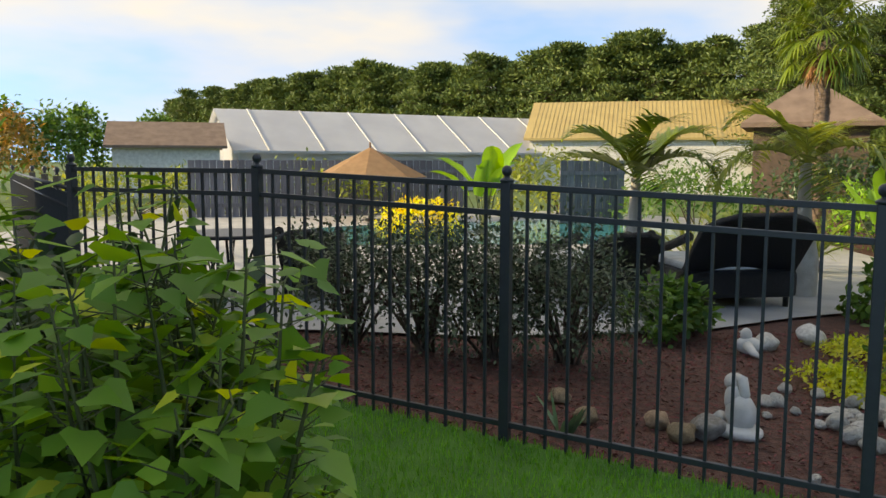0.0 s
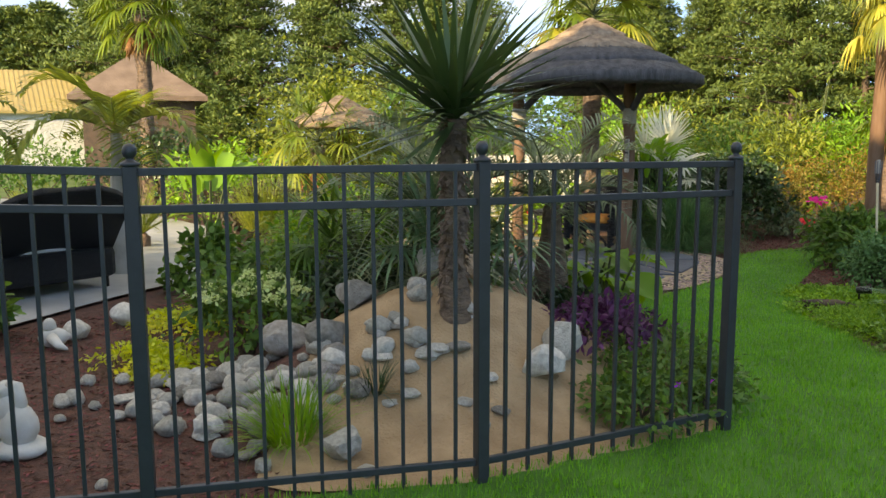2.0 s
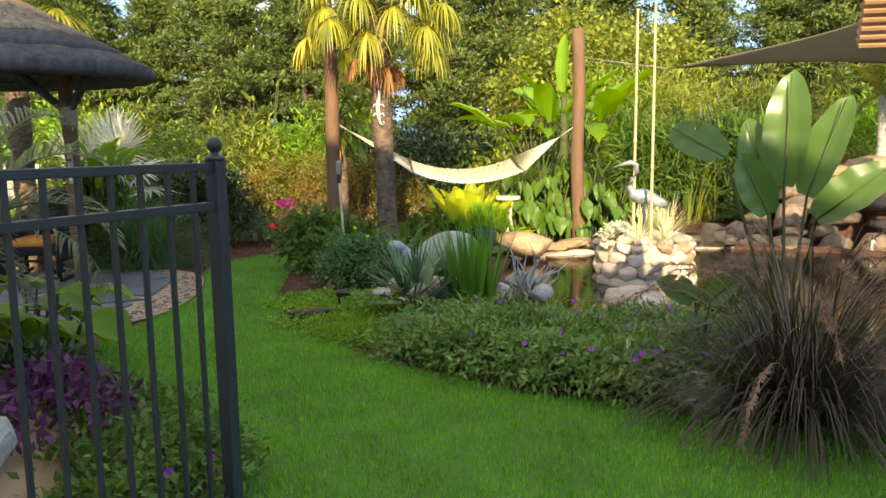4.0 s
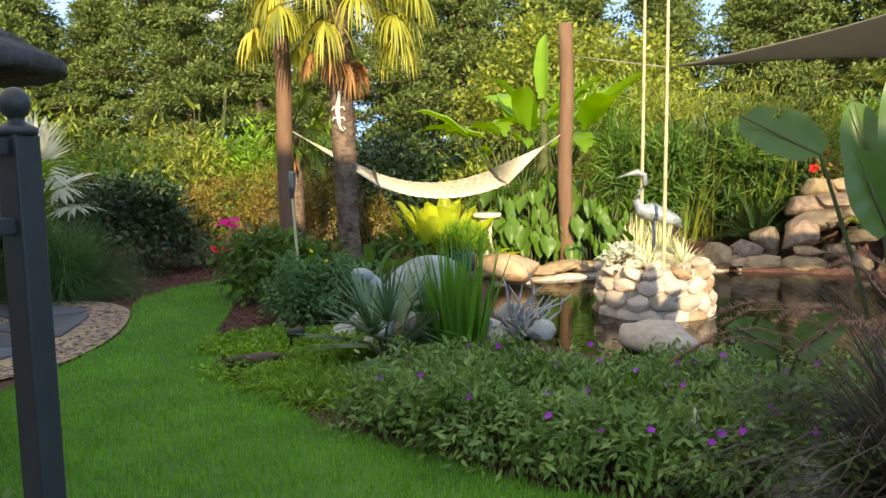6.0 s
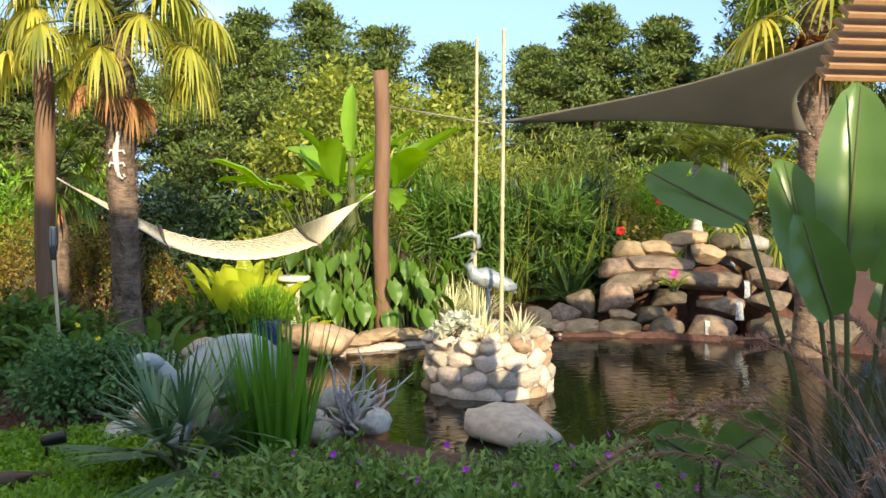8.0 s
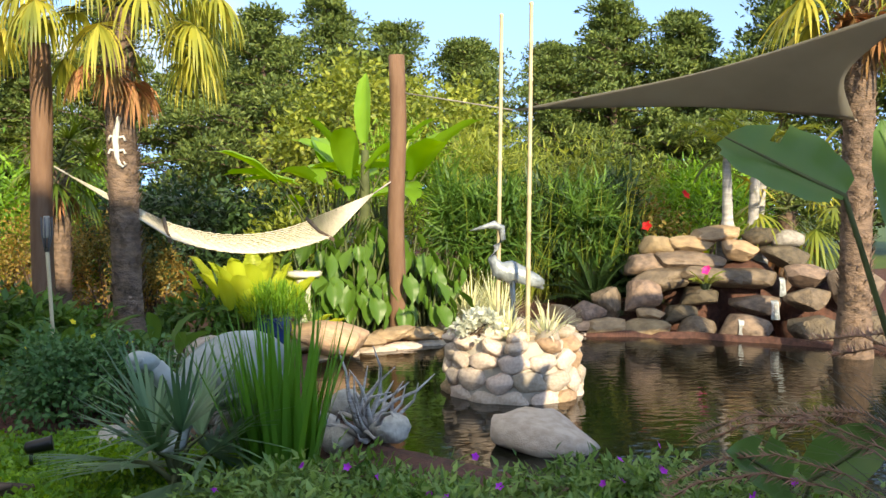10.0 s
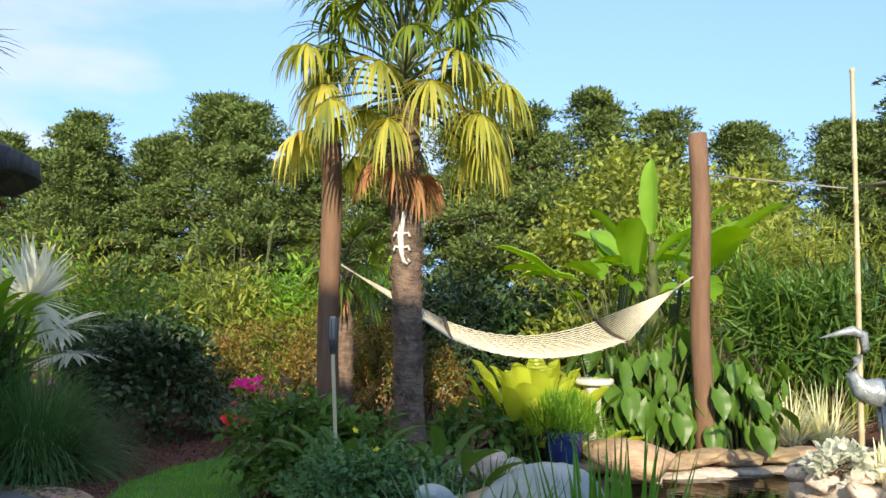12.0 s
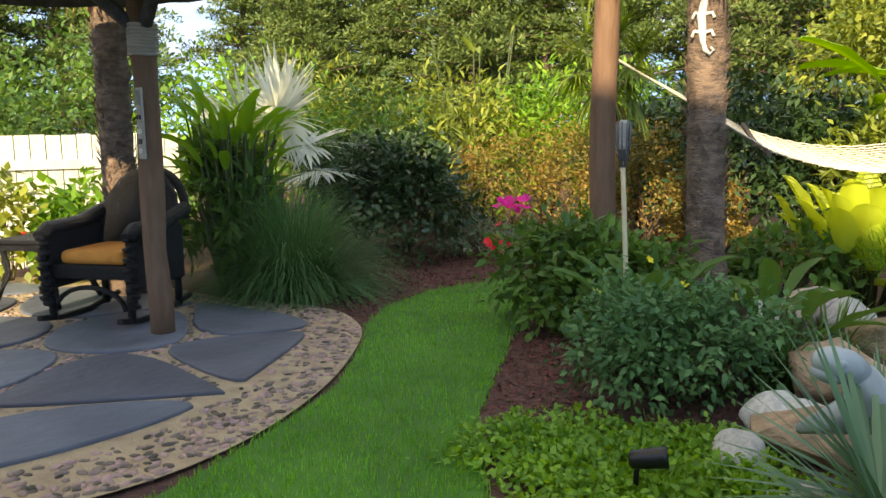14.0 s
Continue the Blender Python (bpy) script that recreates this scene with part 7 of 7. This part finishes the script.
paradise((1.72, 3.5, -0.09), [((1.40, 3.64, 1.26), (1.08, 3.82, 1.46), 0.23), ((1.69, 3.50, 1.10), (1.70, 3.46, 1.78), 0.25), ((1.80, 3.45, 1.05), (1.95, 3.30, 1.62), 0.22), ((1.62, 3.55, 1.0), (1.50, 3.60, 1.52), 0.20),
                              ((1.60, 3.45, 0.95), (1.42, 3.36, 1.30), 0.2), ((1.9, 3.6, 0.9), (2.3, 3.5, 1.25), 0.26)], "giant bird of paradise with broad torn leaves")
paradise((1.3, 3.72, -0.09), [((1.25, 3.65, 0.42), (1.02, 3.55, 0.56), 0.17), ((1.32, 3.6, 0.30), (1.2, 3.36, 0.34), 0.17), ((1.35, 3.7, 0.4), (1.5, 3.55, 0.6), 0.17)], "young bird of paradise near the water")
grass_clump("purple_fountain_grass", "burgundy fountain grass with drooping plumes", (1.68, 2.98), 1200, 1.2, "L_burg", 0.009, 0.2, 1.9, (0.45, 1.45), plumes=34)
for x, y, r in ((1.2, 3.1, 0.16), (1.35, 3.35, 0.2)):
    rock((x, y), r, "rock", "round", "pale boulder at the bed's edge", name="boulder")

# flower bed along the lawn
bed = []
edge_line = [(-0.72, 4.28), (-0.2, 3.9), (0.25, 3.56), (0.6, 3.42), (0.98, 3.33), (1.2, 3.2)]
for k in range(51):
    u = (k % 17) / 16 * (len(edge_line) - 1.001)
    i = int(u)
    ex, ey = (edge_line[i][j] + (edge_line[i + 1][j] - edge_line[i][j]) * (u - i) for j in (0, 1))
    off = 0.02 if k < 17 else rng.uniform(0.4, 1.35)
    bed.append((ex + off * 0.5 + rng.normal() * 0.03, ey + off * 0.85 + rng.normal() * 0.03, rng.uniform(0.24, 0.33)))
for x, y, r in bed:
    s = shrub("heliotrope", "low grey-green mound with violet flowers", (x, y), (r, r, 0.20), 750, 0.055, "L_bed" if rng.random() < 0.7 else "L_mid", 0.38, 40, 0.32, shell=0.5, group="flower bed mounds")
    if rng.random() < 0.6:
        flowers(s, [(rng.normal() * r * 0.5, rng.normal() * r * 0.5, 0.29 + rng.normal() * 0.03) for _ in range(2)], 0.020, "F_vio")
grass_clump("coleus", "dark red leaved plant by the iris", (-0.05, 5.25), 40, 0.25, "L_purple", 0.05, 0.12, 0.6, (0.5, 1.4), category="plant")
for k in range(34):
    x, y = -2.15 + 1.35 * rng.random(), 4.95 + 1.45 * rng.random()
    if x * 1.35 + y > 2.85 and x + y < 5.3:
        shrub("creeping_jenny", "bright green creeping ground cover", (x, y), (0.3, 0.3, 0.06), 800, 0.035, "L_bright", 0.6, 40, 0.35, shape="round", shell=0.3, stems=3, group="creeping ground cover")
for x, y in ((-1.35, 4.95), (-0.85, 4.6), (-1.1, 4.75)):
    shrub("moss_fern", "soft feathery green ground cover", (x, y), (0.3, 0.25, 0.1), 1500, 0.05, "L_bright", 0.15, 50, 0.3, shape="blade", shell=0.3, stems=3)


def spotlight(loc, rz):
    t = thing("garden_spotlight", "small black garden spotlight on a stake", "lamp", loc, rz)
    bm = bmesh.new()
    m = Matrix.Rotation(radians(82), 4, "Y")
    tubes(bm, [m @ Vector((0, 0, z)) + Vector((0, 0, 0.13)) for z in (-0.06, -0.05, 0.0, 0.06, 0.075)], [0.018, 0.032, 0.036, 0.038, 0.042], 16)
    part("head", bm, M["black"], t)
    bm = bmesh.new()
    tubes(bm, [(-0.03, 0, -0.05), (-0.03, 0, 0.08), (-0.02, 0, 0.12)], 0.010, 8)
    part("stake", bm, M["black"], t)


spotlight((-1.56, 5.9, -0.14), 15)


def stake_bird(loc):
    t = thing("garden_marker", "small white folded plant marker in the flower bed", "marker", loc)
    bm = bmesh.new()
    vs = [bm.verts.new(p) for p in ((0, 0, 0.32), (-0.04, 0.01, 0.2), (0.05, -0.01, 0.19), (0.0, -0.03, 0.2))]
    for f in ((0, 1, 3), (0, 3, 2), (0, 2, 1), (1, 2, 3)):
        bm.faces.new([vs[i] for i in f])
    part("flag", bm, M["white"], t)
    bm = bmesh.new()
    tubes(bm, [(0, 0, -0.03), (0, 0, 0.22)], 0.004, 6)
    part("stake", bm, M["black"], t)


stake_bird((0.84, 3.35, -0.06))
s = shrub("marigold", "small clump with yellow flowers by the lawn", (0.95, 3.2), (0.12, 0.1, 0.1), 160, 0.04, "L_bright", 0.5, 14, 0.3)
flowers(s, [(rng.normal() * 0.06, rng.normal() * 0.05, 0.17 + rng.normal() * 0.02) for _ in range(9)], 0.02, "F_yel")


# ---- beds inside the fence ----
fz = ground_z(-2.03, 0.88)


def yucca(loc, trunk_h):
    t = thing("yucca", "trunked yucca with a head of stiff dark sword leaves", "yucca", loc)
    pts = [(0.02 * math.sin(k), 0.0, -0.1 + (trunk_h + 0.1) * k / 14) for k in range(15)]
    V, F = tube_arrays(pts, [0.095 - 0.035 * min(1, k / 6) + 0.008 * (k % 2) for k in range(15)], 14, False)
    m = 420
    a, z = rng.uniform(0, 2 * math.pi, m), rng.uniform(0.0, trunk_h, m)
    P = np.stack([np.cos(a) * 0.06, np.sin(a) * 0.06, z], 1)
    D = np.stack([np.cos(a), np.sin(a), np.full(m, -0.9)], 1)
    part("trunk", mesh_np("trunk", *join((V, F), scatter(LEAF_T, LEAF_F, P, D, 0.06, 0.035)), M["bark"]), None, t)
    n = 170
    a, e = rng.uniform(0, 2 * math.pi, n), np.arcsin(np.linspace(-0.25, 0.98, n))
    D = np.stack([np.cos(a) * np.cos(e), np.sin(a) * np.cos(e), np.sin(e)], 1)
    P = np.array([[0, 0, trunk_h]]) + D * 0.04 + np.c_[np.zeros((n, 2)), rng.uniform(-0.05, 0.1, n)]
    part("leaf_head", mesh_np("leaves", *curved_blades(P, D, 0.76 * rng.uniform(0.85, 1.12, n), 0.045, 0.14, 4), M["L_yucca"]), None, t)


yucca((-2.03, 0.88, fz - 0.02), 1.08)
# pindo and saw palms behind the yucca
feather_palm("pindo_palm", "grey-green pindo palm with arching fronds", (-3.3, 2.0, 0.0), 0.85, 16, 1.35, "L_grey", 0.12, 1.2, 1.9, 0.34, 36, 0.2, 1.3, 0.02)
feather_palm("pindo_palm", "silvery pindo palm with recurved fronds", (-2.95, 2.9, 0.0), 0.9, 13, 1.2, "L_grey", 0.12, 1.2, 1.9, 0.32, 34, 0.3, 1.3, 0.018)
fan_palm("saw_palmetto", "dark saw palmetto fans above the rocks", (-2.75, 1.6, ground_z(-2.75, 1.6)), 0.1, 0.55, 18, 0.06, ("L_blue", "L_grey", "L_dead"), 0.2, 0.6, 22, 0.026, 0.4, dead=3, low=-0.1)
fan_palm("saw_palmetto", "dark green palmetto fans", (-3.9, 1.7, 0.0), 0.35, 0.6, 18, 0.08, ("L_mid", "L_blue", "L_dead"), 0.2, 0.6, 22, 0.026, 0.45, dead=3, low=-0.1)
broad_plant("elephant_ear", "broad heart-leaved green plant beside the patio", (-2.95, 3.55), 16, 0.34, 0.28, "L_bright", 0.6, 0.4, (-0.8, 0.5), heart=True, bend=0.3, hang=0.2)
broad_plant("elephant_ear", "broad heart-leaved green plant beside the patio", (-3.4, 4.0), 14, 0.34, 0.28, "L_ear", 0.65, 0.4, (-0.8, 0.5), heart=True, bend=0.3, hang=0.2)
for x, y, r, hh, mt, lb in ((-4.4, 1.2, 0.5, 0.35, "L_mid", "low green bush behind the rocks"), (-4.9, 2.2, 0.6, 0.4, "L_mid", "low green bush behind the rocks"), (-3.5, 1.4, 0.4, 0.3, "L_dark", "dark low bush"), (-5.6, 2.6, 0.7, 0.55, "L_bright", "bright green bush"),
                            (-5.2, 3.6, 0.7, 0.5, "L_mid", "green bush beyond the palms"), (-6.8, 3.3, 0.7, 0.5, "L_yel", "yellow-green low bush"), (-7.8, 4.6, 0.8, 0.6, "L_bright", "bright green bush"), (-4.3, 3.1, 0.5, 0.5, "L_mid", "green bush beyond the palms"), (-2.3, 2.5, 0.3, 0.2, "L_dark", "dark ground cover")):
    shrub("garden_shrub", lb + " in the bed", (x, y), (r, r, hh), 1500, 0.075, mt, 0.5, 50, 0.28)
s = shrub("sedum", "clump of sedum with pale green flower heads", (-3.55, 0.45), (0.42, 0.36, 0.30), 1100, 0.065, "L_mid", 0.5, 50, 0.25, shape="round", lift=0.05)
for k in range(26):
    a, r = rng.uniform(0, 2 * math.pi), 0.4 * math.sqrt(rng.random())
    V, F = leaf_cloud(70, (0.055, 0.055, 0.03), 0.02, 0.9, 14, 0.3, "round", zmin=0)
    ob = part("flower_head", mesh_np("flower_head", V, F, M["F_sed"]), None, s)
    ob.matrix_basis = Matrix.Translation((r * math.cos(a), r * math.sin(a), 0.50 - r * 0.25 + rng.normal() * 0.03))
shrub("lime_sedum", "lime-green creeping sedum beside the mulch", (-3.75, -0.1), (0.4, 0.3, 0.08), 1600, 0.035, "L_lime", 0.6, 50, 0.3, shape="round", shell=0.3)
shrub("lime_sedum", "lime-green creeping sedum beside the mulch", (-4.6, 0.6), (0.45, 0.35, 0.08), 1200, 0.035, "L_lime", 0.6, 50, 0.3, shape="round", shell=0.3)
grass_clump("grass_tuft", "bright green grass tuft by the fence", (-2.0, -0.2), 260, 0.36, "L_bright", 0.009, 0.1, 0.9, (0.6, 1.5), each=True)
grass_clump("grass_tuft", "dark green grass tuft in the sand", (-1.95, 0.25), 120, 0.22, "L_dark", 0.006, 0.05, 0.8, (0.4, 1.5))
shrub("wandering_jew", "purple leaved spreading plant on the mound", (-1.72, 1.75), (0.34, 0.32, 0.16), 900, 0.07, "L_purple", 0.4, 50, 0.3, shell=0.4)
for x, y, r in ((-1.25, 1.65, 0.36), (-1.05, 1.2, 0.3), (-1.5, 2.2, 0.36), (-1.9, 2.3, 0.3), (-0.95, 1.75, 0.26)):
    s = shrub("ground_cover", "low dark green ground cover spilling down the mound", (x, y), (r, r, 0.14), 1100, 0.05, "L_mid", 0.5, 50, 0.32, shell=0.4)
flowers(s, [(0.1, -0.2, 0.2), (-0.05, -0.25, 0.16)], 0.03, "F_vio")
# boulders on the mound
for x, y, r, k, kind in ((-1.58, 1.28, 0.17, "rock", "block"), (-1.50, 1.02, 0.15, "rock", "block"), (-2.75, 0.75, 0.17, "greyrock", "block"), (-2.35, 1.3, 0.16, "tanrock", "block"), (-2.9, 0.35, 0.14, "greyrock", "round"), (-2.62, 1.3, 0.2, "rock", "block"), (-2.5, 0.35, 0.12, "greyrock", "round")):
    rock((x, y), r, k, kind, "weathered boulder on the sand mound", name="boulder")
for k in range(30):
    x, y = -2.05 + rng.normal() * 0.36, 0.62 + rng.normal() * 0.22
    rock((x, y), rng.uniform(0.03, 0.075), "rock" if k % 4 else "greyrock", "round" if k % 2 else "flat", "pale stone lying on the sand", group="stones on the sand", sink=0.4)
for k in range(150):
    u = rng.random()
    x, y = -3.35 + 1.15 * u + rng.normal() * 0.17, -0.28 + 0.35 * u + rng.normal() * 0.24
    rock((x, y), rng.uniform(0.03, 0.075), "rock" if k % 5 else "greyrock", "round" if k % 3 else "flat", "pale river stone at the mulch's edge", group="river stones", sink=0.3)
for x, y, r in ((-1.72, -0.13, 0.11), (-2.4, -0.42, 0.10), (-2.15, -0.48, 0.07), (-2.05, -0.36, 0.06), (-1.86, -0.45, 0.05), (-1.5, -0.15, 0.05)):
    rock((x, y), r, "rock", "block", "grey-white block of stone by the fence", group="stones by the fence")
for x, y, r, k in ((-2.92, -1.55, 0.075, "tanrock"), (-2.72, -1.48, 0.08, "tanrock"), (-2.78, -1.32, 0.10, "greyrock"), (-2.95, -1.95, 0.07, "tanrock"), (-3.3, -2.05, 0.07, "tanrock"), (-2.2, -1.0, 0.03, "rock"), (-4.9, -0.15, 0.1, "rock"), (-5.1, 0.3, 0.12, "rock")):
    rock((x, y), r, k, "round", "rounded stone on the mulch", group="stones on the mulch")


def rabbit(loc, rz):
    bm = bmesh.new()
    blob(bm, (0.0, 0, 0.03), (0.16, 0.12, 0.05), 3)
    blob(bm, (0.03, 0, 0.13), (0.085, 0.08, 0.11), 3)
    blob(bm, (-0.01, 0, 0.20), (0.06, 0.06, 0.09), 3)
    blob(bm, (-0.03, 0, 0.295), (0.05, 0.045, 0.048), 3)
    tubes(bm, [(-0.01, 0, 0.33), (0.03, 0, 0.32), (0.05, 0, 0.24), (0.05, 0, 0.18)], [0.022, 0.03, 0.03, 0.012], 8)
    tubes(bm, [(-0.05, -0.05, 0.10), (-0.10, -0.05, 0.06)], [0.035, 0.025], 8)
    tubes(bm, [(-0.05, 0.05, 0.10), (-0.10, 0.05, 0.06)], [0.035, 0.025], 8)
    for v in bm.verts:
        v.co += v.co.normalized() * 0.012 * noise.noise(v.co * 22)
    single("rabbit_statue", shade_smooth(bm), M["white"], "chalky white rabbit statue on a rough base", "statue", loc, rz)


rabbit((-2.85, -1.14, ground_z(-2.85, -1.14)), 30)


def dove(loc, rz):
    bm = bmesh.new()
    blob(bm, (0, 0, 0.07), (0.10, 0.07, 0.07), 3)
    blob(bm, (-0.02, 0, 0.15), (0.045, 0.042, 0.06), 3)
    tubes(bm, [(-0.03, 0, 0.18), (-0.075, 0, 0.17)], [0.02, 0.004], 8)
    for s_ in (-1, 1):
        tubes(bm, [(0, s_ * 0.05, 0.08), (0.06, s_ * 0.13, 0.04), (0.12, s_ * 0.17, 0.02)], [0.04, 0.03, 0.01], 8)
    single("dove_statue", shade_smooth(bm), M["white"], "small white dove statue on the mulch", "statue", loc, rz)


dove((-4.75, -0.35, ground_z(-4.75, -0.35)), 60)
grass_clump("agave_pup", "small blue-green agave by the fence", (-2.75, -2.1), 9, 0.24, "L_blue", 0.045, 0.04, 0.2, (0.9, 1.5), category="plant")

# ---- near bush and side planting at the start ----
LOBED_T = arr((0, 0, 0), (0.32, -0.06, 0.03), (0.54, 0.24, 0.05), (0.42, 0.38, 0.02), (0.38, 0.64, 0.02), (0.2, 0.72, -0.03), (0, 1, -0.12), (-0.2, 0.72, -0.03), (-0.38, 0.64, 0.02), (-0.42, 0.38, 0.02), (-0.54, 0.24, 0.05), (-0.32, -0.06, 0.03), (0, 0.36, -0.04))
LOBED_F = np.array([(0, 1, 2, 3), (0, 3, 5, 12), (3, 4, 5, 5), (12, 5, 6, 7), (0, 12, 7, 9), (9, 7, 8, 8), (0, 9, 10, 11)])


def lobed_bush(label, loc, stems, height, spread, size, material, yellow=0.06):
    """Branching leafy stems with lobed leaves on short stalks, yellowing here and there."""
    t = thing("leafy_shrub", label, "shrub", (*loc, ground_z(*loc)))
    for i in range(stems):
        a, q = i * 2.39996 + rng.uniform(-0.3, 0.3), spread * math.sqrt((i + 0.5) / stems)
        h = height * rng.uniform(0.72, 1.05) * (1 - 0.25 * q / spread)
        foot = np.array([math.cos(a) * q * 0.3, math.sin(a) * q * 0.3, -0.03])
        tip = np.array([math.cos(a) * q, math.sin(a) * q, h])
        bow = np.array([rng.normal() * 0.05, rng.normal() * 0.05, 0.05])
        pts = [foot + (tip - foot) * u + bow * math.sin(math.pi * u) for u in np.linspace(0, 1, 7)]
        lines = [tube_arrays([tuple(p) for p in pts], [0.008, 0.0075, 0.007, 0.006, 0.005, 0.004, 0.002], 5, False)]
        P, D, L = [], [], []
        for j in range(int(h * 34)):
            u = 0.12 + 0.88 * (j + rng.random()) / (h * 34)
            k = min(5, int(u * 6))
            base = pts[k] + (pts[k + 1] - pts[k]) * (u * 6 - k)
            b = j * 2.4 + rng.uniform(-0.4, 0.4)
            out = np.array([math.cos(b), math.sin(b), rng.uniform(0.1, 0.7)])
            end = base + out * rng.uniform(0.04, 0.12) * (1.15 - 0.6 * u)
            lines.append(tube_arrays([tuple(base), tuple(end)], [0.0022, 0.0015], 3, False))
            P.append(end)
            D.append(out * [1, 1, 0] + [0, 0, rng.uniform(-0.7, 0.35)])
            L.append(size * rng.uniform(0.55, 1.25) * (1.1 - 0.5 * max(0, u - 0.6)))
        P, D, L = np.array(P), np.array(D), np.array(L)
        up = unit(arr(0, 0, 1) + rng.normal(size=(len(P), 3)) * 0.35)
        old = rng.random(len(P)) < yellow
        stem = part("stem", mesh_np("stem", *join(*lines), M["stem"], True), None, t)
        part("foliage", mesh_np("foliage", *scatter(LOBED_T, LOBED_F, P[~old], D[~old], L[~old], L[~old] * 0.95, up[~old]), M[material]), None, stem)
        if old.any():
            part("yellow_foliage", mesh_np("foliage", *scatter(LOBED_T, LOBED_F, P[old], D[old], L[old], L[old] * 0.95, up[old]), M["L_lime"]), None, stem, "yellowing leaves")
    return t


for x, y, n, hh, sp, sz, mt in ((-0.12, -3.36, 38, 1.36, 0.42, 0.075, "L_bright"), (0.25, -3.14, 20, 0.84, 0.28, 0.062, "L_bright"), (-0.5, -3.5, 36, 1.42, 0.48, 0.08, "L_bright"), (-0.55, -3.1, 12, 0.62, 0.26, 0.09, "L_bright")):
    lobed_bush("lobed-leaf green bush beside the lawn with yellowing leaves", (x, y), n, hh, sp, sz, mt)
shrub("leafy_shrub", "dark leafy green bush beside the fence", (-1.5, -4.3), (0.85, 0.6, 0.6), 2200, 0.11, "L_dark", 0.6, 60, 0.3, shape="round", lift=0.1)
shrub("fine_leaved_tree", "overhanging feathery green branch at the lawn's edge", (-1.0, -4.55), (0.45, 0.4, 0.35), 700, 0.14, "L_bright", 0.14, 40, 0.3, shape="blade", lift=1.05)


def side_fence():
    t = thing("far_fence", "black metal picket fence leading away from the corner", "fence")
    for a, d in ((25.2, 8.9), (25.9, 10.7), (26.6, 12.5), (27.3, 14.3), (28.4, 16.1)):
        x, y = 1.41 - d * math.cos(radians(a)), -2.75 - d * math.sin(radians(a))
        bm = bmesh.new()
        box(bm, (x, y, 0.66), (0.066, 0.066, 1.34))
        lathe(bm, [(0.03, 1.34), (0.018, 1.36), (0.04, 1.40), (0.02, 1.44)], 10, (x, y, 0))
        part("post", bm, M["fence"], t)
    for z in (0.1, 1.177, 1.313):
        bm = bmesh.new()
        tubes(bm, [(POSTS[0][0], POSTS[0][1], z), (-12.75, -10.4, z)], 0.017, 4)
        part("rail", bm, M["fence"], t)
    for k in range(1, 78):
        u = k / 78
        bm = bmesh.new()
        box(bm, (POSTS[0][0] + (-12.75 - POSTS[0][0]) * u, POSTS[0][1] + (-10.4 - POSTS[0][1]) * u, 0.66), (0.016, 0.016, 1.24))
        part("picket", bm, M["fence"], t)


side_fence()


# ---- grass blades and mulch chips ----
def lawn_blades():
    n = 360000
    x, y = rng.uniform(-4.2, 4.2, n), rng.uniform(-5.2, 10.0, n)
    keep = seg_dist(x, y, LAWN) < 0.02
    far = np.hypot(x - 0.3, y - 1.5)
    keep &= rng.random(n) < np.clip(1.25 - far * 0.09, 0.35, 1)
    x, y = x[keep], y[keep]
    n = len(x)
    P = np.stack([x, y, heights(x, y) + 0.008], 1)
    D = np.stack([rng.normal(size=n) * 0.4, rng.normal(size=n) * 0.4, np.ones(n)], 1)
    T = arr((-0.5, 0, 0), (0.5, 0, 0), (0.35, 0.6, 0.06), (0, 1, 0.22), (-0.35, 0.6, 0.06))
    F = np.array([(0, 1, 2, 4), (4, 2, 3, 3)])
    V, FF = scatter(T[[0, 1, 2, 3]], np.array([(0, 1, 2), (0, 2, 3)]), P, D, 0.036 * rng.uniform(0.6, 1.3, n), 0.0065)
    ob = new("grass_blades", mesh_np("grass_blades", V, FF, M["blade"]))
    tagged(ob, "short dense bright green mown grass blades", "grass", kind="stuff")


lawn_blades()


def mulch():
    n = 26000
    x, y = rng.uniform(-5.6, -0.7, n), rng.uniform(-5.0, 1.0, n)
    fx = np.array(POSTS)
    inside = seg_dist(x, y, [(-4.05, -5.3), (-3.28, -3.85), (-2.55, -2.44), (-1.82, -0.965), (-1.5, -0.4), (-2.6, -0.3), (-3.6, 0.2), (-5.6, 1.0), (-5.5, -0.5), (-5.25, -2.4), (-5.5, -4.3)]) < 0
    x2, y2 = rng.uniform(-3.2, -1.6, 9000), rng.uniform(6.0, 10.2, 9000)
    k2 = seg_dist(x2, y2, [(-3.1, 9.6), (-2.95, 8.6), (-2.62, 7.2), (-2.42, 6.4), (-1.9, 6.2), (-2.0, 7.5), (-2.4, 9.5)]) < 0
    x3, y3 = rng.uniform(-5.2, -3.2, 9000), rng.uniform(7.9, 11.0, 9000)
    k3 = (seg_dist(x3, y3, LAWN) > 0.03) & (seg_dist(x3, y3, PATIO) > 0.03)
    x, y = np.concatenate([x[inside], x2[k2], x3[k3]]), np.concatenate([y[inside], y2[k2], y3[k3]])
    n = len(x)
    P = np.stack([x, y, heights(x, y) + 0.008], 1)
    D = rand_dirs(n) * np.array([1, 1, 0.25])
    V, F = scatter(LEAF_T, LEAF_F, P, D, rng.uniform(0.02, 0.055, n), rng.uniform(0.008, 0.016, n), unit(arr(0, 0, 1) + rng.normal(size=(n, 3)) * 0.4))
    ob = new("mulch_chips", mesh_np("mulch_chips", V, F, M["chip"]))
    tagged(ob, "loose reddish-brown bark mulch chips", "mulch", kind="stuff")


mulch()
